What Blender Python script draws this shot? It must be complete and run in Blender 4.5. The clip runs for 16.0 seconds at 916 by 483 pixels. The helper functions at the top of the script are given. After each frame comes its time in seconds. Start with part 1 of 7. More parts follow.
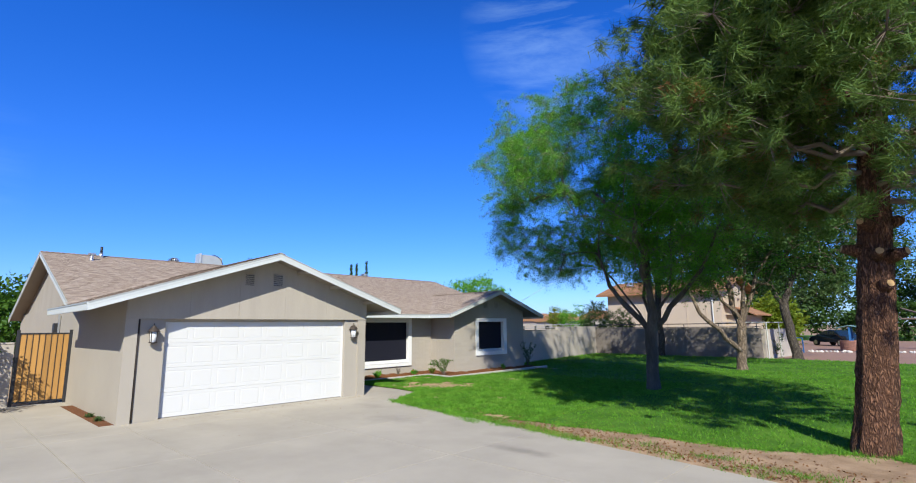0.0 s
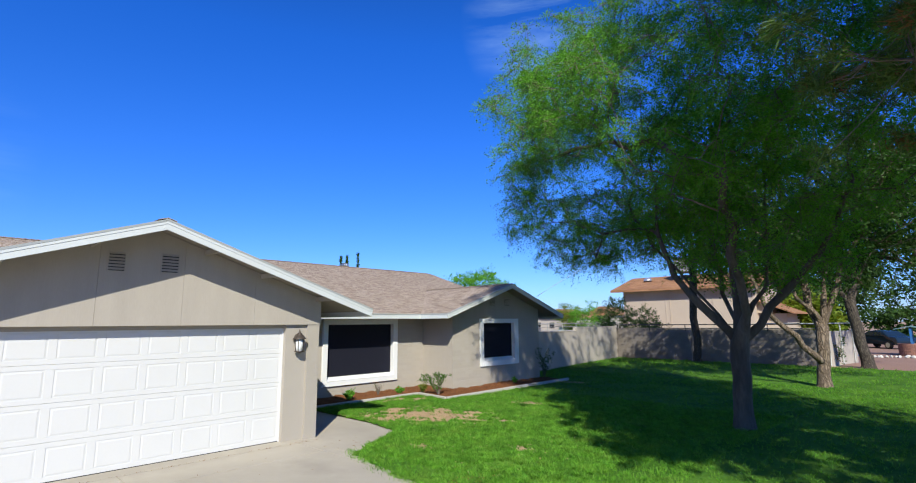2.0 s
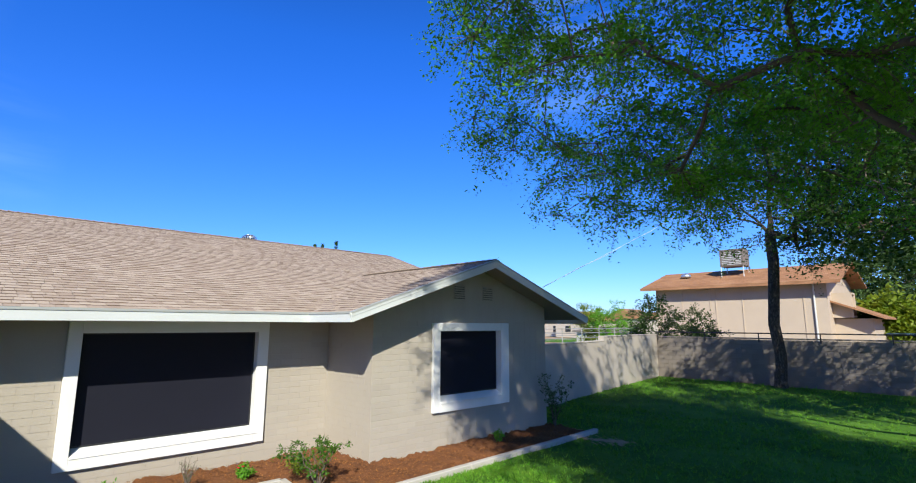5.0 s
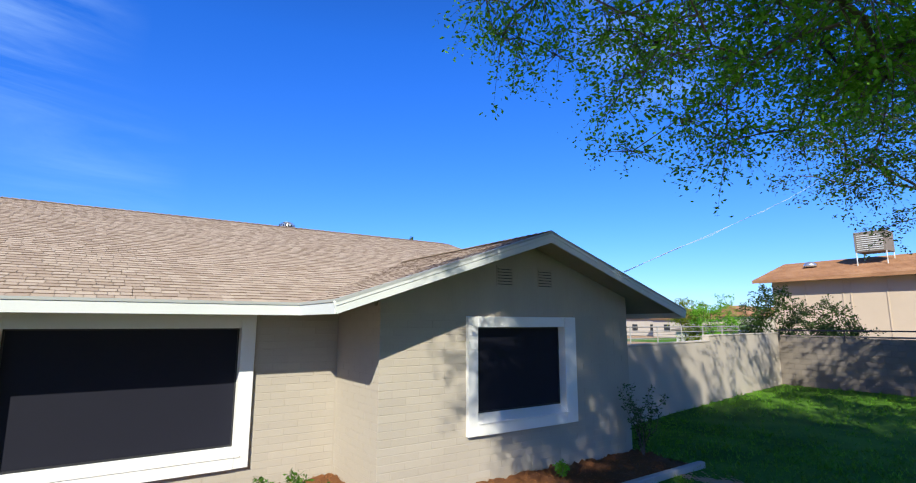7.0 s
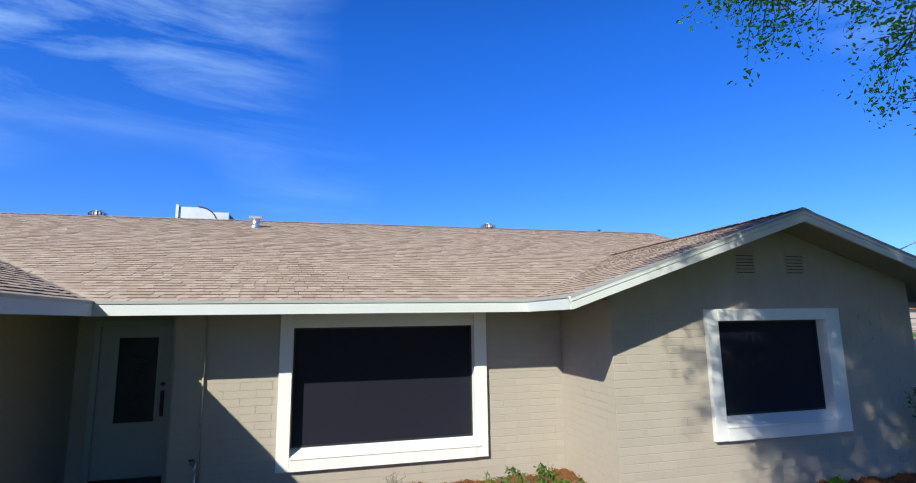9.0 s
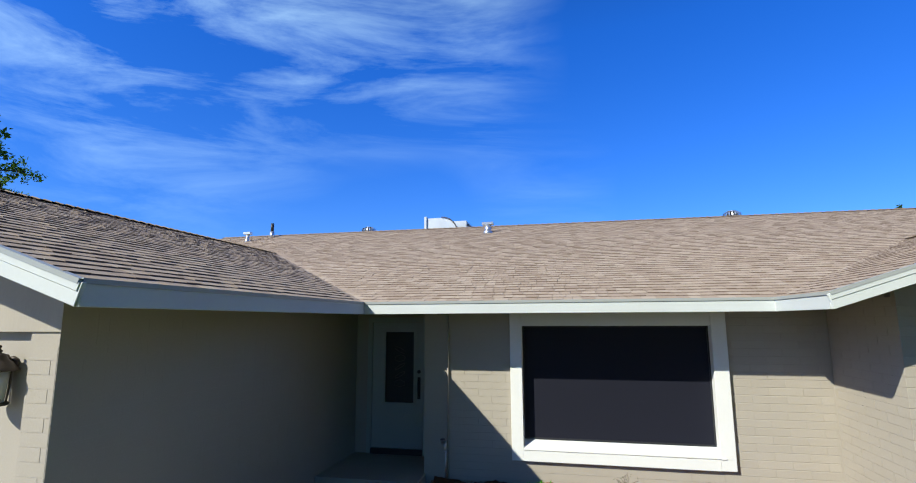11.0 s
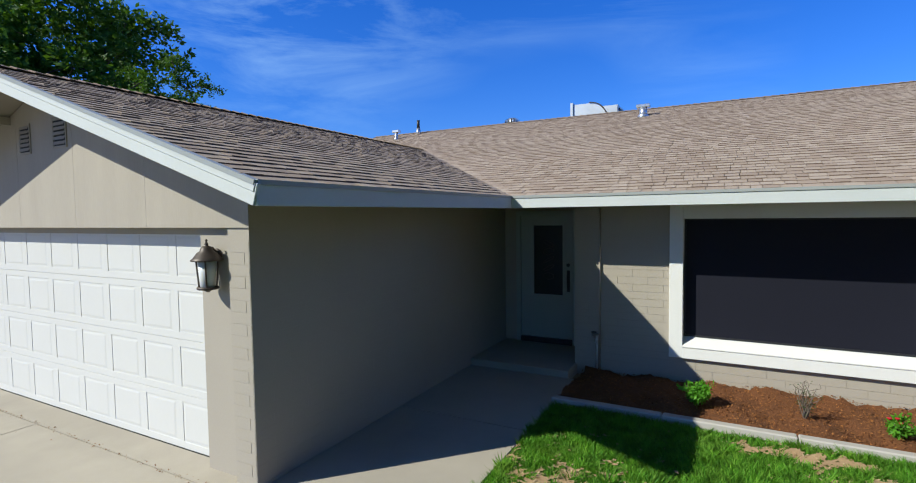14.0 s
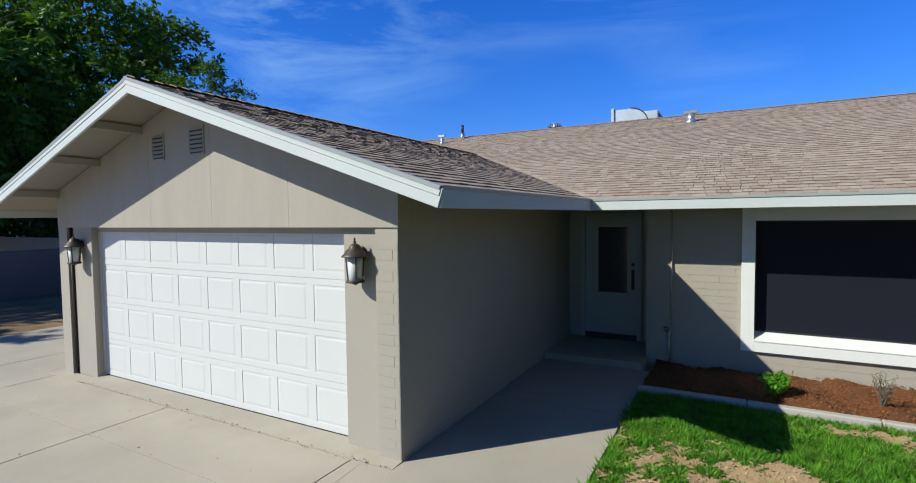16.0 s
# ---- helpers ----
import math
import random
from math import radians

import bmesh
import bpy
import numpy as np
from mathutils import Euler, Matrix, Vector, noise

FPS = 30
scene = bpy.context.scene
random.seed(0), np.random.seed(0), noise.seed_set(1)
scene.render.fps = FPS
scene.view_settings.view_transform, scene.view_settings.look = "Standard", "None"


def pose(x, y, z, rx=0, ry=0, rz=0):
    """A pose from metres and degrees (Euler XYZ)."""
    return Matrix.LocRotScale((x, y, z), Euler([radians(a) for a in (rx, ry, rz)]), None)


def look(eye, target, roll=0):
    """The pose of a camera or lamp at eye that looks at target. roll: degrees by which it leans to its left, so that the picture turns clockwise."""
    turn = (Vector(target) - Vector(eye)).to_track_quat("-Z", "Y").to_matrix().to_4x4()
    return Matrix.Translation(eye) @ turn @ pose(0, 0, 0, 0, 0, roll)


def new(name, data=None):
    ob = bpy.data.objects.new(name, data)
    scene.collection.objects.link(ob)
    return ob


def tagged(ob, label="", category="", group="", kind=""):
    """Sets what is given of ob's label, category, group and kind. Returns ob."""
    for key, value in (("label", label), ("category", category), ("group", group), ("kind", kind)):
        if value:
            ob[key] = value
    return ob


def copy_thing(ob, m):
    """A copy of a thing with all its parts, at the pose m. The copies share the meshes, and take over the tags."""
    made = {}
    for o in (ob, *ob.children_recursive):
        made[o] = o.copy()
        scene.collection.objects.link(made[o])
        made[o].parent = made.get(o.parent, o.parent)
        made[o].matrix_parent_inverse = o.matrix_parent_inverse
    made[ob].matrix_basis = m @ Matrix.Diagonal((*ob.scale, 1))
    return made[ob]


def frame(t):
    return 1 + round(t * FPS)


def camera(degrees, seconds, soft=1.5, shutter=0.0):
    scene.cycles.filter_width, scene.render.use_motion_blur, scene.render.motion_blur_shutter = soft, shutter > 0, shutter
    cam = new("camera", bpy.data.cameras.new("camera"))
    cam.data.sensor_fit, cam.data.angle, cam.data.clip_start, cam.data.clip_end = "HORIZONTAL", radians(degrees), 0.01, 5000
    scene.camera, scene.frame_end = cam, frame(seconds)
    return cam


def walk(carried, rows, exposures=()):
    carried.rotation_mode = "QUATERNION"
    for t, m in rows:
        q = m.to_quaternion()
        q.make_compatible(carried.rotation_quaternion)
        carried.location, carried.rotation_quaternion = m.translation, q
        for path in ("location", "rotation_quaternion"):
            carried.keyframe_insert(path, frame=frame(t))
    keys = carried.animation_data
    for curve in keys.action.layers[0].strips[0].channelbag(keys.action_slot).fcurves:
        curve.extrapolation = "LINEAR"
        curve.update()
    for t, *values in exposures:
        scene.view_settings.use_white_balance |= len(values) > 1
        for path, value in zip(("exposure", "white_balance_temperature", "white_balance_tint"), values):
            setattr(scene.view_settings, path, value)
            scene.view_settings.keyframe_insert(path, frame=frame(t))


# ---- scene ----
# camera and its walk
cam = camera(83.8, 16.0, soft=1.1)
PATH = [
    (0, (1.594, -1.121, 1.972), (0.228, 0.301, 2.305), -0.6),
    (0.5, (0.78, -0.394, 2.001), (-0.586, 1.029, 2.332), -0.5),
    (1, (-0.165, 0.65, 2.11), (-1.529, 2.076, 2.433), -0.4),
    (1.5, (-1.072, 1.663, 2.191), (-2.433, 3.093, 2.51), -0.5),
    (2, (-1.946, 2.627, 2.252), (-3.317, 4.048, 2.567), -0.4),
    (2.5, (-2.559, 3.344, 2.304), (-3.933, 4.762, 2.62), -0.4),
    (3, (-3.108, 4.126, 2.313), (-4.485, 5.542, 2.628), -0.2),
    (3.5, (-3.744, 5.396, 2.391), (-5.13, 6.804, 2.701), 0.4),
    (4, (-4.902, 7.001, 2.423), (-6.295, 8.403, 2.729), 0.8),
    (4.2, (-5.359, 7.651, 2.44), (-6.762, 9.042, 2.751), 0.7),
    (6.3, (-8.019, 12.24, 2.226), (-9.444, 13.603, 2.558), -0.3),
    (6.5, (-8.049, 12.328, 2.238), (-9.534, 13.625, 2.572), -0.1),
    (7, (-8.217, 12.301, 2.297), (-9.851, 13.41, 2.614), 0.1),
    (7.5, (-8.343, 12.243, 2.294), (-10.079, 13.187, 2.606), -0.3),
    (8, (-8.375, 12.171, 2.303), (-10.184, 12.968, 2.61), -0.4),
    (8.5, (-8.435, 12.003, 2.316), (-10.3, 12.662, 2.614), -0.6),
    (9, (-8.503, 11.796, 2.292), (-10.42, 12.276, 2.599), -0.8),
    (9.2, (-8.496, 11.799, 2.282), (-10.434, 12.184, 2.593), -0.7),
    (11.3, (-8.29, 12.024, 2.312), (-10.204, 11.537, 2.624), -0.6),
    (11.5, (-8.249, 11.999, 2.291), (-10.152, 11.475, 2.609), -0.9),
    (12, (-8.211, 11.974, 2.265), (-10.065, 11.294, 2.584), -1.1),
    (12.5, (-8.318, 11.956, 2.326), (-10.119, 11.147, 2.641), -1.0),
    (13, (-8.433, 12.068, 2.317), (-10.215, 11.171, 2.45), -1.2),
    (13.5, (-8.547, 11.918, 2.336), (-10.316, 10.991, 2.228), -1.0),
    (14, (-8.547, 11.875, 2.328), (-10.307, 10.932, 2.221), -0.8),
    (14.5, (-8.464, 11.899, 2.34), (-10.215, 10.938, 2.24), -0.9),
    (15, (-8.22, 11.867, 2.306), (-9.953, 10.875, 2.206), -0.8),
    (15.5, (-7.968, 11.749, 2.284), (-9.705, 10.763, 2.188), -0.7),
    (16, (-7.581, 11.141, 2.335), (-9.327, 10.171, 2.237), -0.7),
]
walk(cam, [(t, look(eye, target, roll)) for t, eye, target, roll in PATH], exposures=[(0, 0.50, 6500, 8), (2, 0.45, 6500, 8), (4, 0.58, 6550, 7), (6.5, 0.83, 6900, 7), (8.5, 0.65, 6700, 6), (12.5, 0.43, 6500, 4), (14, 0.29, 6450, 4), (16, 0.25, 6400, 4)])

# ---- daylight ----
SUN = Vector((1.0, -0.94, 0.99)).normalized()
sun = new("sun", bpy.data.lights.new("sun", "SUN"))
sun.matrix_world = look(SUN * 60, (0, 0, 0))
sun.data.energy, sun.data.angle, sun.data.color = 5.0, radians(0.53), (1.0, 0.95, 0.84)
world = bpy.data.worlds.new("sky")
world.use_nodes = True
scene.world = world
wn, wl = world.node_tree.nodes, world.node_tree.links
wn.clear()
sky = wn.new("ShaderNodeTexSky")
sky.sky_type, sky.sun_disc = "NISHITA", False
sky.sun_elevation, sky.sun_rotation = math.asin(SUN.z), math.atan2(SUN.x, SUN.y)
sky.altitude, sky.air_density, sky.dust_density, sky.ozone_density = 400, 1.0, 0.4, 3.0
deep = wn.new("ShaderNodeHueSaturation")
deep.inputs["Saturation"].default_value, deep.inputs["Value"].default_value = 1.3, 1.0
blue = wn.new("ShaderNodeMixRGB")
blue.blend_type = "MULTIPLY"
blue.inputs["Fac"].default_value = 1.0
height, haze, tint = wn.new("ShaderNodeSeparateXYZ"), wn.new("ShaderNodeMapRange"), wn.new("ShaderNodeMixRGB")
haze.inputs["From Min"].default_value, haze.inputs["From Max"].default_value = 0.0, 0.5
tint.inputs["Color1"].default_value, tint.inputs["Color2"].default_value = (0.68, 0.93, 1.72, 1), (0.38, 0.95, 1.98, 1)
# Sky overhead, out of view, made dimmer and less blue to darken shade.
crest, dim_zenith = wn.new("ShaderNodeMapRange"), wn.new("ShaderNodeMixRGB")
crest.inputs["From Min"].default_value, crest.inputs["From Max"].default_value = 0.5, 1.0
dim_zenith.inputs["Color2"].default_value = (0.33, 0.46, 0.70, 1)
even = wn.new("ShaderNodeGamma")
even.inputs["Gamma"].default_value = 0.93
coord = wn.new("ShaderNodeTexCoord")
stretch = wn.new("ShaderNodeMapping")
stretch.inputs["Rotation"].default_value = (radians(4), radians(-8), radians(-20))
stretch.inputs["Scale"].default_value = (1.6, 1.0, 6.0)
wisp = wn.new("ShaderNodeTexNoise")
wisp.inputs["Scale"].default_value, wisp.inputs["Detail"].default_value = 2.1, 9.0
wisp.inputs["Roughness"].default_value, wisp.inputs["Distortion"].default_value = 0.62, 0.5
where = wn.new("ShaderNodeTexNoise")
where.inputs["Scale"].default_value, where.inputs["Detail"].default_value = 1.3, 2.0
thin = wn.new("ShaderNodeMapRange")
thin.inputs["From Min"].default_value, thin.inputs["From Max"].default_value = 0.42, 0.78
area = wn.new("ShaderNodeMapRange")
area.inputs["From Min"].default_value, area.inputs["From Max"].default_value = 1.40, 1.76
area.inputs["To Max"].default_value = 0.6
side_of = wn.new("ShaderNodeVectorMath")
side_of.operation = "DOT_PRODUCT"
side_of.inputs[1].default_value = (-0.80, -0.45, 0.75)
one_cloud, one_area, either = wn.new("ShaderNodeVectorMath"), wn.new("ShaderNodeMapRange"), wn.new("ShaderNodeMath")
one_cloud.operation, either.operation = "DOT_PRODUCT", "MAXIMUM"
one_cloud.inputs[1].default_value = (-0.44, 0.73, 0.525)
one_area.inputs["From Min"].default_value, one_area.inputs["From Max"].default_value = 0.984, 1.0
one_area.inputs["To Max"].default_value = 0.32
lean_to = wn.new("ShaderNodeMath")
lean_to.operation = "ADD"
both = wn.new("ShaderNodeMath")
both.operation = "MULTIPLY"
cloud = wn.new("ShaderNodeMixRGB")
cloud.inputs["Color2"].default_value = (8.0, 11.6, 13.6, 1)
back = wn.new("ShaderNodeBackground")
back.inputs["Strength"].default_value = 0.088
out = wn.new("ShaderNodeOutputWorld")
wl.new(coord.outputs["Generated"], stretch.inputs["Vector"])
wl.new(stretch.outputs["Vector"], wisp.inputs["Vector"])
wl.new(coord.outputs["Generated"], where.inputs["Vector"])
wl.new(coord.outputs["Generated"], height.inputs["Vector"])
wl.new(height.outputs["Z"], haze.inputs["Value"])
wl.new(haze.outputs["Result"], tint.inputs["Fac"])
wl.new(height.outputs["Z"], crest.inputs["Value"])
wl.new(crest.outputs["Result"], dim_zenith.inputs["Fac"])
wl.new(tint.outputs["Color"], dim_zenith.inputs["Color1"])
wl.new(dim_zenith.outputs["Color"], blue.inputs["Color2"])
wl.new(wisp.outputs["Fac"], thin.inputs["Value"])
wl.new(coord.outputs["Generated"], side_of.inputs[0])
wl.new(where.outputs["Fac"], lean_to.inputs[0])
wl.new(side_of.outputs["Value"], lean_to.inputs[1])
wl.new(lean_to.outputs["Value"], area.inputs["Value"])
wl.new(thin.outputs["Result"], both.inputs[0])
wl.new(coord.outputs["Generated"], one_cloud.inputs[0])
wl.new(one_cloud.outputs["Value"], one_area.inputs["Value"])
wl.new(area.outputs["Result"], either.inputs[0])
wl.new(one_area.outputs["Result"], either.inputs[1])
wl.new(either.outputs["Value"], both.inputs[1])
wl.new(sky.outputs["Color"], even.inputs["Color"])
wl.new(even.outputs["Color"], deep.inputs["Color"])
wl.new(deep.outputs["Color"], blue.inputs["Color1"])
wl.new(both.outputs["Value"], cloud.inputs["Fac"])
wl.new(blue.outputs["Color"], cloud.inputs["Color1"])
wl.new(cloud.outputs["Color"], back.inputs["Color"])
wl.new(back.outputs["Background"], out.inputs["Surface"])

# ---- materials ----


def surface(name, tone, rough=0.8, fine=60.0, coarse=1.2, vary=0.12, stain=0.15, bump=0.2, depth=0.004, metal=0.0,
            island=0.0, piece=0.0, tone2=None, axes=(1, 1, 1), spec=0.4, hue=0.0):
    """A procedural surface in world coordinates: grain at the fine scale, stains at the coarse one, relief, and a change of tone from piece to piece."""
    m = bpy.data.materials.new(name)
    m.use_nodes = True
    n, l = m.node_tree.nodes, m.node_tree.links
    b = n["Principled BSDF"]
    geo = n.new("ShaderNodeNewGeometry")
    mp = n.new("ShaderNodeMapping")
    mp.inputs["Scale"].default_value = axes
    l.new(geo.outputs["Position"], mp.inputs["Vector"])
    small, big = n.new("ShaderNodeTexNoise"), n.new("ShaderNodeTexNoise")
    small.inputs["Scale"].default_value, small.inputs["Detail"].default_value = fine, 5.0
    big.inputs["Scale"].default_value, big.inputs["Detail"].default_value, big.inputs["Roughness"].default_value = coarse, 6.0, 0.6
    l.new(mp.outputs["Vector"], small.inputs["Vector"])
    l.new(mp.outputs["Vector"], big.inputs["Vector"])

    def math_node(op, a, bb):
        k = n.new("ShaderNodeMath")
        k.operation = op
        for i, v in enumerate((a, bb)):
            if isinstance(v, (int, float)):
                k.inputs[i].default_value = v
            else:
                l.new(v, k.inputs[i])
        return k.outputs["Value"]

    gain = math_node("ADD", 1.0 - vary, math_node("MULTIPLY", small.outputs["Fac"], 2 * vary))
    gain = math_node("MULTIPLY", gain, math_node("ADD", 1.0 - stain, math_node("MULTIPLY", big.outputs["Fac"], 2 * stain)))
    if island:
        gain = math_node("MULTIPLY", gain, math_node("ADD", 1.0 - island, math_node("MULTIPLY", geo.outputs["Random Per Island"], 2 * island)))
    if piece:
        info = n.new("ShaderNodeObjectInfo")
        gain = math_node("MULTIPLY", gain, math_node("ADD", 1.0 - piece, math_node("MULTIPLY", info.outputs["Random"], 2 * piece)))
    base = n.new("ShaderNodeRGB")
    base.outputs[0].default_value = (*tone, 1)
    colour = base.outputs[0]
    if tone2:
        mix = n.new("ShaderNodeMixRGB")
        mix.inputs["Color1"].default_value, mix.inputs["Color2"].default_value = (*tone, 1), (*tone2, 1)
        edge = n.new("ShaderNodeMapRange")
        edge.inputs["From Min"].default_value, edge.inputs["From Max"].default_value = 0.38, 0.62
        source = geo.outputs["Random Per Island"] if island else big.outputs["Fac"]
        if piece and not island:
            source = info.outputs["Random"]
        if island or piece:
            edge.inputs["From Min"].default_value, edge.inputs["From Max"].default_value = 0.0, 1.0
        l.new(source, edge.inputs["Value"])
        l.new(edge.outputs["Result"], mix.inputs["Fac"])
        colour = mix.outputs["Color"]
    scale = n.new("ShaderNodeVectorMath")
    scale.operation = "SCALE"
    l.new(colour, scale.inputs[0])
    l.new(gain, scale.inputs["Scale"])
    l.new(scale.outputs["Vector"], b.inputs["Base Color"])
    b.inputs["Roughness"].default_value, b.inputs["Metallic"].default_value = rough, metal
    b.inputs["Specular IOR Level"].default_value = spec
    if bump:
        k = n.new("ShaderNodeBump")
        k.inputs["Strength"].default_value, k.inputs["Distance"].default_value = bump, depth
        l.new(small.outputs["Fac"], k.inputs["Height"])
        l.new(k.outputs["Normal"], b.inputs["Normal"])
    return m


def leaf_surface(name, tone, tone2, glow=0.35, rough=0.55, dry=None):
    """Leaves that let some light through, each with its own tone."""
    m = bpy.data.materials.new(name)
    m.use_nodes = True
    n, l = m.node_tree.nodes, m.node_tree.links
    b = n["Principled BSDF"]
    geo = n.new("ShaderNodeNewGeometry")
    mix = n.new("ShaderNodeMixRGB")
    mix.inputs["Color1"].default_value, mix.inputs["Color2"].default_value = (*tone, 1), (*tone2, 1)
    l.new(geo.outputs["Random Per Island"], mix.inputs["Fac"])
    colour = mix.outputs["Color"]
    if dry:
        # tired yellow and deep green areas in the turf
        spots, edge, worn = n.new("ShaderNodeTexNoise"), n.new("ShaderNodeMapRange"), n.new("ShaderNodeMixRGB")
        spots.inputs["Scale"].default_value, spots.inputs["Detail"].default_value, spots.inputs["Roughness"].default_value = 1.7, 6.0, 0.68
        l.new(geo.outputs["Position"], spots.inputs["Vector"])
        edge.inputs["From Min"].default_value, edge.inputs["From Max"].default_value, edge.inputs["To Max"].default_value = 0.5, 0.72, 0.5
        l.new(spots.outputs["Fac"], edge.inputs["Value"])
        l.new(edge.outputs["Result"], worn.inputs["Fac"])
        l.new(colour, worn.inputs["Color1"])
        worn.inputs["Color2"].default_value = (*dry, 1)
        deep_in, deep_mix = n.new("ShaderNodeMapRange"), n.new("ShaderNodeMixRGB")
        deep_in.inputs["From Min"].default_value, deep_in.inputs["From Max"].default_value, deep_in.inputs["To Max"].default_value = 0.5, 0.3, 0.6
        l.new(spots.outputs["Fac"], deep_in.inputs["Value"])
        l.new(deep_in.outputs["Result"], deep_mix.inputs["Fac"])
        l.new(worn.outputs["Color"], deep_mix.inputs["Color1"])
        deep_mix.inputs["Color2"].default_value = (tone[0] * 0.6, tone[1] * 0.6, tone[2] * 0.7, 1)
        clump, tone_in, tone_mul = n.new("ShaderNodeTexNoise"), n.new("ShaderNodeMapRange"), n.new("ShaderNodeVectorMath")
        clump.inputs["Scale"].default_value, clump.inputs["Detail"].default_value, clump.inputs["Roughness"].default_value = 7.0, 4.0, 0.7
        tone_in.inputs["From Min"].default_value, tone_in.inputs["From Max"].default_value = 0.34, 0.66
        tone_in.inputs["To Min"].default_value, tone_in.inputs["To Max"].default_value = 0.55, 1.3
        tone_mul.operation = "SCALE"
        l.new(geo.outputs["Position"], clump.inputs["Vector"])
        l.new(clump.outputs["Fac"], tone_in.inputs["Value"])
        l.new(deep_mix.outputs["Color"], tone_mul.inputs[0])
        l.new(tone_in.outputs["Result"], tone_mul.inputs["Scale"])
        colour = tone_mul.outputs["Vector"]
    l.new(colour, b.inputs["Base Color"])
    b.inputs["Roughness"].default_value, b.inputs["Specular IOR Level"].default_value = rough, 0.25
    thru = n.new("ShaderNodeBsdfTranslucent")
    warm = n.new("ShaderNodeMixRGB")
    warm.blend_type = "MULTIPLY"
    warm.inputs["Fac"].default_value, warm.inputs["Color2"].default_value = 1.0, (1.25, 1.15, 0.5, 1)
    l.new(colour, warm.inputs["Color1"])
    l.new(warm.outputs["Color"], thru.inputs["Color"])
    blend = n.new("ShaderNodeMixShader")
    blend.inputs["Fac"].default_value = glow
    l.new(b.outputs["BSDF"], blend.inputs[1])
    l.new(thru.outputs["BSDF"], blend.inputs[2])
    l.new(blend.outputs["Shader"], n["Material Output"].inputs["Surface"])
    return m


def furrowed(name, plate, plate2, crack, scale=8.0, tall=0.3, depth=0.05):
    """Bark in upright plates with dark cracks between them."""
    m = bpy.data.materials.new(name)
    m.use_nodes = True
    n, l = m.node_tree.nodes, m.node_tree.links
    b = n["Principled BSDF"]
    geo, mp = n.new("ShaderNodeNewGeometry"), n.new("ShaderNodeMapping")
    mp.inputs["Scale"].default_value = (1, 1, tall)
    wob, mixv = n.new("ShaderNodeTexNoise"), n.new("ShaderNodeMixRGB")
    wob.inputs["Scale"].default_value, wob.inputs["Detail"].default_value = 7.0, 4.0
    mixv.blend_type, mixv.inputs["Fac"].default_value = "ADD", 0.3
    cell = n.new("ShaderNodeTexVoronoi")
    cell.feature = "DISTANCE_TO_EDGE"
    cell.inputs["Scale"].default_value = scale
    gap, grain = n.new("ShaderNodeMapRange"), n.new("ShaderNodeTexNoise")
    gap.inputs["From Min"].default_value, gap.inputs["From Max"].default_value = 0.0, 0.36
    grain.inputs["Scale"].default_value, grain.inputs["Detail"].default_value = 24.0, 6.0
    tone, mix = n.new("ShaderNodeMixRGB"), n.new("ShaderNodeMixRGB")
    tone.inputs["Color1"].default_value, tone.inputs["Color2"].default_value = (*plate, 1), (*plate2, 1)
    mix.inputs["Color1"].default_value = (*crack, 1)
    high, bump = n.new("ShaderNodeMath"), n.new("ShaderNodeBump")
    high.operation = "MULTIPLY_ADD"
    high.inputs[1].default_value = 0.5
    bump.inputs["Strength"].default_value, bump.inputs["Distance"].default_value = 1.0, depth
    l.new(geo.outputs["Position"], mp.inputs["Vector"])
    l.new(mp.outputs["Vector"], wob.inputs["Vector"])
    l.new(mp.outputs["Vector"], mixv.inputs["Color1"])
    l.new(wob.outputs["Color"], mixv.inputs["Color2"])
    l.new(mixv.outputs["Color"], cell.inputs["Vector"])
    l.new(mixv.outputs["Color"], grain.inputs["Vector"])
    l.new(cell.outputs["Distance"], gap.inputs["Value"])
    l.new(grain.outputs["Fac"], tone.inputs["Fac"])
    l.new(tone.outputs["Color"], mix.inputs["Color2"])
    l.new(gap.outputs["Result"], mix.inputs["Fac"])
    l.new(mix.outputs["Color"], b.inputs["Base Color"])
    l.new(grain.outputs["Fac"], high.inputs[0])
    l.new(gap.outputs["Result"], high.inputs[2])
    l.new(high.outputs["Value"], bump.inputs["Height"])
    l.new(bump.outputs["Normal"], b.inputs["Normal"])
    b.inputs["Roughness"].default_value, b.inputs["Specular IOR Level"].default_value = 0.95, 0.2
    return m


PAINT_WALL = surface("beige wall paint", (0.347, 0.316, 0.269), 0.85, 90, 0.9, 0.06, 0.09, 0.35, 0.003)
PAINT_BRICK = surface("beige painted brick", (0.347, 0.316, 0.269), 0.8, 70, 1.1, 0.06, 0.08, 0.4, 0.004, piece=0.035)
PAINT_SIDING = surface("beige painted siding", (0.347, 0.316, 0.269), 0.8, 60, 2.2, 0.06, 0.19, 0.25, 0.003, axes=(1, 1, 0.2))
PAINT_WHITE = surface("white trim paint", (0.672, 0.68, 0.672), 0.5, 40, 2.0, 0.03, 0.05, 0.15, 0.002)
PAINT_FASCIA = surface("pale fascia paint", (0.515, 0.55, 0.55), 0.55, 35, 1.4, 0.04, 0.08, 0.2, 0.002)
PAINT_DOOR = surface("white garage door paint", (0.57, 0.575, 0.565), 0.45, 30, 1.2, 0.02, 0.03, 0.08, 0.001)
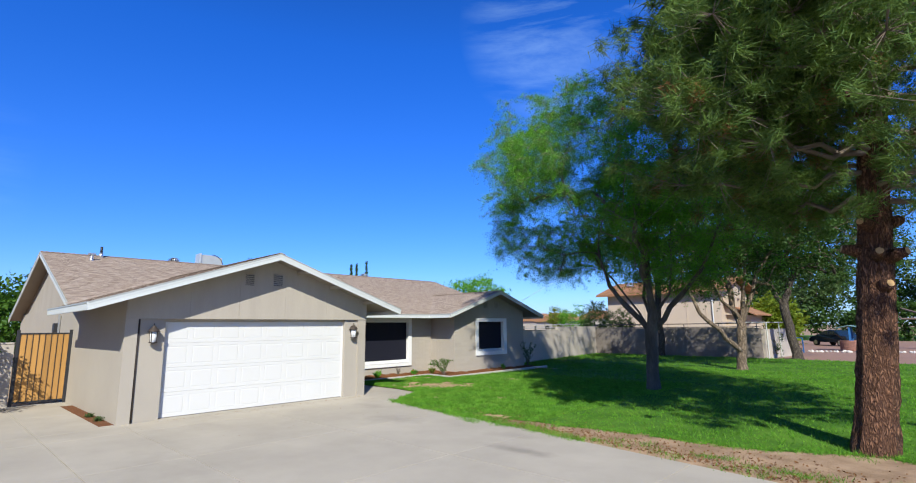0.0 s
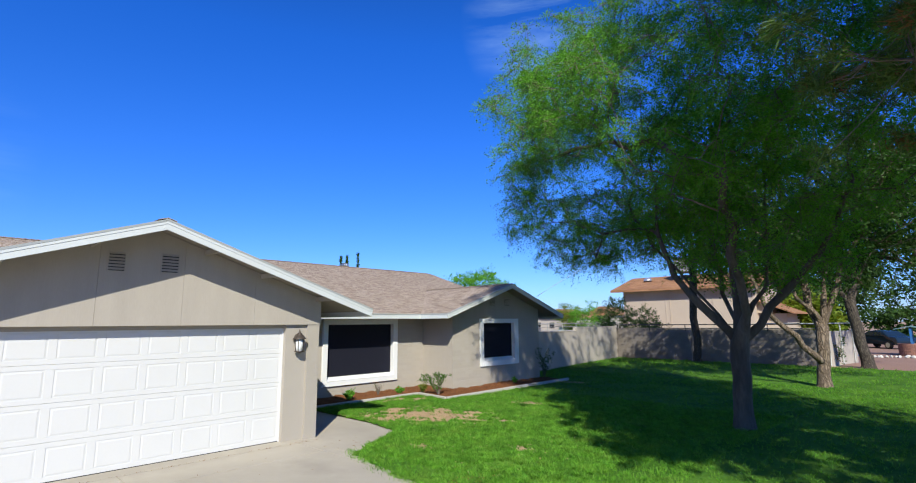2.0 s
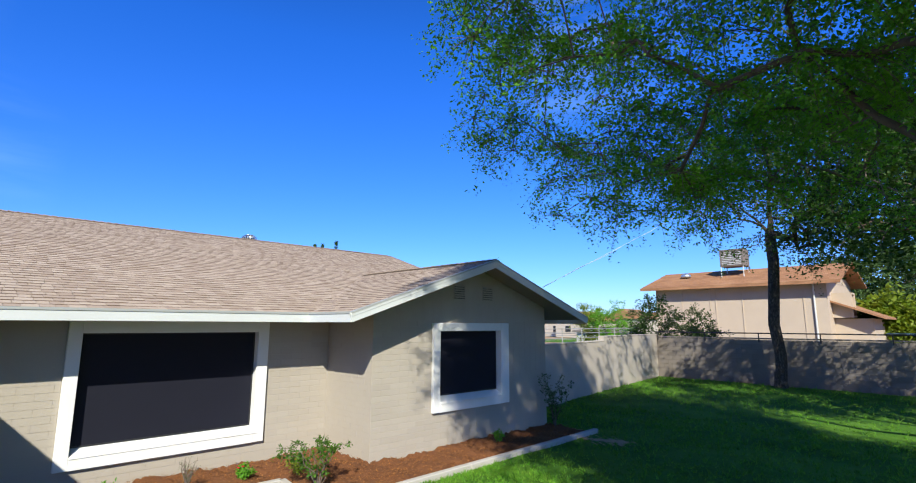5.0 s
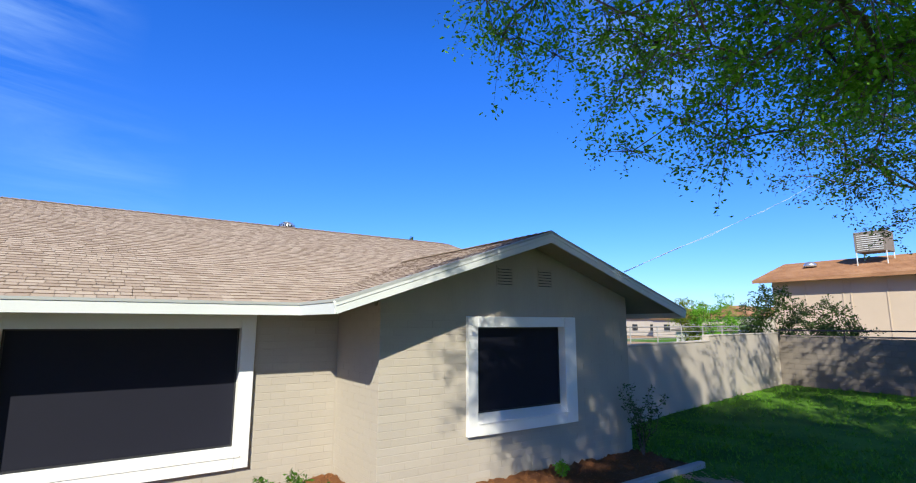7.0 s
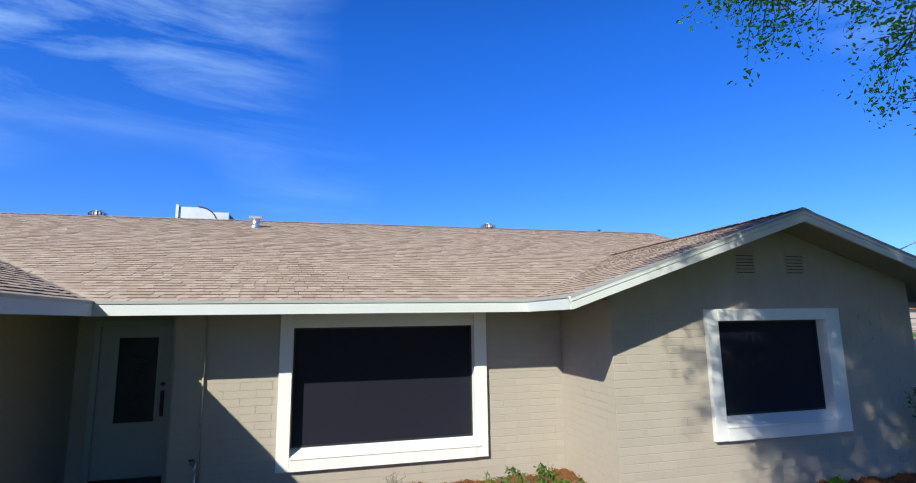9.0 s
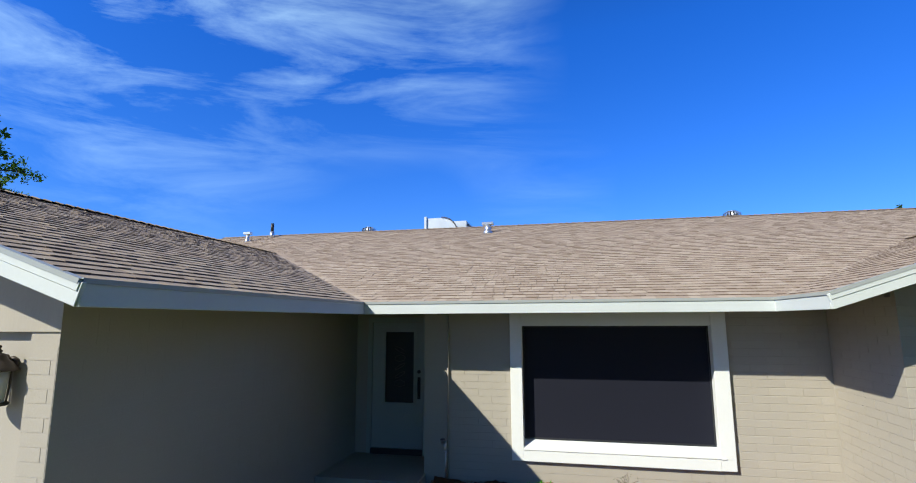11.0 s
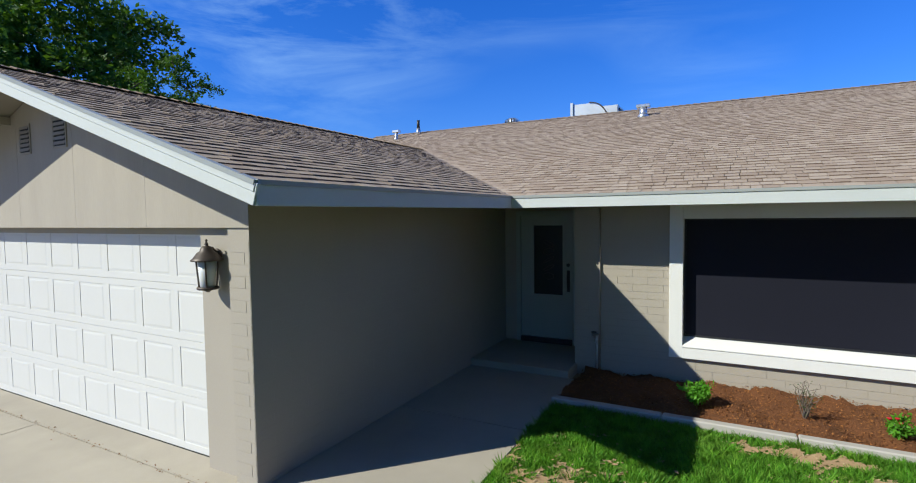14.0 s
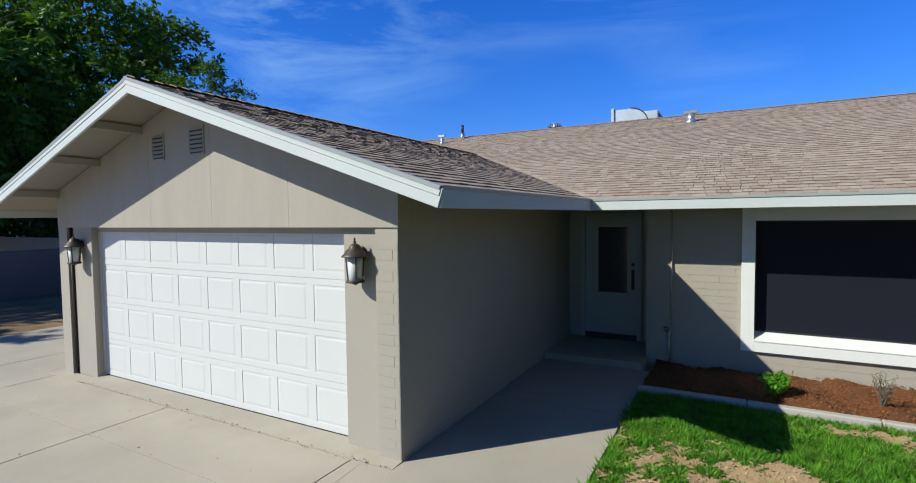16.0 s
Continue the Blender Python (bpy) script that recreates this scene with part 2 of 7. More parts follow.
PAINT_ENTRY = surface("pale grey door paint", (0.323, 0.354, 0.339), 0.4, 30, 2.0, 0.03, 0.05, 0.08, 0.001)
DRIP = surface("grey metal edge", (0.31, 0.33, 0.325), 0.35, 30, 2.0, 0.03, 0.06, 0.05, 0.001)
SHINGLE = surface("tan asphalt shingle", (0.318, 0.25, 0.2), 0.95, 260, 0.7, 0.16, 0.07, 0.5, 0.003, island=0.08, tone2=(0.358, 0.298, 0.245), spec=0.2)
SHINGLE_PIECE = surface("tan asphalt shingle piece", (0.318, 0.25, 0.2), 0.95, 260, 0.7, 0.16, 0.07, 0.5, 0.003, piece=0.08, tone2=(0.358, 0.298, 0.245), spec=0.2)
SHINGLE_EDGE = surface("dark shingle edge granules", (0.146, 0.108, 0.0886), 0.95, 260, 0.9, 0.2, 0.1, 0.3, 0.002, spec=0.2)
RIDGE_CAP = surface("tan ridge shingle", (0.269, 0.212, 0.166), 0.95, 260, 0.9, 0.22, 0.12, 0.5, 0.003, island=0.15, spec=0.2)
DECK = surface("roof boarding", (0.277, 0.246, 0.208), 0.85, 40, 1.5, 0.1, 0.12, 0.3, 0.003)
CONCRETE = surface("pale driveway concrete", (0.377, 0.343, 0.285), 0.85, 180, 0.6, 0.1, 0.3, 0.3, 0.003, piece=0.012)


def stained(m, spots):
    """Dark dried oil and tyre marks on concrete: ellipses (x, y, long, wide, strength) with ragged edges."""
    n, l = m.node_tree.nodes, m.node_tree.links
    b = n["Principled BSDF"]
    colour = b.inputs["Base Color"].links[0].from_socket
    geo, rag = n.new("ShaderNodeNewGeometry"), n.new("ShaderNodeTexNoise")
    rag.inputs["Scale"].default_value, rag.inputs["Detail"].default_value = 3.5, 6.0
    l.new(geo.outputs["Position"], rag.inputs["Vector"])
    for x, y, a, w, k in spots:
        mp, size, add, soft = n.new("ShaderNodeMapping"), n.new("ShaderNodeVectorMath"), n.new("ShaderNodeMath"), n.new("ShaderNodeMapRange")
        mp.vector_type = "TEXTURE"
        mp.inputs["Location"].default_value, mp.inputs["Scale"].default_value = (x, y, 0), (a, w, 50)
        size.operation, add.operation = "LENGTH", "MULTIPLY_ADD"
        add.inputs[1].default_value = 1.6
        soft.inputs["From Min"].default_value, soft.inputs["From Max"].default_value = 1.0, 2.0
        soft.inputs["To Min"].default_value, soft.inputs["To Max"].default_value = 1.0 - k, 1.0
        l.new(geo.outputs["Position"], mp.inputs["Vector"])
        l.new(mp.outputs["Vector"], size.inputs[0])
        l.new(rag.outputs["Fac"], add.inputs[0])
        l.new(size.outputs["Value"], add.inputs[2])
        l.new(add.outputs["Value"], soft.inputs["Value"])
        dim = n.new("ShaderNodeVectorMath")
        dim.operation = "SCALE"
        l.new(colour, dim.inputs[0])
        l.new(soft.outputs["Result"], dim.inputs["Scale"])
        colour = dim.outputs["Vector"]
    l.new(colour, b.inputs["Base Color"])


stained(CONCRETE, [(-3.8, 5.85, 0.75, 0.2, 0.3), (-7.6, 6.4, 0.8, 0.45, 0.16), (-4.6, 6.7, 0.6, 0.3, 0.12), (-9.6, 7.2, 0.7, 0.35, 0.14), (-3.2, 2.2, 1.3, 0.8, 0.12), (-7.0, 1.5, 1.2, 0.7, 0.1), (-11.5, 5.0, 0.4, 2.6, 0.13), (-10.2, 3.3, 0.5, 0.3, 0.1)])
KERB = surface("pale kerb concrete", (0.4, 0.377, 0.347), 0.85, 120, 1.8, 0.08, 0.12, 0.3, 0.003)
SCREEN = surface("black sun screen", (0.0125, 0.0135, 0.022), 0.6, 500, 1.0, 0.1, 0.1, 0.1, 0.0005, spec=0.12)
DARK_METAL = surface("dark bronze metal", (0.066, 0.053, 0.046), 0.5, 60, 4.0, 0.1, 0.15, 0.2, 0.002, metal=0.3)
BLACK_METAL = surface("black painted iron", (0.022, 0.023, 0.026), 0.5, 60, 4.0, 0.1, 0.15, 0.1, 0.001)
ZINC = surface("galvanised sheet", (0.62, 0.65, 0.67), 0.32, 40, 5.0, 0.06, 0.1, 0.08, 0.001, metal=0.85)
GALVANISED = surface("bright galvanised cabinet", (0.52, 0.56, 0.58), 0.4, 30, 3.0, 0.06, 0.2, 0.05, 0.001, metal=0.4)
FENCE = surface("weathered grey pipe", (0.262, 0.269, 0.262), 0.55, 40, 5.0, 0.06, 0.1, 0.08, 0.001)
STEEL = surface("pale grey enamel", (0.477, 0.493, 0.477), 0.5, 40, 5.0, 0.06, 0.1, 0.08, 0.001)
FROST = surface("frosted lamp glass", (0.62, 0.64, 0.64), 0.35, 60, 5.0, 0.03, 0.05, 0.05, 0.001)
CEDAR = surface("orange stained cedar", (0.385, 0.204, 0.0577), 0.7, 26, 3.0, 0.16, 0.18, 0.3, 0.002, axes=(1, 1, 0.12), piece=0.16)
MULCH = surface("dark red bark mulch", (0.145, 0.055, 0.0185), 0.95, 70, 3.0, 0.35, 0.25, 0.8, 0.02)
CHIP = surface("red brown bark chip", (0.145, 0.054, 0.015), 0.9, 60, 3.0, 0.2, 0.2, 0.3, 0.004, island=0.25, tone2=(0.28, 0.115, 0.032))
SOIL = surface("sandy soil", (0.254, 0.166, 0.0963), 0.95, 45, 1.6, 0.26, 0.28, 0.7, 0.012, tone2=(0.339, 0.235, 0.146))
STRAW_BIT = surface("dry straw bits", (0.4, 0.31, 0.18), 0.95, 60, 2.4, 0.2, 0.2, 0.3, 0.003, island=0.35)
STRAW = surface("bare straw patch", (0.4, 0.27, 0.15), 0.95, 60, 2.4, 0.32, 0.3, 0.6, 0.01)
LITTER = surface("dry brown leaf litter", (0.19, 0.115, 0.055), 0.95, 30, 1.3, 0.4, 0.3, 0.9, 0.02, tone2=(0.26, 0.175, 0.09))
GRAVEL = surface("red brown gravel", (0.255, 0.157, 0.123), 0.95, 25, 0.5, 0.25, 0.14, 0.7, 0.015)
TURF = surface("lawn turf", (0.0462, 0.127, 0.0123), 0.9, 22, 0.7, 0.35, 0.28, 0.7, 0.03, tone2=(0.0809, 0.181, 0.02), spec=0.1)
BLADE = leaf_surface("grass blade", (0.067, 0.245, 0.015), (0.195, 0.41, 0.043), 0.35, 0.6, (0.2, 0.28, 0.05))
LEAF = leaf_surface("elm leaf", (0.08, 0.265, 0.02), (0.165, 0.42, 0.042), 0.45)
LEAF_DARK = leaf_surface("dark leaf", (0.021, 0.06, 0.0105), (0.056, 0.118, 0.022), 0.3)
LEAF_MID = leaf_surface("mid green leaf", (0.0385, 0.108, 0.0115), (0.0847, 0.185, 0.0216), 0.35)
LEAF_OLIVE = leaf_surface("olive leaf", (0.0385, 0.0809, 0.0231), (0.0847, 0.139, 0.0423), 0.3)
LEAF_YELLOW = leaf_surface("yellow green leaf", (0.108, 0.185, 0.0154), (0.193, 0.246, 0.0231), 0.4)
NEEDLE = leaf_surface("pine needle", (0.046, 0.105, 0.02), (0.13, 0.205, 0.046), 0.28)
NEEDLE_DRY = leaf_surface("dry pine needle", (0.154, 0.0655, 0.0231), (0.231, 0.115, 0.0462), 0.25)

BARK_PALE = furrowed("pale peeling bark", (0.169, 0.127, 0.0924), (0.331, 0.262, 0.193), (0.0924, 0.0693, 0.0501), 9.0, 0.35, 0.03)


BARK = furrowed("grey bark", (0.0847, 0.0693, 0.0577), (0.169, 0.146, 0.119), (0.0385, 0.0323, 0.027), 14.0, 0.3, 0.025)
BARK_SMOOTH = surface("grey-brown shade tree bark", (0.077, 0.0616, 0.0485), 0.95, 24, 3.5, 0.3, 0.25, 1.0, 0.02, axes=(1, 1, 0.25), tone2=(0.119, 0.097, 0.077))
BOUGH = surface("grey pine bough", (0.15, 0.118, 0.092), 0.95, 40, 3.0, 0.25, 0.2, 0.6, 0.01, tone2=(0.2, 0.162, 0.131))
BARK_PINE = furrowed("pine bark", (0.119, 0.0561, 0.034), (0.34, 0.183, 0.111), (0.0595, 0.0298, 0.0195), 21.0, 0.3, 0.03)
TWIG = surface("grey twig", (0.146, 0.115, 0.0924), 0.95, 40, 3.0, 0.2, 0.2, 0.5, 0.01)
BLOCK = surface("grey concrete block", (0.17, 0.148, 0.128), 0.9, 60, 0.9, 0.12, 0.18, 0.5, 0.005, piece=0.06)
STUCCO = surface("pale stucco wall", (0.385, 0.347, 0.3), 0.9, 70, 0.6, 0.08, 0.14, 0.5, 0.006)
TAN_WALL = surface("tan stucco", (0.416, 0.347, 0.273), 0.9, 40, 0.7, 0.06, 0.1, 0.3, 0.005)
RUST_ROOF = surface("rust brown shingle", (0.254, 0.127, 0.0655), 0.95, 9, 0.8, 0.34, 0.2, 0.5, 0.01, axes=(1, 1, 4), tone2=(0.308, 0.166, 0.0886))
CAR_BLUE = surface("dark blue car paint", (0.010, 0.022, 0.040), 0.22, 20, 2.0, 0.03, 0.05, 0.0)
RUBBER = surface("tyre rubber", (0.02, 0.02, 0.02), 0.8, 60, 4.0, 0.1, 0.1, 0.2, 0.002)
GLASS_DARK = surface("dark window glass", (0.02, 0.025, 0.03), 0.08, 20, 2.0, 0.02, 0.05, 0.0, spec=0.6)
BLUE = surface("blue paint", (0.0231, 0.123, 0.323), 0.5, 40, 3.0, 0.06, 0.1, 0.1, 0.001)
TEAL_ROOF = surface("faded teal roof", (0.123, 0.231, 0.239), 0.8, 40, 2.0, 0.1, 0.15, 0.2, 0.003)
WELL_BRICK = surface("well brick", (0.277, 0.139, 0.104), 0.9, 50, 3.0, 0.15, 0.2, 0.4, 0.005, piece=0.18)
WHITE_ROCK = surface("white rock", (0.508, 0.493, 0.462), 0.9, 20, 3.0, 0.12, 0.15, 0.5, 0.02, piece=0.12)
RED_PETAL = surface("red petal", (0.50, 0.012, 0.03), 0.6, 60, 8.0, 0.1, 0.1, 0.0)
CUT_WOOD = surface("cut branch end", (0.4, 0.262, 0.123), 0.9, 40, 5.0, 0.15, 0.15, 0.3, 0.003)

# ---- building helpers ----


class Geo:
    """Vertices and faces gathered from simple solids."""

    def __init__(self):
        self.v, self.f = [], []

    def add(self, verts, faces):
        k = len(self.v)
        self.v += [tuple(p) for p in verts]
        self.f += [tuple(k + i for i in f) for f in faces]
        return self

    def box(self, x0, x1, y0, y1, z0, z1):
        return self.add([(x0, y0, z0), (x1, y0, z0), (x1, y1, z0), (x0, y1, z0), (x0, y0, z1), (x1, y0, z1), (x1, y1, z1), (x0, y1, z1)],
                        [(0, 3, 2, 1), (4, 5, 6, 7), (0, 1, 5, 4), (1, 2, 6, 5), (2, 3, 7, 6), (3, 0, 4, 7)])

    def beam(self, a, b, w, h, up=(0, 0, 1)):
        """A straight bar from a to b, w wide and h high."""
        a, b, up = Vector(a), Vector(b), Vector(up)
        d = (b - a).normalized()
        s = d.cross(up).normalized()
        u = s.cross(d)
        p = [q + s * w / 2 * i + u * h / 2 * j for q in (a, b) for i, j in ((-1, -1), (1, -1), (1, 1), (-1, 1))]
        return self.add(p, [(0, 1, 2, 3), (7, 6, 5, 4), (0, 4, 5, 1), (1, 5, 6, 2), (2, 6, 7, 3), (3, 7, 4, 0)])

    def prism(self, poly, d):
        """The polygon poly, pushed along d."""
        n, d = len(poly), Vector(d)
        p = [Vector(q) for q in poly]
        return self.add(p + [q + d for q in p], [tuple(range(n))[::-1], tuple(range(n, 2 * n))] + [(i, (i + 1) % n, n + (i + 1) % n, n + i) for i in range(n)])

    def tube(self, pts, radii, n=8, caps=True):
        """A round tube along pts."""
        pts = [Vector(p) for p in pts]
        rings, side = [], None
        for i, p in enumerate(pts):
            d = (pts[min(i + 1, len(pts) - 1)] - pts[max(i - 1, 0)]).normalized()
            if side is None:
                side = d.cross(Vector((0.31, 0.95, 0.12))).normalized()
            side = (side - d * side.dot(d)).normalized()
            t = d.cross(side)
            r = radii[i] if isinstance(radii, (list, tuple)) else radii
            rings.append([p + (side * math.cos(2 * math.pi * k / n) + t * math.sin(2 * math.pi * k / n)) * r for k in range(n)])
        m = len(rings)
        faces = [(i * n + k, i * n + (k + 1) % n, (i + 1) * n + (k + 1) % n, (i + 1) * n + k) for i in range(m - 1) for k in range(n)]
        if caps:
            faces += [tuple(range(n))[::-1], tuple(range((m - 1) * n, m * n))]
        return self.add([q for r in rings for q in r], faces)

    def lathe(self, c, profile, n=20):
        """A turned body: profile of (radius, height) over the point c."""
        c, m = Vector(c), len(profile)
        v = [c + Vector((r * math.cos(2 * math.pi * k / n), r * math.sin(2 * math.pi * k / n), z)) for r, z in profile for k in range(n)]
        faces = [(i * n + k, i * n + (k + 1) % n, (i + 1) * n + (k + 1) % n, (i + 1) * n + k) for i in range(m - 1) for k in range(n)]
        return self.add(v, faces + [tuple(range(n))[::-1], tuple(range((m - 1) * n, m * n))])

    def mesh(self, name, smooth=False, bevel=0.0, weld=False):
        me = bpy.data.meshes.new(name)
        me.from_pydata(self.v, [], self.f)
        if weld:
            bm = bmesh.new()
            bm.from_mesh(me)
            bmesh.ops.remove_doubles(bm, verts=bm.verts, dist=0.0005)
            bm.to_mesh(me)
            bm.free()
        if bevel:
            bm = bmesh.new()
            bm.from_mesh(me)
            bmesh.ops.recalc_face_normals(bm, faces=bm.faces)
            edges = [e for e in bm.edges if len(e.link_faces) == 2 and e.calc_face_angle(0) > 0.6]
            bmesh.ops.bevel(bm, geom=edges, offset=bevel, segments=1, affect="EDGES")
            bm.to_mesh(me)
            bm.free()
        if smooth:
            me.shade_smooth()
        me.update()
        return me


def array_mesh(name, verts, faces):
    """A mesh from numpy arrays: verts (n, 3) and faces (m, k)."""
    me = bpy.data.meshes.new(name)
    verts, faces = np.ascontiguousarray(verts, np.float32), np.ascontiguousarray(faces, np.int32)
    m, k = faces.shape
    me.vertices.add(len(verts))
    me.vertices.foreach_set("co", verts.ravel())
    me.loops.add(m * k)
    me.loops.foreach_set("vertex_index", faces.ravel())
    me.polygons.add(m)
    me.polygons.foreach_set("loop_start", np.arange(0, m * k, k, dtype=np.int32))
    me.update(calc_edges=True)
    me.validate()
    return me


def thing(name, label, category, at=(0, 0, 0), group="", kind=""):
    """An empty at the base of a thing."""
    ob = new(name)
    ob.location = at
    ob.empty_display_size = 0.2
    return tagged(ob, label, category, group, kind)


def part(name, geo, material, parent=None, label="", smooth=False, bevel=0.0, kind="", category=""):
    """One mesh object under a thing or a part, from a Geo or a mesh in world coordinates (or, for things built at the origin, local ones)."""
    me = geo.mesh(name, smooth, bevel) if isinstance(geo, Geo) else geo
    if not me.materials:
        me.materials.append(material)
    ob = new(name, me)
    if parent is not None:
        ob.parent = parent
        if parent.parent is None:
            ob.matrix_parent_inverse = Matrix.Translation(-Vector(parent.location))
    return tagged(ob, label, category, "", kind)


def solid(name, geo, material, label, category, kind="", smooth=False, bevel=0.0):
    """A thing that is one single mesh."""
    return part(name, geo, material, None, label, smooth, bevel, kind, category)

# ---- ground ----
rng = np.random.default_rng(7)


solid("ground", Geo().prism([(-900, -900, -0.06), (900, -900, -0.06), (900, 900, -0.06), (-900, 900, -0.06)], (0, 0, -0.2)), SOIL,
      "bare sandy brown soil around the houses", "ground", "structure")

EDGE = [(-11.7, 7.97), (-9.85, 8.12), (16.2, 4.03)]
LAWN = [(-9.85, 8.14), (-8.1, 7.80), (-6.7, 7.58), (-5.9, 7.75), (-5.3, 7.98), (-4.5, 8.1), (-3.7, 8.2), (-2.9, 8.28), (-2.2, 8.24), (-1.4, 8.3), (-0.8, 8.36), (-0.1, 8.75), (0.5, 9.0), (1.4, 8.9), (4, 8.75), (16, 7.6), (16, 27.5), (5, 31),
        (-0.3, 32.4), (-4.0, 33.4), (-17.9, 33.9), (-15.85, 20.4), (-14.4, 20.4), (-13.2, 20.5), (-13.02, 13.58), (-14.40, 13.74), (-14.44, 10.02), (-11.9, 10.02), (-10.72, 9.82)]
PATCHES = [(-11.55, 11.4, 1.45, 0.8, 35), (-10.45, 11.75, 0.5, 0.25, 20), (-11.9, 12.2, 0.5, 0.2, 0), (-12.7, 11.4, 0.22, 0.65, 0), (-12.6, 10.45, 0.2, 0.14, 0), (-14.12, 12.45, 0.16, 0.55, 0), (-13.75, 13.08, 0.22, 0.4, 10), (-11.0, 12.55, 0.35, 0.16, 10),
           (-12.9, 11.5, 0.3, 0.16, 60), (-9.6, 12.2, 0.3, 0.15, 0), (-9.2, 9.2, 0.28, 0.14, 10), (-6.0, 7.95, 0.5, 0.16, -10), (-10.9, 14.6, 0.4, 0.2, 30), (-12.6, 19.9, 0.5, 0.3, 0), (-7.8, 10.3, 0.22, 0.12, 0), (-11.95, 10.35, 0.3, 0.12, 0)]


def inside(poly, x, y):
    """Which of the points lie in the polygon."""
    hit = np.zeros(len(x), bool)
    for (x0, y0), (x1, y1) in zip(poly, poly[1:] + poly[:1]):
        cross = ((y0 > y) != (y1 > y)) & (x < (x1 - x0) * (y - y0) / ((y1 - y0) or 1e-9) + x0)
        hit ^= cross
    return hit


def ripple(x, y):
    return 0.012 * np.sin(x * 2.1 + 1.3 * np.sin(y * 1.7)) + 0.01 * np.sin(y * 3.3 + x)


def bare(x, y, grow=0.0):
    """How far points lie inside a bare patch: over 0 is bare."""
    best = np.full(len(x), -9.0)
    for px, py, a, b, turn in PATCHES:
        c, s = math.cos(radians(turn)), math.sin(radians(turn))
        u, v = ((x - px) * c + (y - py) * s) / a, (-(x - px) * s + (y - py) * c) / b
        wob = 0.3 * np.sin(7.0 * x + 3.0 * y) * np.sin(4 * y) + 0.26 * np.sin(13.0 * y - 6.0 * x) + 0.24 * np.sin(23 * x + 19 * y + 2 * np.sin(9 * y)) + 0.22 * np.sin(47 * x - 31 * y + 3 * np.sin(17 * x)) + 0.2 * np.sin(71 * y + 53 * x)
        best = np.maximum(best, 1.0 + grow + wob - np.hypot(u, v))
    return best


def grid_sheet(name, x0, x1, y0, y1, step, keep, height):
    """A fine sheet of squares, of which only those stay whose middle keep() wants."""
    xs, ys = np.arange(x0, x1 + step, step), np.arange(y0, y1 + step, step)
    gx, gy = np.meshgrid(xs, ys, indexing="ij")
    verts = np.stack([gx.ravel(), gy.ravel(), height(gx.ravel(), gy.ravel())], 1)
    i, j = np.meshgrid(np.arange(len(xs) - 1), np.arange(len(ys) - 1), indexing="ij")
    a = (i * len(ys) + j).ravel()
    faces = np.stack([a, a + len(ys), a + len(ys) + 1, a + 1], 1)
    mid = verts[faces].mean(1)
    faces = faces[keep(mid[:, 0], mid[:, 1])]
    used, back_to = np.unique(faces, return_inverse=True)
    return array_mesh(name, verts[used], back_to.reshape(faces.shape))


lawn = part("lawn", grid_sheet("lawn", -18.2, 16.2, 6.8, 34.2, 0.14, lambda x, y: inside(LAWN, x, y), lambda x, y: 0.012 + 0.5 * ripple(x, y)), TURF, None,
            "bright green mown lawn with worn bare patches", "lawn", kind="structure", category="lawn")
part("bare_patch", grid_sheet("bare_patch", -14.4, -5, 7.4, 20.5, 0.015, lambda x, y: inside(LAWN, x, y) & (bare(x, y) > 0.02 + 0.22 * rng.random(len(x))), lambda x, y: 0.022 + 0.5 * ripple(x, y)), STRAW, lawn, "dry straw-coloured bare patches")

part("dirt_verge", grid_sheet("dirt_verge", -8.2, 16, 3.8, 9.6, 0.08, lambda x, y: inside([(-8.2, 7.7), (16, 3.9), (16, 8.0), (4, 9.0), (1.4, 9.3), (0.5, 9.5), (-0.8, 8.6), (-2.9, 8.5), (-5.3, 8.2), (-7, 7.8)], x, y),
     lambda x, y: np.minimum(0.006 + 0.5 * ripple(x, y) + 0.0015 * rng.standard_normal(len(x)), -0.015 + 0.25 * (y - 8.12 + 0.157 * (x + 9.85)))), SOIL, None, "worn strip of bare brown dirt beside the driveway", kind="structure", category="dirt")

part("leaf_litter", grid_sheet("leaf_litter", -17.0, -8.02, -8.3, -2.12, 0.12, lambda x, y: x < 0, lambda x, y: -0.03 + 0.5 * ripple(x, y) + 0.006 * rng.standard_normal(len(x))), LITTER, None,
     "dry brown leaf litter under the trees beyond the driveway", kind="structure", category="leaf litter")

# concrete in slabs with open joints
driveway = thing("driveway", "pale concrete driveway in large slabs with dark joints", "driveway", kind="structure")


def clip_under(poly):
    """The part of a polygon on the driveway's side of its edge."""
    for (ax, ay), (bx, by) in zip(EDGE, EDGE[1:]):
        res = []
        side = lambda p: (bx - ax) * (p[1] - ay) - (by - ay) * (p[0] - ax)
        if max(p[0] for p in poly) < ax - 0.01 or min(p[0] for p in poly) > bx + 0.01:
            continue
        for p, q in zip(poly, poly[1:] + poly[:1]):
            sp, sq = side(p), side(q)
            if sp <= 0:
                res.append(p)
            if (sp < 0 < sq) or (sq < 0 < sp):
                k = sp / (sp - sq)
                res.append((p[0] + k * (q[0] - p[0]), p[1] + k * (q[1] - p[1])))
        poly = res
        if len(poly) < 3:
            return []
    return poly


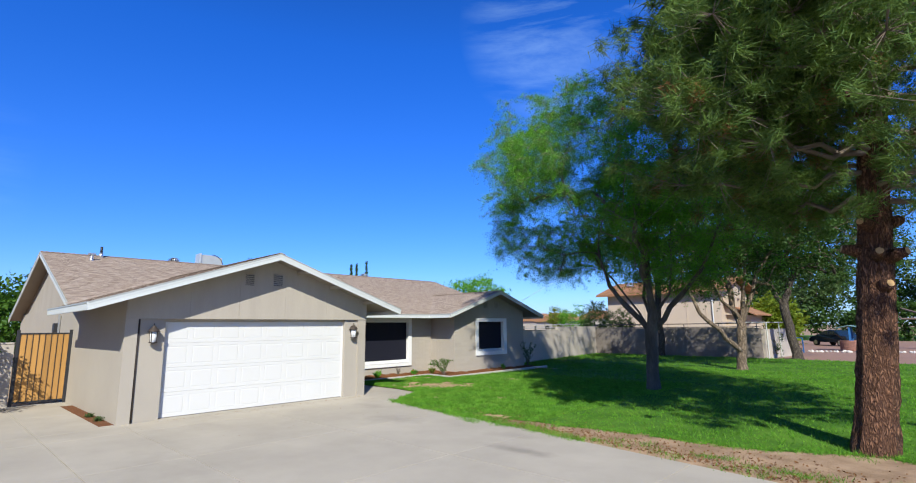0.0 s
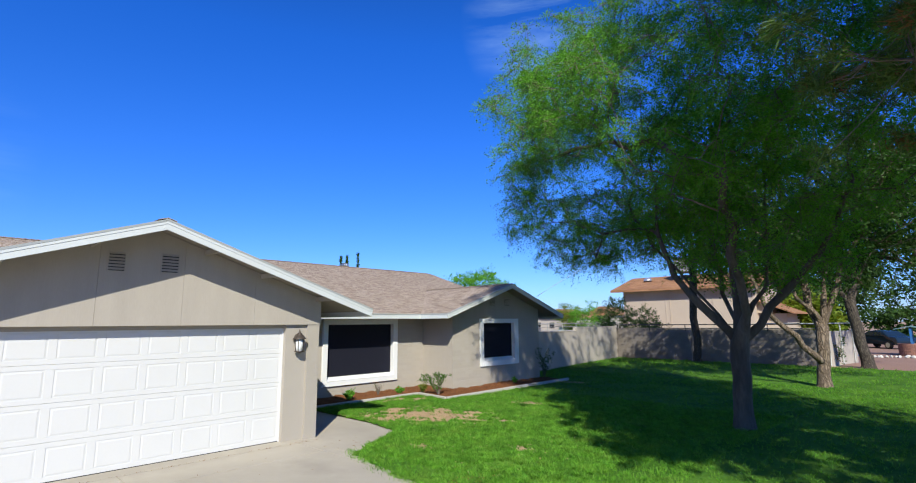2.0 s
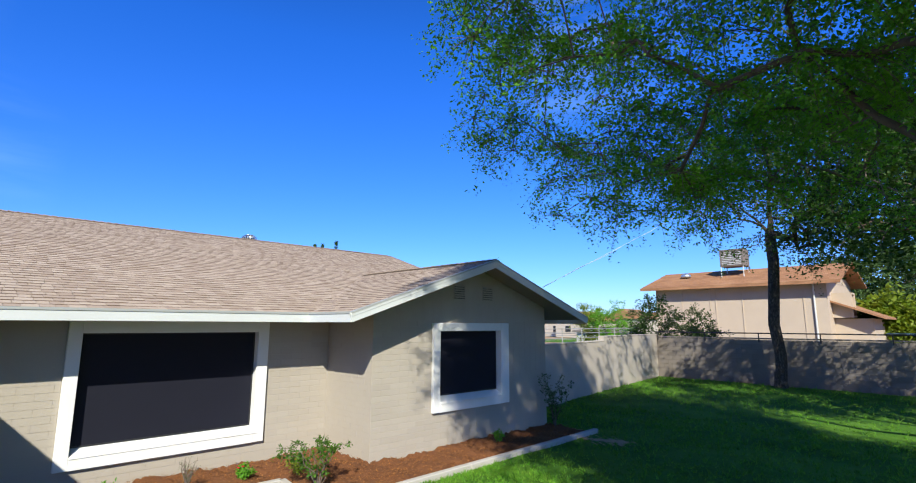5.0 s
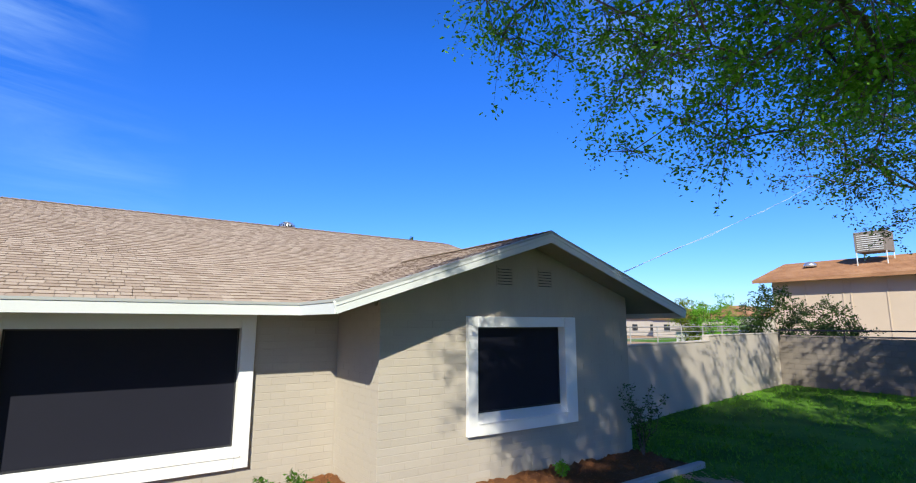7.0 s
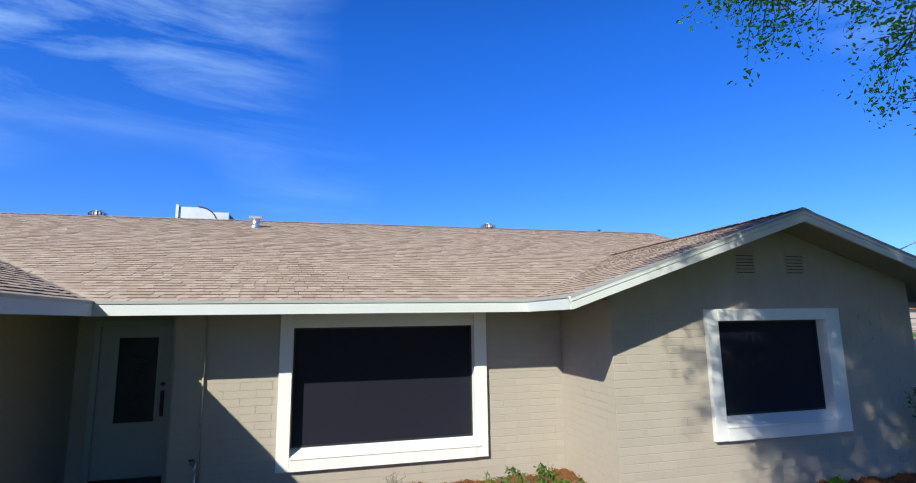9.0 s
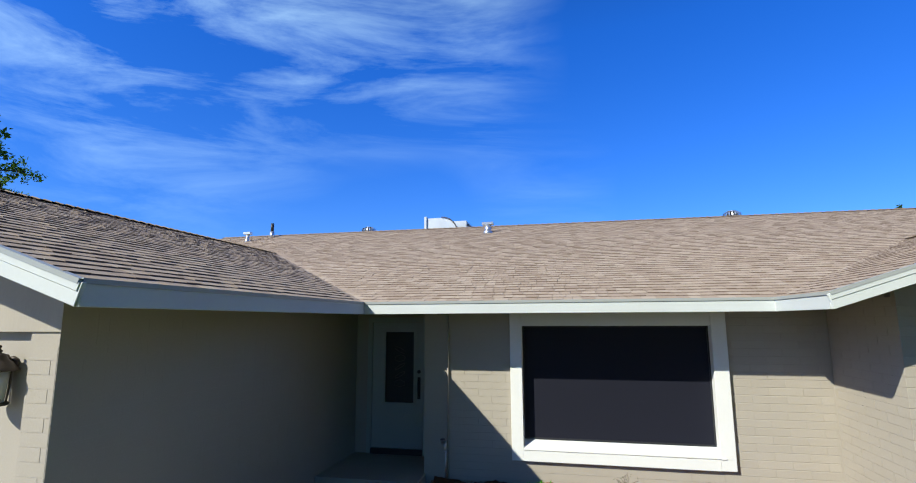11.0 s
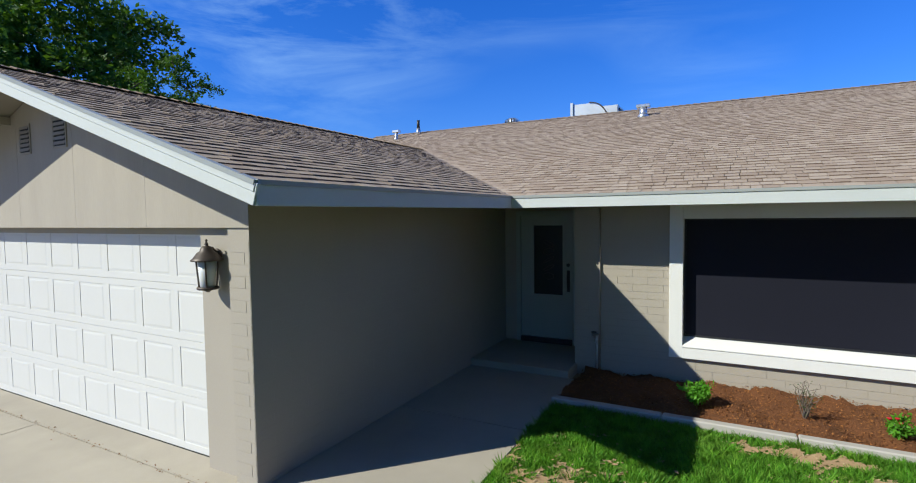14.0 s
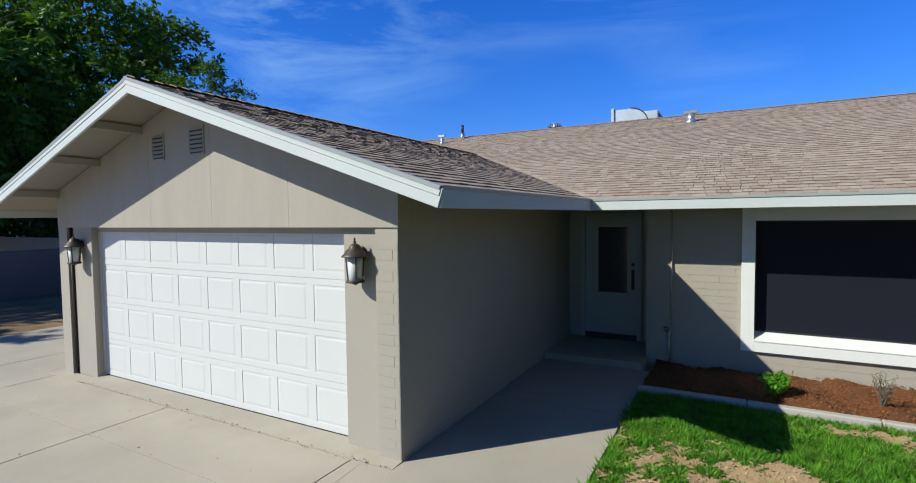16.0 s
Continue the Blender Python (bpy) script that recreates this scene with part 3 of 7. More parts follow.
XS = [-11.3, -10.4, -7.4, -4.4, -1.4, 1.6, 4.6, 7.6, 10.6, 15.6]
YS = [-9.0, -5.2, -2.1, 0.62, 2.05, 4.9, 7.87, 9.0]
J = 0.007
slabs = [[(x0 + J, y0 + J), (x1 - J, y0 + J), (x1 - J, y1 - J), (x0 + J, y1 - J)] for x0, x1 in zip(XS, XS[1:]) for y0, y1 in zip(YS, YS[1:]) if x0 > -8 or y1 > -2.2]
slabs += [[(-17.05, 0.62 + J), (-14.2 - J, 0.62 + J), (-14.2 - J, 1.7), (-17.05, 1.7)], [(-14.2 + J, 0.62 + J), (-11.3 - J, 0.62 + J), (-11.3 - J, 1.7), (-14.2 + J, 1.7)],
          [(-17.05, -2.1), (-14.2 - J, -2.1), (-14.2 - J, 0.62 - J), (-17.05, 0.62 - J)], [(-14.2 + J, -2.1), (-11.3 - J, -2.1), (-11.3 - J, 0.62 - J), (-14.2 + J, 0.62 - J)],
          [(-17.05, 1.7 + J), (-15.9, 1.7 + J), (-15.9, 1.95), (-17.05, 1.95)], [(-11.62, 1.7 + J), (-11.3 - J, 1.7 + J), (-11.3 - J, 2.8), (-11.5, 2.8), (-11.5, 1.95), (-11.62, 1.95)]]
for poly in slabs:
    poly = clip_under(poly)
    if poly:
        part("slab", Geo().prism([(x, y, 0.0) for x, y in poly[::-1]], (0, 0, -0.09)), CONCRETE, driveway, bevel=0.0015)
part("slab", Geo().prism([(-11.8, 2.7, 0.03), (-11.3 - J, 2.7, 0.0), (-11.3 - J, 8.343, 0.0), (-11.8, 8.343, 0.03)], (0, 0, -0.09)), CONCRETE, driveway, "apron strip under the garage door")
walkway = thing("walkway", "pale concrete walkway to the front door", "walkway", kind="structure")
part("slab", Geo().prism([(x, y, 0.0) for x, y in [(-11.3 + J, 8.0), (-11.3 + J, 8.345), (-13.6 + J, 8.345), (-13.6 + J, 9.99), (-11.9, 9.99), (-10.76, 9.8), (-9.87, 8.13)]][::-1], (0, 0, -0.09)), CONCRETE, walkway, bevel=0.004)
part("slab", Geo().prism([(x, y, 0.0) for x, y in [(-15.5 + J, 8.345), (-13.6 - J, 8.345), (-13.6 - J, 9.99), (-15.5 + J, 9.99)]], (0, 0, -0.09)), CONCRETE, walkway, bevel=0.004)
part("porch_slab", Geo().box(-16.95, -15.5, 8.345, 9.88, -0.09, 0.1), CONCRETE, walkway, "raised porch slab", bevel=0.01)
solid("planting_strip", Geo().box(-15.9, -11.62, 1.7, 1.97, -0.08, 0.008), MULCH, "narrow strip of brown mulch beside the garage wall", "planting strip", "structure")

# flower bed with its kerb
BED = [(-15.96, 10.0), (-14.52, 10.0), (-14.50, 13.80), (-13.10, 13.64), (-13.28, 20.42), (-14.44, 20.42), (-14.44, 15.3), (-15.96, 15.3)]
part("flower_bed", grid_sheet("flower_bed", -16.0, -13.0, 9.95, 20.5, 0.06, lambda x, y: inside(BED, x, y),
     lambda x, y: 0.05 + 0.02 * np.sin(5 * x + 2 * y) + 0.018 * np.sin(9 * y - 3 * x) + 0.015 * rng.standard_normal(len(x))), MULCH, None,
     "raised bed of dark red bark mulch along the house wall", kind="structure", category="flower bed")
kerb = thing("garden_kerb", "pale concrete kerb around the flower bed", "kerb", kind="structure")
line = [(-14.47, 9.97), (-14.45, 13.74), (-13.05, 13.58), (-13.22, 20.5)]
for a, b in zip(line, line[1:]):
    n = max(1, round(math.dist(a, b) / 1.5))
    for i in range(n):
        p, q = [(a[0] + (b[0] - a[0]) * k / n, a[1] + (b[1] - a[1]) * k / n) for k in (i, i + 1)]
        gap = 0.004 / math.dist(p, q)
        p2, q2 = [(p[0] + (q[0] - p[0]) * k, p[1] + (q[1] - p[1]) * k) for k in (gap, 1 - gap)]
        part("kerb_stone", Geo().beam((*p2, 0.02), (*q2, 0.02), 0.11, 0.16), KERB, kerb, bevel=0.012)

# ---- the house ----
house = thing("house", "single-storey beige painted brick house with tan shingle roof and attached garage", "house", (-16, 8, 0))
GX, GY0, GY1, GP, GL = -11.46, 1.965, 8.345, 5.17, 2.24
MX, MY0, MY1 = -15.95, 9.85, 15.29
BX, BY1, BP = -14.45, 20.35, 17.82
EAVE, S = 2.56, 0.3289


def wall(name, geo, label="", mat=PAINT_WALL):
    return part(name, geo, mat, house, label)


wall("garage_wall_left", Geo().box(-28.4, GX - 0.01, GY0, GY0 + 0.2, -0.06, 2.72))
side = wall("garage_wall_right", Geo().box(-17.0, -11.8, GY1 - 0.2, GY1 - 0.006, -0.06, 2.74))
PX = GX - 0.06
wall("garage_pier", Geo().box(-11.8, PX, 7.635, 8.075, -0.06, GL), "smooth stucco pier beside the garage door")
wall("garage_pier", Geo().box(-11.8, PX, 2.27, 2.785, -0.06, GL), "smooth stucco pier beside the garage door")
wall("garage_corner", Geo().box(-11.8, GX - 0.006, 8.075, GY1 - 0.006, -0.06, GL))
wall("garage_corner_top", Geo().box(-11.8, GX - 0.03, 8.2, GY1 - 0.006, GL, 2.74))
wall("garage_corner", Geo().box(-11.8, GX, GY0 + 0.002, 2.215, -0.06, GL))
wall("garage_back", Geo().box(-12.0, -11.85, 2.2, 8.2, -0.06, 2.7))
part("downpipe", Geo().tube([(GX - 0.04, 2.243, 0.02), (GX - 0.04, 2.243, GL)], 0.018, 8), DARK_METAL, house, "dark conduit pipe in the corner of the garage front", smooth=True)


def gable(name, x, yc, half, zb, slope, ztop, seams, vents, mat=PAINT_SIDING):
    """A siding gable in panels, with louvred vents."""
    edges = [yc - half] + [s for s in seams if yc - half < s < yc + half] + [yc + half]
    for a, b in zip(edges, edges[1:]):
        top = lambda y: ztop - slope * abs(y - yc)
        ring = [(x, a + 0.0015, zb), (x, b - 0.0015, zb), (x, b - 0.0015, top(b))] + ([(x, yc, top(yc))] if a < yc < b else []) + [(x, a + 0.0015, top(a))]
        part("gable_panel", Geo().prism(ring, (-0.08, 0, 0)), mat, house)
    for y0, y1, z0, z1 in vents:
        v = part("gable_vent", Geo().box(x - 0.03, x + 0.012, y0 - 0.02, y0, z0 - 0.02, z1 + 0.02).box(x - 0.03, x + 0.012, y1, y1 + 0.02, z0 - 0.02, z1 + 0.02)
                 .box(x - 0.03, x + 0.012, y0, y1, z1, z1 + 0.02).box(x - 0.03, x + 0.012, y0, y1, z0 - 0.02, z0), mat, house, "louvred attic vent")
        part("vent_backing", Geo().box(x + 0.001, x + 0.003, y0, y1, z0, z1), BLACK_METAL, v)
        for k in range(6):
            z = z0 + (k + 0.5) * (z1 - z0) / 6
            part("slat", Geo().prism([(x + 0.004, y0, z + 0.025), (x + 0.022, y0, z - 0.013), (x + 0.026, y0, z - 0.013), (x + 0.008, y0, z + 0.025)], (0, y1 - y0, 0)), mat, v)


GS = 0.3375
gable("garage gable", GX + 0.01, GP, 3.19, GL, GS, 3.845, [3.27, 4.43, 5.67, 6.94], [(4.55, 4.77, 3.11, 3.41), (5.31, 5.56, 3.13, 3.44)])
wall("garage_lintel", Geo().box(-11.75, GX - 0.02, 2.2, 8.2, GL, 2.5))

# brick-faced walls: a recessed mortar face and painted bricks
BL, BH, BJ = 0.406, 0.1016, 0.006
bricks_near, bricks_far = [], {}


def brick_mesh(length):
    g = Geo().box(0, 0.02, 0, length - BJ, 0, BH - BJ)
    return g.mesh("brick", bevel=0.0025)


brick_meshes = {}


def brick_face(parent, origin, along, out, length, z0, z1, holes=(), near=(0, 0), sink=0.0224):
    """Courses of painted brick on a wall face from origin, in the direction along; holes are (u0, u1, z0, z1)."""
    along, out, origin = Vector(along), Vector(out), Vector(origin)
    for row in range(int((z1 - z0) / BH)):
        z, u = z0 + row * BH, -(BL / 2) * (row % 2)
        while u < length:
            spans = [(max(u, 0.0), min(u + BL, length))]
            for h0, h1, hz0, hz1 in holes:
                if hz0 < z + BH / 2 < hz1:
                    spans = [t for a, b in spans for t in ((a, min(b, h0)), (max(a, h1), b)) if t[1] - t[0] > 0.03]
            for a, b in spans:
                if b - a > 0.03:
                    size = round(b - a, 2)
                    if near[0] <= a < near[1] and len(bricks_near) < 300:
                        if size not in brick_meshes:
                            brick_meshes[size] = brick_mesh(size)
                        ob = part("brick", brick_meshes[size], PAINT_BRICK, parent)
                        ob.matrix_basis = Matrix.Translation(origin + along * a + Vector((0, 0, z)) - out * sink) @ Matrix((out.to_tuple(), along.to_tuple(), (0, 0, 1))).transposed().to_4x4()
                        bricks_near.append(ob)
                    else:
                        o = origin + along * a + Vector((0, 0, z + 0.0)) - out * sink
                        w = along * (b - a - BJ)
                        bricks_far.setdefault(parent, Geo()).prism([o, o + w, o + w + Vector((0, 0, BH - BJ)), o + Vector((0, 0, BH - BJ))], out * 0.02)
            u += BL


def holed(x0, x1, y0, y1, z0, z1, hy0, hy1, hz0, hz1):
    """A wall facing x with one opening, as one connected body."""
    ys, zs, g, at = (y0, hy0, hy1, y1), (z0, hz0, hz1, z1), Geo(), {}

    def vert(x, y, z):
        if (x, y, z) not in at:
            at[x, y, z] = len(g.v)
            g.v.append((x, y, z))
        return at[x, y, z]

    full = lambda i, j: 0 <= i < 3 and 0 <= j < 3 and (i, j) != (1, 1)
    for i in range(3):
        for j in range(3):
            if not full(i, j):
                continue
            a, b, c, d = ys[i], ys[i + 1], zs[j], zs[j + 1]
            g.f.append((vert(x1, a, c), vert(x1, b, c), vert(x1, b, d), vert(x1, a, d)))
            g.f.append((vert(x0, a, c), vert(x0, a, d), vert(x0, b, d), vert(x0, b, c)))
            for di, dj, p, q in ((-1, 0, (a, c), (a, d)), (1, 0, (b, d), (b, c)), (0, -1, (b, c), (a, c)), (0, 1, (a, d), (b, d))):
                if not full(i + di, j + dj):
                    g.f.append((vert(x0, *p), vert(x1, *p), vert(x1, *q), vert(x0, *q)))
    return g


main_wall = wall("front_wall", holed(MX - 0.2, MX - 0.006, MY0, MY1 + 0.1, -0.06, 2.74, 11.2, 14.06, 0.5, 2.3), "beige painted brick front wall")
return_wall = wall("return_wall", Geo().box(MX - 0.02, BX - 0.2, MY1 + 0.006, MY1 + 0.2, -0.06, 2.6), "beige painted brick return wall")
bump_wall = wall("bedroom_wall", holed(BX - 0.2, BX - 0.006, MY1 + 0.006, BY1, -0.06, 2.45, 16.75, 18.86, 0.85, 2.3), "beige painted brick wall of the front bedroom")
wall("end_wall", Geo().box(-28.4, BX - 0.2, BY1 - 0.2, BY1, -0.06, 2.7))
wall("back_wall", Geo().box(-28.6, -28.4, GY0, BY1, -0.06, 2.7))
gable("bedroom gable", BX - 0.004, BP, 2.53, 2.44, 0.334, 3.62, [], [(17.28, 17.57, 2.9, 3.18), (18.14, 18.43, 2.9, 3.18)])
ring = [(-15.75, GY0 + 0.06, 2.62), (-22.2, GY0 + 0.06, 4.74), (-28.4, GY0 + 0.06, 2.62)]
part("end_gable", Geo().prism(ring, (0, 0.1, 0)), PAINT_SIDING, house, "lit siding gable at the end of the house")
part("end_gable", Geo().prism([(x, BY1 - 0.1, z) for x, _, z in ring], (0, 0.1, 0)), PAINT_SIDING, house)
# entry recess
wall("entry_side_wall", Geo().box(-16.95, MX - 0.2, MY0, MY0 + 0.2, -0.06, 2.74))
wall("entry_back_wall", Geo().box(-17.1, -16.93, 8.1, 8.56, -0.06, 2.8).box(-17.1, -16.93, 9.62, 9.95, -0.06, 2.8).box(-17.1, -16.93, 8.56, 9.62, 2.36, 2.8))

# ---- roof ----


def cut(spans, a, b):
    return [t for s0, s1 in spans for t in ((s0, min(s1, a)), (max(s0, b), s1)) if t[1] - t[0] > 0.02] if b > a else spans


def main_spans(h):
    spans = [(1.6, 21.4)]
    g, k = (4.015 * GS - S * h) / GS, (1.125 - S * h) / 0.334
    spans = cut(spans, GP - g, GP + g)
    return cut(spans, BP - k, BP + k)


# slope: name, eave origin, along, up-slope (level), pitch, run, spans(h)
SLOPES = [
    ("main_roof", Vector((-15.13, 0, EAVE)), Vector((0, 1, 0)), Vector((-1, 0, 0)), S, 7.07, main_spans, (9.4, 12.6)),
    ("garage_roof_right", Vector((-10.83, 9.185, EAVE)), Vector((-1, 0, 0)), Vector((0, -1, 0)), GS, 4.015, lambda h: [(0.0, 4.30 + 1.026 * h)], (0, 0)),
    ("garage_roof_left", Vector((-10.83, 1.155, EAVE)), Vector((-1, 0, 0)), Vector((0, 1, 0)), GS, 4.015, lambda h: [(0.0, 4.30 + 1.026 * h)], (0, 0)),
    ("bedroom_roof_left", Vector((-13.8, 14.425, EAVE - 0.01)), Vector((-1, 0, 0)), Vector((0, 1, 0)), 0.334, 3.395, lambda h: [(0.0, 1.33 + 1.0155 * h)], (0, 0)),
    ("bedroom_roof_right", Vector((-13.8, 21.215, EAVE - 0.01)), Vector((-1, 0, 0)), Vector((0, -1, 0)), 0.334, 3.395, lambda h: [(0.0, 1.33 + 1.0155 * h)], (0, 0)),
]
# added underlayer that keeps sun from leaking through the roof joints
part("eave_board", Geo().prism([(-15.15, 9.2, EAVE - 0.075), (-15.15, 14.4, EAVE - 0.075), (-16.0, 14.4, EAVE - 0.075 + 0.85 * S), (-16.0, 9.2, EAVE - 0.075 + 0.85 * S)], (0, 0, -0.01)), DECK, house, "board added under the eave to block sun leaks")
roof = part("roof", Geo().prism([(-22.2, 1.6, 4.855), (-29.2, 1.6, 2.53), (-29.2, 21.4, 2.53), (-22.2, 21.4, 4.855)], (0, 0, -0.05)), DECK, house, "low-pitched tan shingle roof with valleys")
ROW = 0.143
shingle_near, pick = 0, random.Random(3)
flat_tab = {}
for name, origin, along, rise, pitch, run, spans, near in SLOPES:
    up = (rise + Vector((0, 0, pitch))).normalized()
    nrm = along.cross(up)
    nrm = nrm if nrm.z > 0 else -nrm
    length = run * math.hypot(1, pitch)
    # boarding under the shingles
    deck = Geo()
    for k in range(int(run / 0.25) + 1):
        h0, h1 = k * 0.25, min((k + 1) * 0.25, run)
        if h1 - h0 < 0.01:
            continue
        for (a0, b0), (a1, b1) in zip(spans(h0 + 1e-4), spans(h1 - 1e-4)):
            if name != "main_roof":
                b0, b1 = b0 + 0.22, b1 + 0.22
            p = [origin + along * u + (rise + Vector((0, 0, pitch))) * h - nrm * 0.012 for u, h in ((a0, h0), (b0, h0), (b1, h1), (a1, h1))]
            deck.prism(p, -nrm * 0.045)
    slope = part(name, deck.mesh(name, weld=True), DECK, house, "roof slope of tan laminated shingles")
    shade = Geo()
    for row in range(int(length / ROW) + 1):
        v = row * ROW
        h = min((v + ROW / 2) / math.hypot(1, pitch), run - 1e-3)
        for a, b in spans(h):
            u = a - pick.uniform(0, 0.3)
            while u < b:
                w = pick.choice((0.12, 0.135, 0.15, 0.165, 0.18, 0.2))
                u0, u1 = max(u, a), min(u + w, b)
                u += w
                if u1 - u0 < 0.02:
                    continue
                thick = pick.choice((0.007, 0.010, 0.013))
                lap = min(ROW * 1.35, length - v)
                if near[0] <= u0 < near[1] and v < 6 and shingle_near < 300:
                    key = (round(u1 - u0, 3), thick)
                    if key not in flat_tab:
                        g = Geo().add([(0, 0, 0), (key[0] - 0.006, 0, 0), (key[0] - 0.006, 0, thick), (0, 0, thick), (0, lap, -0.002), (key[0] - 0.006, lap, -0.002)],
                                      [(0, 1, 2, 3), (3, 2, 5, 4), (0, 3, 4), (1, 5, 2)])
                        flat_tab[key] = g.mesh("shingle")
                        flat_tab[key].materials.append(SHINGLE_PIECE)
                        flat_tab[key].materials.append(SHINGLE_EDGE)
                        flat_tab[key].polygons[0].material_index = 1
                    ob = part("shingle", flat_tab[key], SHINGLE_PIECE, slope)
                    ob.matrix_basis = Matrix.Translation(origin + along * u0 + up * v) @ Matrix((along.to_tuple(), up.to_tuple(), nrm.to_tuple())).transposed().to_4x4()
                    shingle_near += 1
                    continue
                o = origin + along * u0 + up * (v - 0.012 * (row == 0))
                w3, up3, t3 = along * (u1 - u0 - 0.006), up * lap, nrm * thick
                shade.add([o, o + w3, o + w3 + t3, o + t3, o + up3 - nrm * 0.002, o + w3 + up3 - nrm * 0.002], [(0, 1, 2, 3), (3, 2, 5, 4), (0, 3, 4), (1, 5, 2)])
    field = shade.mesh("shingle_field")
    field.materials.append(SHINGLE)
    field.materials.append(SHINGLE_EDGE)
    field.polygons.foreach_set("material_index", np.tile((1, 0, 0, 0), len(field.polygons) // 4).astype(np.int32))
    part("shingle_field", field, SHINGLE, slope, "rows of tan laminated shingles", kind="stuff")


def ridge(name, a, b):
    """Folded cap shingles along a ridge."""
    a, b = Vector(a), Vector(b)
    d = (b - a).normalized()
    s = d.cross(Vector((0, 0, 1))).normalized()
    g = Geo()
    for k in range(int((b - a).length / 0.16)):
        p = a + d * k * 0.16
        lift = Vector((0, 0, 0.014))
        top, tip = p + lift + Vector((0, 0, 0.012)), p + d * 0.24 + lift * 0.3
        fall = Vector((0, 0, -0.045))
        q = [top + s * -0.14 + fall, top, top + s * 0.14 + fall, tip + s * -0.14 + fall, tip, tip + s * 0.14 + fall]
        g.add(q + [x - Vector((0, 0, 0.012)) for x in q[:3]], [(0, 1, 4, 3), (1, 2, 5, 4), (6, 7, 1, 0), (7, 8, 2, 1)])
    part(name, g, RIDGE_CAP, house, "overlapping ridge cap shingles", kind="stuff")




def valley(a, b):
    """Woven shingles along the bottom of a valley."""
    a, b = Vector(a), Vector(b)
    d = (b - a).normalized()
    s = d.cross(Vector((0, 0, 1))).normalized()
    g = Geo()
    for k in range(int((b - a).length / 0.19)):
        p = a + d * k * 0.19
        g.prism([p - s * 0.13 + Vector((0, 0, 0.03)), p + Vector((0, 0, 0.006)), p + d * 0.2 + Vector((0, 0, 0.003)), p + d * 0.2 - s * 0.13 + Vector((0, 0, 0.027))], (0, 0, 0.006))
        g.prism([p, p + s * 0.13 + Vector((0, 0, 0.03)), p + d * 0.2 + s * 0.13 + Vector((0, 0, 0.027)), p + d * 0.2 + Vector((0, 0, 0.003))], (0, 0, 0.006))
    part("valley", g, SHINGLE, house, "woven shingles in the roof valley", kind="stuff")


valley((-15.13, 9.185, EAVE), (-19.25, 5.17, EAVE + 4.015 * GS))
valley((-15.6, 1.6, EAVE + 0.46 * GS), (-19.25, 5.17, EAVE + 4.015 * GS))
valley((-15.13, 14.425, EAVE - 0.01), (-18.58, 17.82, EAVE - 0.01 + 3.395 * 0.334))
ridge("ridge_cap", (-22.2, 1.6, 4.885), (-22.2, 21.4, 4.885))
ridge("ridge_cap", (-10.83, GP, 3.925), (-19.3, GP, 3.925))
ridge("ridge_cap", (-13.8, BP, 3.69), (-18.5, BP, 3.69))


def fascia(a, b, w=0.03, h=0.15, mat=PAINT_FASCIA, metal=True):
    """A board along an eave or a rake, with a metal drip edge on top; a and b are its upper edge."""
    a, b = Vector(a), Vector(b)
    f = part("fascia", Geo().beam(a - Vector((0, 0, h / 2)), b - Vector((0, 0, h / 2)), w, h), mat, house, "pale painted fascia board", bevel=0.004)
    if abs(a.z - b.z) > 0.3:
        part("trim_strip", Geo().beam(a - Vector((0, 0, 0.03)), b - Vector((0, 0, 0.03)), w + 0.014, 0.058), mat, f, bevel=0.004)
    if metal:
        part("drip_edge", Geo().beam(a + Vector((0, 0, 0.004)), b + Vector((0, 0, 0.004)), w + 0.022, 0.034), DRIP, f, "grey metal drip edge")


FZ = 2.548
fascia((-15.13, 9.17, FZ), (-15.13, 14.44, FZ))
fascia((-15.3, 9.185, FZ), (-10.83, 9.185, FZ))
fascia((-15.6, 1.155, FZ), (-10.83, 1.155, FZ))
fascia((-10.83, 9.2, FZ - 0.004), (-10.83, GP - 0.03, 3.902 + 0.0098))
fascia((-10.834, 1.14, FZ - 0.004), (-10.834, GP + 0.03, 3.902 + 0.0098))
fascia((-15.23, 14.425, FZ), (-13.8, 14.425, FZ))
fascia((-15.6, 21.215, FZ), (-13.8, 21.215, FZ))
fascia((-13.8, 14.41, FZ - 0.004), (-13.8, BP + 0.03, 3.675 + 0.0098))
fascia((-13.804, 21.23, FZ - 0.004), (-13.804, BP - 0.03, 3.675 + 0.0098))
fascia((-15.6, 1.6, FZ + 0.1), (-22.2, 1.6, 4.86))
fascia((-29.2, 1.6, FZ), (-22.2, 1.6, 4.86))
fascia((-15.3, 21.4, FZ), (-22.2, 21.4, 4.86))
for y in (2.05, 3.25, 4.3, 6.0, 7.05, 8.25):
    z = 3.92 - GS * abs(y - GP) - 0.13
    part("lookout_beam", Geo().beam((-10.87, y, z), (-11.5, y, z), 0.045, 0.09), PAINT_WALL, house)

# ---- windows and doors ----


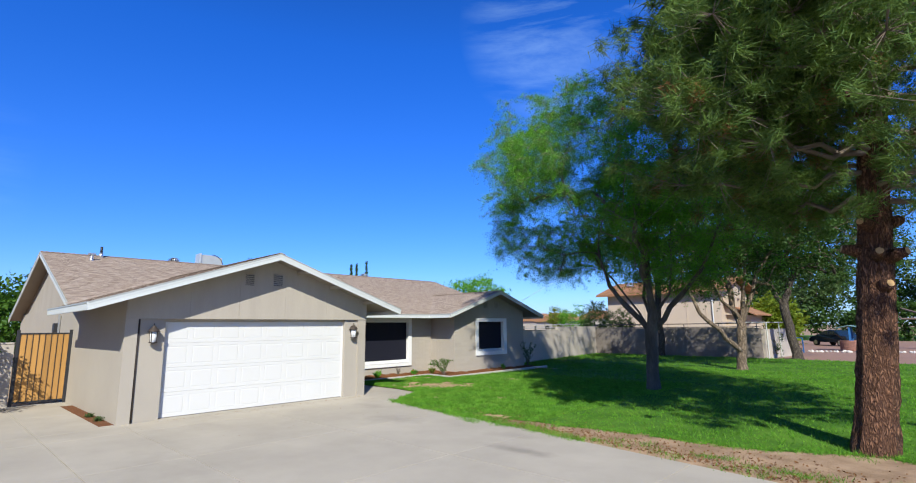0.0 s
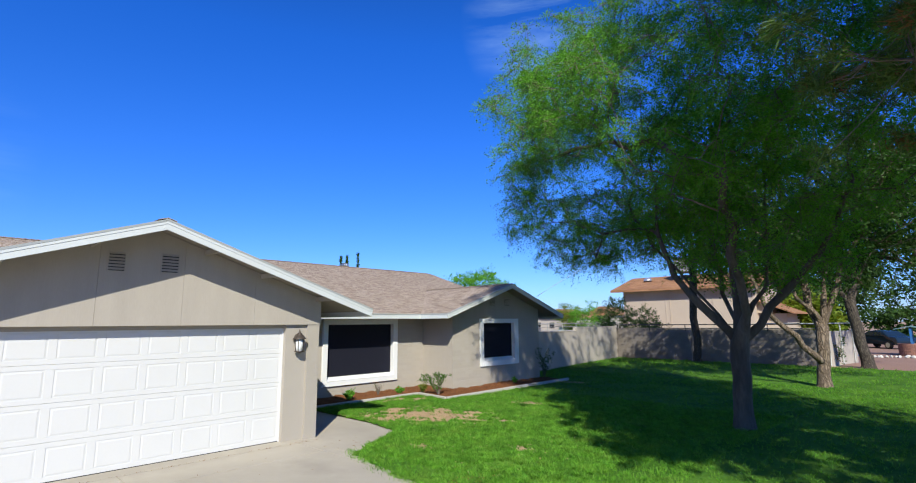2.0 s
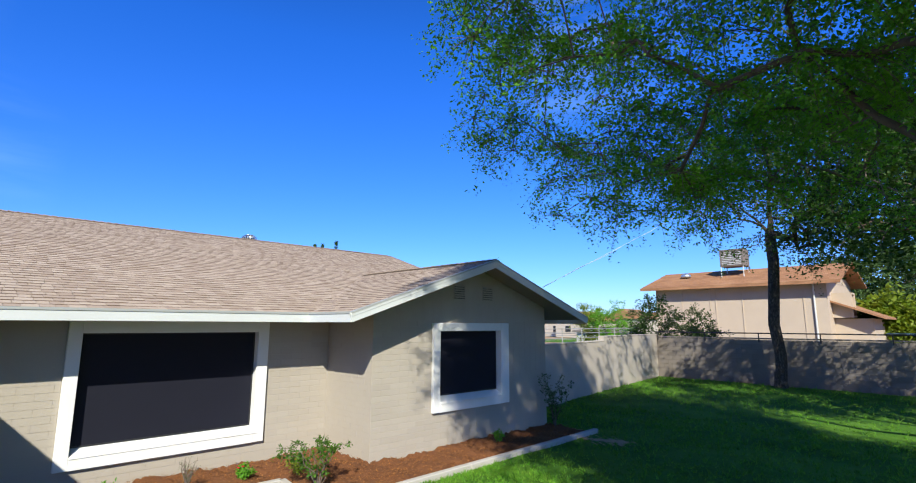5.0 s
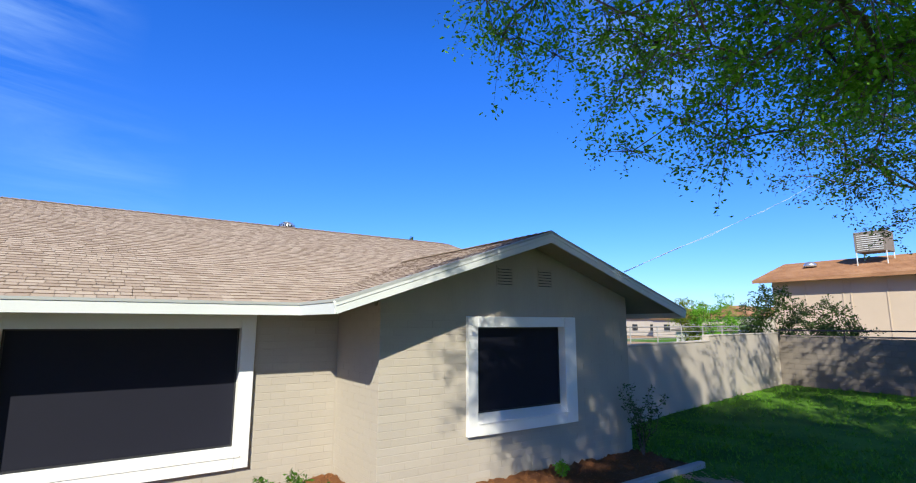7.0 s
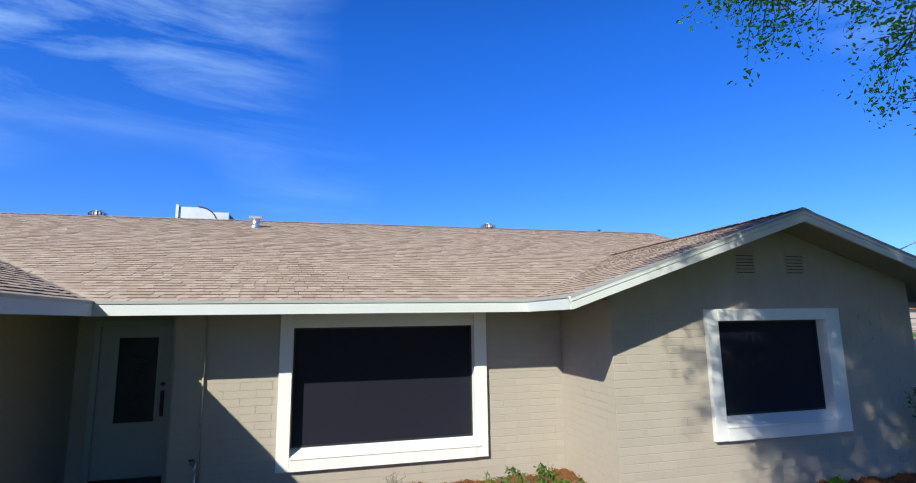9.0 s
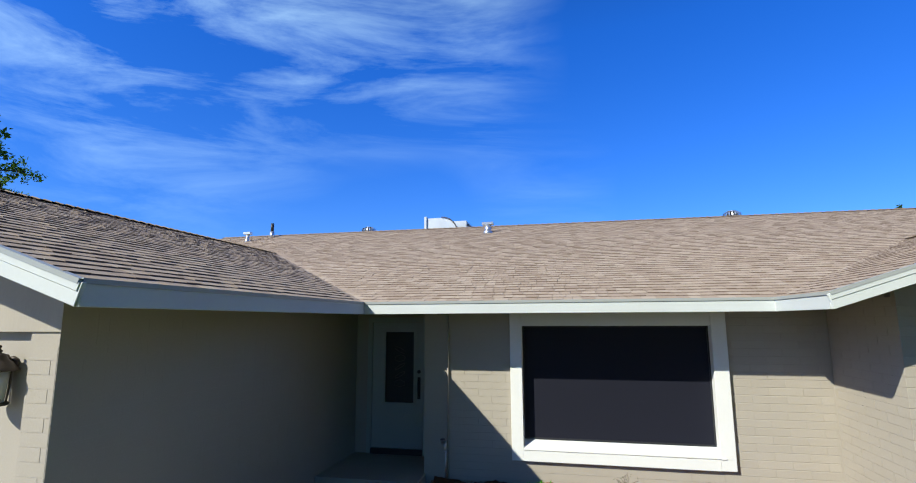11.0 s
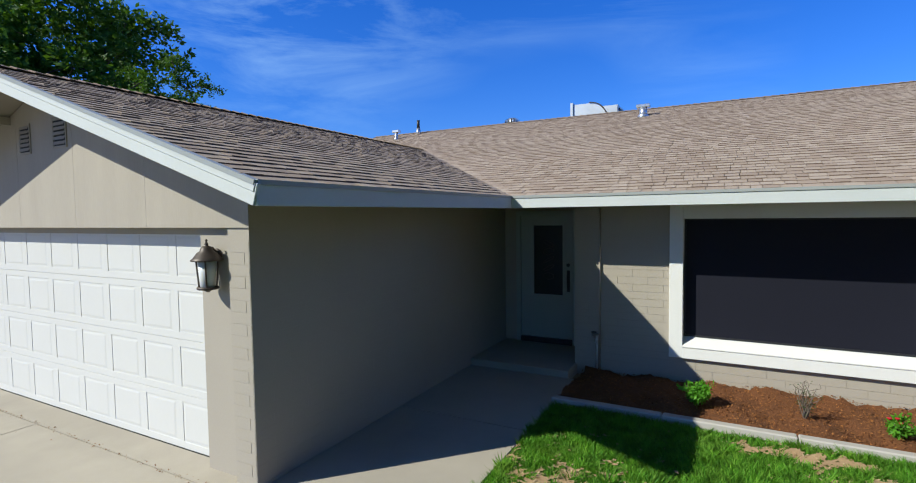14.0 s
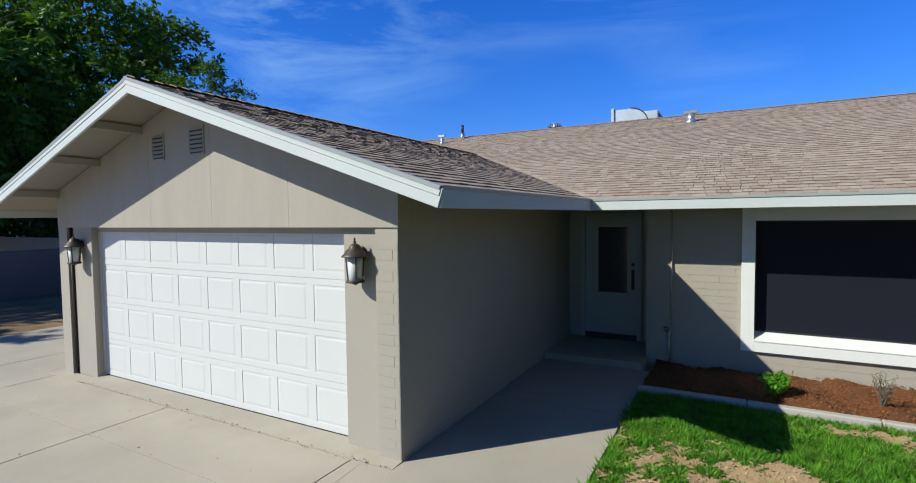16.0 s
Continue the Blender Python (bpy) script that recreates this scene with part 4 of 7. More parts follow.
def window(name, label, x, oy0, oy1, oz0, oz1, iy0, iy1, iz0, iz1):
    """A deep white timber surround with a sloped sill and a black sun screen."""
    w = thing(name, label, "window", (x, (oy0 + oy1) / 2, oz0), kind="structure")
    f, r = x + 0.055, x - 0.125
    low = oz0 + 0.55 * (iz0 - oz0)
    part("window_frame", Geo().box(r, f, oy0, iy0, oz0 + 0.002, oz1), PAINT_WHITE, w, bevel=0.005)
    part("window_frame", Geo().box(r, f, iy1, oy1, oz0 + 0.002, oz1), PAINT_WHITE, w, bevel=0.005)
    part("window_frame", Geo().box(r, f - 0.002, iy0, iy1, iz1, oz1), PAINT_WHITE, w, bevel=0.005)
    part("apron_board", Geo().box(r, f + 0.003, iy0, iy1, oz0, low - 0.004), PAINT_WHITE, w, bevel=0.004)
    part("window_sill", Geo().prism([(r, iy0 - 0.0, low), (f + 0.012, iy0, low), (f + 0.012, iy0, low + 0.02), (r, iy0, iz0 + 0.004)], (0, iy1 - iy0 + 0.001, 0)), PAINT_WHITE, w, "sloped white sill", bevel=0.004)
    part("sill_end", Geo().box(f + 0.001, f + 0.012, iy1 + 0.001, iy1 + 0.07, low, low + 0.02), PAINT_WHITE, w)
    k = x - 0.11
    rail = Geo().box(k - 0.02, k + 0.012, iy0, iy0 + 0.022, iz0, iz1).box(k - 0.02, k + 0.012, iy1 - 0.022, iy1, iz0, iz1).box(k - 0.02, k + 0.012, iy0 + 0.022, iy1 - 0.022, iz1 - 0.022, iz1).box(k - 0.02, k + 0.012, iy0 + 0.022, iy1 - 0.022, iz0, iz0 + 0.022)
    part("screen_frame", rail, BLACK_METAL, w, "thin dark metal screen frame")
    part("sun_screen", Geo().box(k - 0.006, k, iy0 + 0.02, iy1 - 0.02, iz0 + 0.02, iz1 - 0.02), SCREEN, w, "black woven sun screen")
    return w


window("window_1", "wide picture window with white timber surround and black sun screen", MX, 11.15, 14.06, 0.36, 2.44, 11.32, 13.87, 0.63, 2.225)
window("window_2", "square window with white timber surround and black sun screen", BX, 16.68, 18.92, 0.695, 2.40, 16.86, 18.66, 0.985, 2.24)

door = thing("door_1", "pale grey front door with a tall glass light, shut", "door", (-16.95, 9.09, 0.1), kind="structure")
DX = -16.92
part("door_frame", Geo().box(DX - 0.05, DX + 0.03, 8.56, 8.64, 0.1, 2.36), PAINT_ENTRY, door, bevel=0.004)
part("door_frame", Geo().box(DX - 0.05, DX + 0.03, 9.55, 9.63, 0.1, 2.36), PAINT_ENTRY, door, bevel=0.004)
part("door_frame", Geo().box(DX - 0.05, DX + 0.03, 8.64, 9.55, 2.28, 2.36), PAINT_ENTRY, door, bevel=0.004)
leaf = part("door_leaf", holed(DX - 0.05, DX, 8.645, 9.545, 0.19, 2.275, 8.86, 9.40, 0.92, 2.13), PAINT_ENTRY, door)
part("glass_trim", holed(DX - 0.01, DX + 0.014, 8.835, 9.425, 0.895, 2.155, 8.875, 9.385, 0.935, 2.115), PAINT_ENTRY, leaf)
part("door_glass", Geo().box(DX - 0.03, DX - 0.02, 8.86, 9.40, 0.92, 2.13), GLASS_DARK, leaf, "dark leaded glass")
for k in range(5):
    part("lead_line", Geo().tube([(DX - 0.017, 9.13 + 0.1 * math.sin(a / 6 * 2 * math.pi + k), 1.25 + 0.14 * k + 0.06 * math.cos(a / 6 * 2 * math.pi)) for a in range(7)], 0.004, 5), DARK_METAL, leaf)
part("threshold", Geo().box(DX - 0.06, DX + 0.05, 8.64, 9.55, 0.1, 0.185), BLACK_METAL, door, "dark threshold")
part("door_handle", Geo().tube([(DX + 0.01, 9.48, 1.32), (DX + 0.06, 9.48, 1.30), (DX + 0.065, 9.48, 1.16), (DX + 0.05, 9.48, 1.06), (DX + 0.01, 9.48, 1.03)], 0.013, 8).box(DX, DX + 0.012, 9.455, 9.505, 1.0, 1.36), BLACK_METAL, leaf, "black handle set", smooth=False)
part("deadbolt", Geo().tube([(DX, 9.48, 1.45), (DX + 0.025, 9.48, 1.45)], 0.03, 14), BLACK_METAL, leaf, "black deadbolt")

garage_door = thing("garage_door", "white four-section garage door with raised panels, shut", "garage door", (-11.66, 5.21, 0.03))
D0, D1, DZ, DXF = 2.785, 7.635, 0.025, -11.64
SEC, PITCH = (GL - DZ) / 4, (D1 - D0) / 8
pw, ph = PITCH - 0.11, SEC - 0.15
g = Geo()
prof = [(0.0, 0.0), (0.012, 0.0), (0.034, 0.011), (pw / 2, 0.011)]
a, b, c = 0.0, 0.014, 0.036
rings = [[(x, i0, i0), (x, pw - i0, i0), (x, pw - i0, ph - i0), (x, i0, ph - i0)] for i0, x in ((a, 0.0), (b, 0.0), (c, 0.0035))]
g.add([p for r in rings for p in r], [(i * 4 + k, i * 4 + (k + 1) % 4, i * 4 + 4 + (k + 1) % 4, i * 4 + 4 + k) for i in range(2) for k in range(4)] + [(8, 9, 10, 11)])
panel_mesh = g.mesh("panel")
for s in range(4):
    z0, z1 = DZ + s * SEC + 0.0015, DZ + (s + 1) * SEC - 0.0015
    body = Geo().box(DXF - 0.045, DXF - 0.005, D0, D1, z0, z1)
    body.box(DXF - 0.005, DXF, D0, D1, z0, z0 + 0.072).box(DXF - 0.005, DXF, D0, D1, z1 - 0.072, z1)
    for k in range(9):
        y = D0 + k * PITCH
        body.box(DXF - 0.005, DXF, max(y - 0.055, D0), min(y + 0.055, D1), z0 + 0.072, z1 - 0.072)
    sec = part("door_section", body, PAINT_DOOR, garage_door, bevel=0.0015)
    for k in range(8):
        ob = part("panel", panel_mesh, PAINT_DOOR, sec)
        ob.location = (DXF - 0.0045, D0 + k * PITCH + 0.055, z0 + 0.072)
part("bottom_seal", Geo().box(DXF - 0.04, DXF + 0.004, D0, D1, 0.004, DZ + 0.006), RUBBER, garage_door, "black rubber seal")
for y0, y1 in ((D0 - 0.001, D0 + 0.02), (D1 - 0.02, D1 + 0.001)):
    part("door_stop", Geo().box(DXF + 0.002, DXF + 0.022, y0, y1, 0.01, GL), PAINT_DOOR, garage_door)
part("door_stop", Geo().box(DXF + 0.002, DXF + 0.03, D0, D1, 2.17, GL), PAINT_WALL, garage_door, "beige trim over the door")


def lantern():
    """A wall lantern built at the origin: the wall is the plane x = 0, z = 0 its middle."""
    r = thing("wall_lantern", "dark bronze carriage lantern with frosted glass on the garage pier", "wall lamp", group="lanterns beside the garage door")
    part("back_plate", Geo().lathe((0, 0, 0), [(0.0, 0.0), (0.05, 0.0), (0.055, 0.008), (0.04, 0.02), (0.0, 0.024)], 18), DARK_METAL, r, smooth=True).matrix_basis = pose(0, 0, 0.09, 0, 90, 0)
    part("arm", Geo().tube([(0.01, 0, 0.10), (0.05, 0, 0.15), (0.075, 0, 0.155), (0.1, 0, 0.125)], 0.011, 8), DARK_METAL, r, smooth=True)
    c = (0.1, 0, 0)
    part("cap", Geo().lathe(c, [(0.012, 0.19), (0.018, 0.183), (0.010, 0.172), (0.03, 0.165), (0.045, 0.148), (0.05, 0.130), (0.075, 0.112), (0.098, 0.078), (0.118, 0.062), (0.118, 0.054), (0.06, 0.050)], 24), DARK_METAL, r, smooth=True)
    part("finial", Geo().lathe(c, [(0.002, 0.222), (0.010, 0.214), (0.010, 0.206), (0.004, 0.2), (0.012, 0.19)], 14), DARK_METAL, r, smooth=True)
    part("glass", Geo().lathe(c, [(0.068, 0.05), (0.054, -0.15), (0.05, -0.152)], 20), FROST, r, "frosted glass cylinder", smooth=True)
    for k in range(4):
        a = radians(45 + 90 * k)
        part("post", Geo().tube([(0.1 + 0.078 * math.cos(a), 0.078 * math.sin(a), 0.055), (0.1 + 0.062 * math.cos(a), 0.062 * math.sin(a), -0.155)], 0.007, 6), DARK_METAL, r)
    part("base", Geo().lathe(c, [(0.078, -0.148), (0.082, -0.158), (0.078, -0.168), (0.03, -0.176), (0.012, -0.19)], 22), DARK_METAL, r, smooth=True)
    return r


lamp = lantern()
lamp.matrix_basis = pose(PX, 7.87, 1.895) @ Matrix.Scale(1.12, 4)
copy_thing(lamp, pose(PX, 2.52, 1.895))

# hose tap and its pipe
tap = thing("hose_tap", "brass hose tap on a standpipe against the wall", "tap", (-15.9, 10.17, 0))
part("standpipe", Geo().tube([(-15.9, 10.19, 0.0), (-15.9, 10.19, 0.55)], 0.013, 8), ZINC, tap, smooth=True)
part("tap_body", Geo().tube([(-15.9, 10.12, 0.56), (-15.9, 10.19, 0.56), (-15.87, 10.20, 0.56), (-15.82, 10.20, 0.53), (-15.81, 10.20, 0.47)], 0.02, 8), ZINC, tap, smooth=True)
part("tap_wheel", Geo().lathe((-15.87, 10.15, 0.60), [(0.0, 0.0), (0.035, 0.0), (0.035, 0.012), (0.0, 0.014)], 14), DARK_METAL, tap)
solid("wall_pipe", Geo().tube([(-15.925, 10.22, 0.02), (-15.925, 10.22, 2.7)], 0.014, 8), PAINT_WALL, "thin beige painted pipe up the front wall", "pipe", smooth=True)

# ---- on the roof ----
roof_z = lambda x: EAVE + S * (-15.13 - x)


def turbine(y, x=-22.6):
    t = thing("turbine_vent", "silver spinning turbine vent on the roof ridge", "roof vent", (x, y, 4.67), group="turbine vents on the roof")
    z = 4.81
    part("collar", Geo().lathe((x, y, z - 0.1), [(0.17, 0.0), (0.15, 0.17), (0.15, 0.2)], 20), ZINC, t, smooth=True)
    for k in range(18):
        a0, a1 = 2 * math.pi * k / 18, 2 * math.pi * (k + 0.55) / 18
        ring0 = [(x + r * math.cos(a0), y + r * math.sin(a0), z + h) for r, h in ((0.13, 0.09), (0.205, 0.16), (0.2, 0.22), (0.10, 0.28))]
        ring1 = [(x + (r + 0.012) * math.cos(a1), y + (r + 0.012) * math.sin(a1), z + h) for r, h in ((0.13, 0.09), (0.205, 0.16), (0.2, 0.22), (0.10, 0.28))]
        part("fin", Geo().add(ring0 + ring1, [(i, i + 1, i + 5, i + 4) for i in range(3)]), ZINC, t)
    part("core", Geo().lathe((x, y, z), [(0.11, 0.08), (0.15, 0.16), (0.13, 0.22), (0.06, 0.27)], 14), BLACK_METAL, t, "dark inside")
    part("cap", Geo().lathe((x, y, z), [(0.12, 0.27), (0.11, 0.285), (0.03, 0.295)], 18), ZINC, t, smooth=True)


turbine(6.2)
turbine(16.25)


def flue(name, x, y, h, r, capw, label):
    t = thing(name, label, "roof vent", (x, y, roof_z(x)))
    z = roof_z(x)
    part("pipe", Geo().tube([(x, y, z - 0.05), (x, y, z + h)], r, 16), ZINC, t, smooth=True)
    part("flashing", Geo().lathe((x, y, z - 0.06), [(r * 2.0, 0.0), (r * 1.15, 0.10), (r * 1.05, 0.12)], 16), ZINC, t, smooth=True)
    if capw:
        part("cap", Geo().box(x - capw * 0.5, x + capw * 0.5, y - capw, y + capw, z + h, z + h + 0.07), ZINC, t, bevel=0.008)


flue("flue_vent", -21.1, 10.05, 0.2, 0.085, 0.15, "galvanised flue vent with a flat cap on the roof")
flue("tee_vent", -21.3, 3.0, 0.2, 0.05, 0.12, "small galvanised tee vent on the roof")
vent = thing("vent_pipe", "black-topped vent pipe standing on the roof", "roof vent", (-21.9, 3.4, roof_z(-21.9)))
part("pipe", Geo().tube([(-21.9, 3.4, roof_z(-21.9) - 0.05), (-21.9, 3.4, roof_z(-21.9) + 0.18)], [0.085, 0.06], 14), ZINC, vent, smooth=True)
part("pipe_top", Geo().tube([(-21.9, 3.4, roof_z(-21.9) + 0.16), (-21.9, 3.4, roof_z(-21.9) + 0.42)], 0.045, 14), BLACK_METAL, vent, "black pipe end", smooth=True)
cooler = thing("evaporative_cooler", "galvanised evaporative cooler with a curved duct behind the ridge", "cooler", (-23.2, 8.35, 4.4))
CY = 8.35
part("cabinet", Geo().box(-24.8, -23.5, CY, CY + 0.7, 4.0, 5.36), GALVANISED, cooler, "weathered galvanised cabinet", bevel=0.015)
for k in range(7):
    part("louvre", Geo().box(-24.32, -23.62, CY + 0.702, CY + 0.725, 4.62 + 0.1 * k, 4.68 + 0.1 * k), DARK_METAL, cooler)
part("duct", Geo().prism([(-22.95, CY - 0.48, 4.2), (-22.95, CY + 0.5, 4.2)] + [(-22.95, CY + 0.5 * math.cos(radians(v)), 4.85 + 0.52 * math.sin(radians(v))) for v in range(0, 91, 10)] + [(-22.95, CY - 0.48, 5.37)], (-0.5, 0, 0)), GALVANISED, cooler, "curved galvanised duct", smooth=False)
part("duct_flange", Geo().tube([(-22.93, CY + 0.52 * math.cos(radians(v)), 4.85 + 0.54 * math.sin(radians(v))) for v in range(-20, 91, 10)], 0.018, 6), DARK_METAL, cooler, "dark rolled duct edge", smooth=True)
part("duct_end", Geo().box(-23.5, -22.9, CY - 0.56, CY - 0.48, 4.1, 5.42), GALVANISED, cooler, bevel=0.006)

cooler.location = Vector(cooler.location) + Vector((-0.75, -0.17, 0.14))

# ---- bricks of the walls ----
def all_bricks():
    brick_face(main_wall, (MX, MY0 + 0.01, 0), (0, 1, 0), (1, 0, 0), MY1 - MY0 - 0.02, 0.0, 2.74, [(11.15 - MY0 - 0.01, 14.06 - MY0 - 0.01, 0.34, 2.45)], (4.2, 5.5))
    brick_face(bump_wall, (BX, MY1, 0), (0, 1, 0), (1, 0, 0), BY1 - MY1 - 0.01, 0.0, 2.44, [(16.68 - MY1, 18.92 - MY1, 0.68, 2.41)], (0, 1.6))
    brick_face(return_wall, (BX - 0.01, MY1, 0), (-1, 0, 0), (0, -1, 0), MX * -1 + BX - 0.02, 0.0, 2.6)
    brick_face(side, (GX - 0.01, GY1, 0), (-1, 0, 0), (0, 1, 0), 5.3, 0.0, 2.74, [(-0.1, 0.3, 2.14, 2.8)], sink=0.025)
    brick_face(side, (GX, 8.08, 0), (0, 1, 0), (1, 0, 0), GY1 - 8.08 - 0.006, 0.0, 2.15, sink=0.0235)
    for parent, geo in bricks_far.items():
        part("brick_field", geo, PAINT_BRICK, parent, kind="stuff")

# ---- trees and plants ----


def branch_path(a, b, rnd, sag=0.0, n=5, wob=0.08):
    """A crooked way from a to b."""
    a, b = Vector(a), Vector(b)
    size = (b - a).length * wob
    pts = [a]
    for k in range(1, n):
        f = k / n
        pts.append(a.lerp(b, f) + Vector((rnd.gauss(0, size), rnd.gauss(0, size), rnd.gauss(0, size * 0.6) + sag * math.sin(math.pi * f))))
    return pts + [b]


def grow(base, fork, limbs, clusters, rnd, trunk_r, twig_r=0.0055, power=0.65):
    """A skeleton from a trunk, limbs with given ends and cluster points joined to the nearest wood. Returns tubes of (points, radii)."""
    nodes, parent = [], []

    def put(p, par):
        nodes.append(Vector(p))
        parent.append(par)
        return len(nodes) - 1

    last = put(base, -1)
    for p in branch_path(base, fork, rnd, 0, 5, 0.008)[1:]:
        last = put(p, last)
    top = last
    least = {}
    for end, lift in limbs:
        last = top
        if isinstance(end, list):
            # a limb through given points, at least as thick as lift says
            ways = [Vector(fork)] + [Vector(p) for p in end]
            for k in range(1, len(ways)):
                for p in branch_path(ways[k - 1], ways[k], rnd, 0, 3, 0.02)[1:]:
                    last = put(p, last)
                    least[last] = lift * (1 - 0.85 * (k - 1) / (len(ways) - 1))
            continue
        for p in branch_path(fork, end, rnd, lift, 7, 0.016)[1:]:
            last = put(p, last)
    f = Vector(fork)
    for c in sorted(clusters, key=lambda c: (Vector(c) - f).length):
        c = Vector(c)
        arr = np.array(nodes[4:])
        d = np.linalg.norm(arr - np.array(c), axis=1) + 0.25 * np.maximum(0, np.linalg.norm(arr - np.array(f), axis=1) - (c - f).length + 0.6)
        k = int(np.argmin(d)) + 4
        last = k
        n = max(2, int((c - nodes[k]).length / 0.45))
        for p in branch_path(nodes[k], c, rnd, 0.06 * (c - nodes[k]).length, n, 0.045)[1:]:
            last = put(p, last)
    load = np.zeros(len(nodes))
    kids = [[] for _ in nodes]
    for i, p in enumerate(parent):
        if p >= 0:
            kids[p].append(i)
    for i in range(len(nodes) - 1, -1, -1):
        load[i] = 1 if not kids[i] else sum(load[k] for k in kids[i])
    rad = twig_r + (trunk_r - twig_r) * (load / load[0]) ** power
    for i, r in least.items():
        rad[i] = max(rad[i], r)
    tubes, seen = [], set()
    for i in range(len(nodes)):
        for k in kids[i]:
            if k in seen:
                continue
            heavy = max(kids[i], key=lambda q: load[q])
            if k == heavy and i != 0 and parent[i] >= 0:
                continue
            line, r = [i, k], [min(rad[i], rad[k] * 1.35), rad[k]]
            while kids[line[-1]]:
                nxt = max(kids[line[-1]], key=lambda q: load[q])
                line.append(nxt)
                r.append(rad[nxt])
            seen.update(line)
            tubes.append(([nodes[q] for q in line], r))
    return tubes


def wood_mesh(tubes, thin=0.02):
    g = Geo()
    for pts, r in tubes:
        g.tube(pts, [max(x, 0.004) for x in r], 12 if r[0] > 0.12 else (7 if r[0] > thin else (4 if r[0] > 0.008 else 3)), caps=False)
    return g


def leaves(centres, spread, count, size, seed, droop=0.25, aspect=0.5):
    """Small folded leaves round the cluster points, each of two triangles."""
    r = np.random.default_rng(seed)
    c = np.repeat(np.asarray(centres, float), count, axis=0)
    n = len(c)
    # leaves sit along short sprays that leave the cluster's middle
    spray = r.integers(0, 9, n) + 9 * np.repeat(np.arange(len(centres)), count)
    way = r.standard_normal((9 * len(centres), 3)) * (1, 1, 0.6)
    way /= np.linalg.norm(way, axis=1, keepdims=True)
    along = r.random(n) ** 0.7
    pos = c + way[spray] * (along * spread)[:, None] + r.standard_normal((n, 3)) * (0.09 * spread)
    pos[:, 2] -= droop * spread * along**2
    d = r.standard_normal((n, 3)) * (1, 1, 0.7) + way[spray] * 0.8
    d /= np.linalg.norm(d, axis=1, keepdims=True)
    s = np.cross(d, r.standard_normal((n, 3)))
    s /= np.linalg.norm(s, axis=1, keepdims=True) + 1e-9
    up = np.cross(s, d)
    length = size * (0.6 + 0.8 * r.random(n))[:, None]
    wide = length * aspect
    v = np.stack([pos, pos + d * length * 0.5 + s * wide * 0.5 + up * length * 0.08, pos + d * length, pos + d * length * 0.5 - s * wide * 0.5 + up * length * 0.08], 1).reshape(-1, 3)
    k = 4 * np.arange(n)[:, None]
    return v, np.concatenate([k + [0, 1, 2], k + [0, 2, 3]], 1).reshape(-1, 3)


def spray_twigs(centres, spread, count, seed, droop=0.25, thick=0.0055):
    """The fine twigs that carry the sprays of leaves(): thin three-sided spikes with the same directions."""
    r = np.random.default_rng(seed)
    c = np.asarray(centres, float)
    r.integers(0, 9, len(c) * count)
    way = r.standard_normal((9 * len(c), 3)) * (1, 1, 0.6)
    way /= np.linalg.norm(way, axis=1, keepdims=True)
    a = np.repeat(c, 9, axis=0)
    mid = a + way * spread * 0.5 - np.array((0, 0, droop * spread * 0.25))
    tip = a + way * spread * 0.98 - np.array((0, 0, droop * spread))
    s = np.cross(way, (0.2, 0.3, 1.0))
    s /= np.linalg.norm(s, axis=1, keepdims=True) + 1e-9
    u = np.cross(way, s)
    ring = [a + s * thick, a - s * thick * 0.5 + u * thick * 0.87, a - s * thick * 0.5 - u * thick * 0.87,
            mid + s * thick * 0.6, mid - s * thick * 0.3 + u * thick * 0.5, mid - s * thick * 0.3 - u * thick * 0.5, tip]
    v = np.stack(ring, 1).reshape(-1, 3)
    k = 7 * np.arange(len(a))[:, None]
    f = np.concatenate([k + t for t in ([0, 1, 4], [0, 4, 3], [1, 2, 5], [1, 5, 4], [2, 0, 3], [2, 3, 5], [3, 4, 6], [4, 5, 6], [5, 3, 6])], 1).reshape(-1, 3)
    return v, f


def crown_points(blobs, seed, shell=0.35):
    """Cluster points in a set of ellipsoids (centre, radii, number), more of them near the outside."""
    r, pts = np.random.default_rng(seed), []
    for c, rad, n in blobs:
        w = r.standard_normal((n, 3))
        w /= np.linalg.norm(w, axis=1, keepdims=True)
        k = (shell + (1 - shell) * r.random(n)) ** 0.6
        bump = 1 + 0.16 * np.sin(w[:, 0] * 5 + c[0]) * np.cos(w[:, 1] * 4 + c[1]) + 0.1 * np.sin(w[:, 2] * 7)
        pts.append(np.array(c) + w * np.array(rad) * (k * bump)[:, None])
    return np.concatenate(pts)


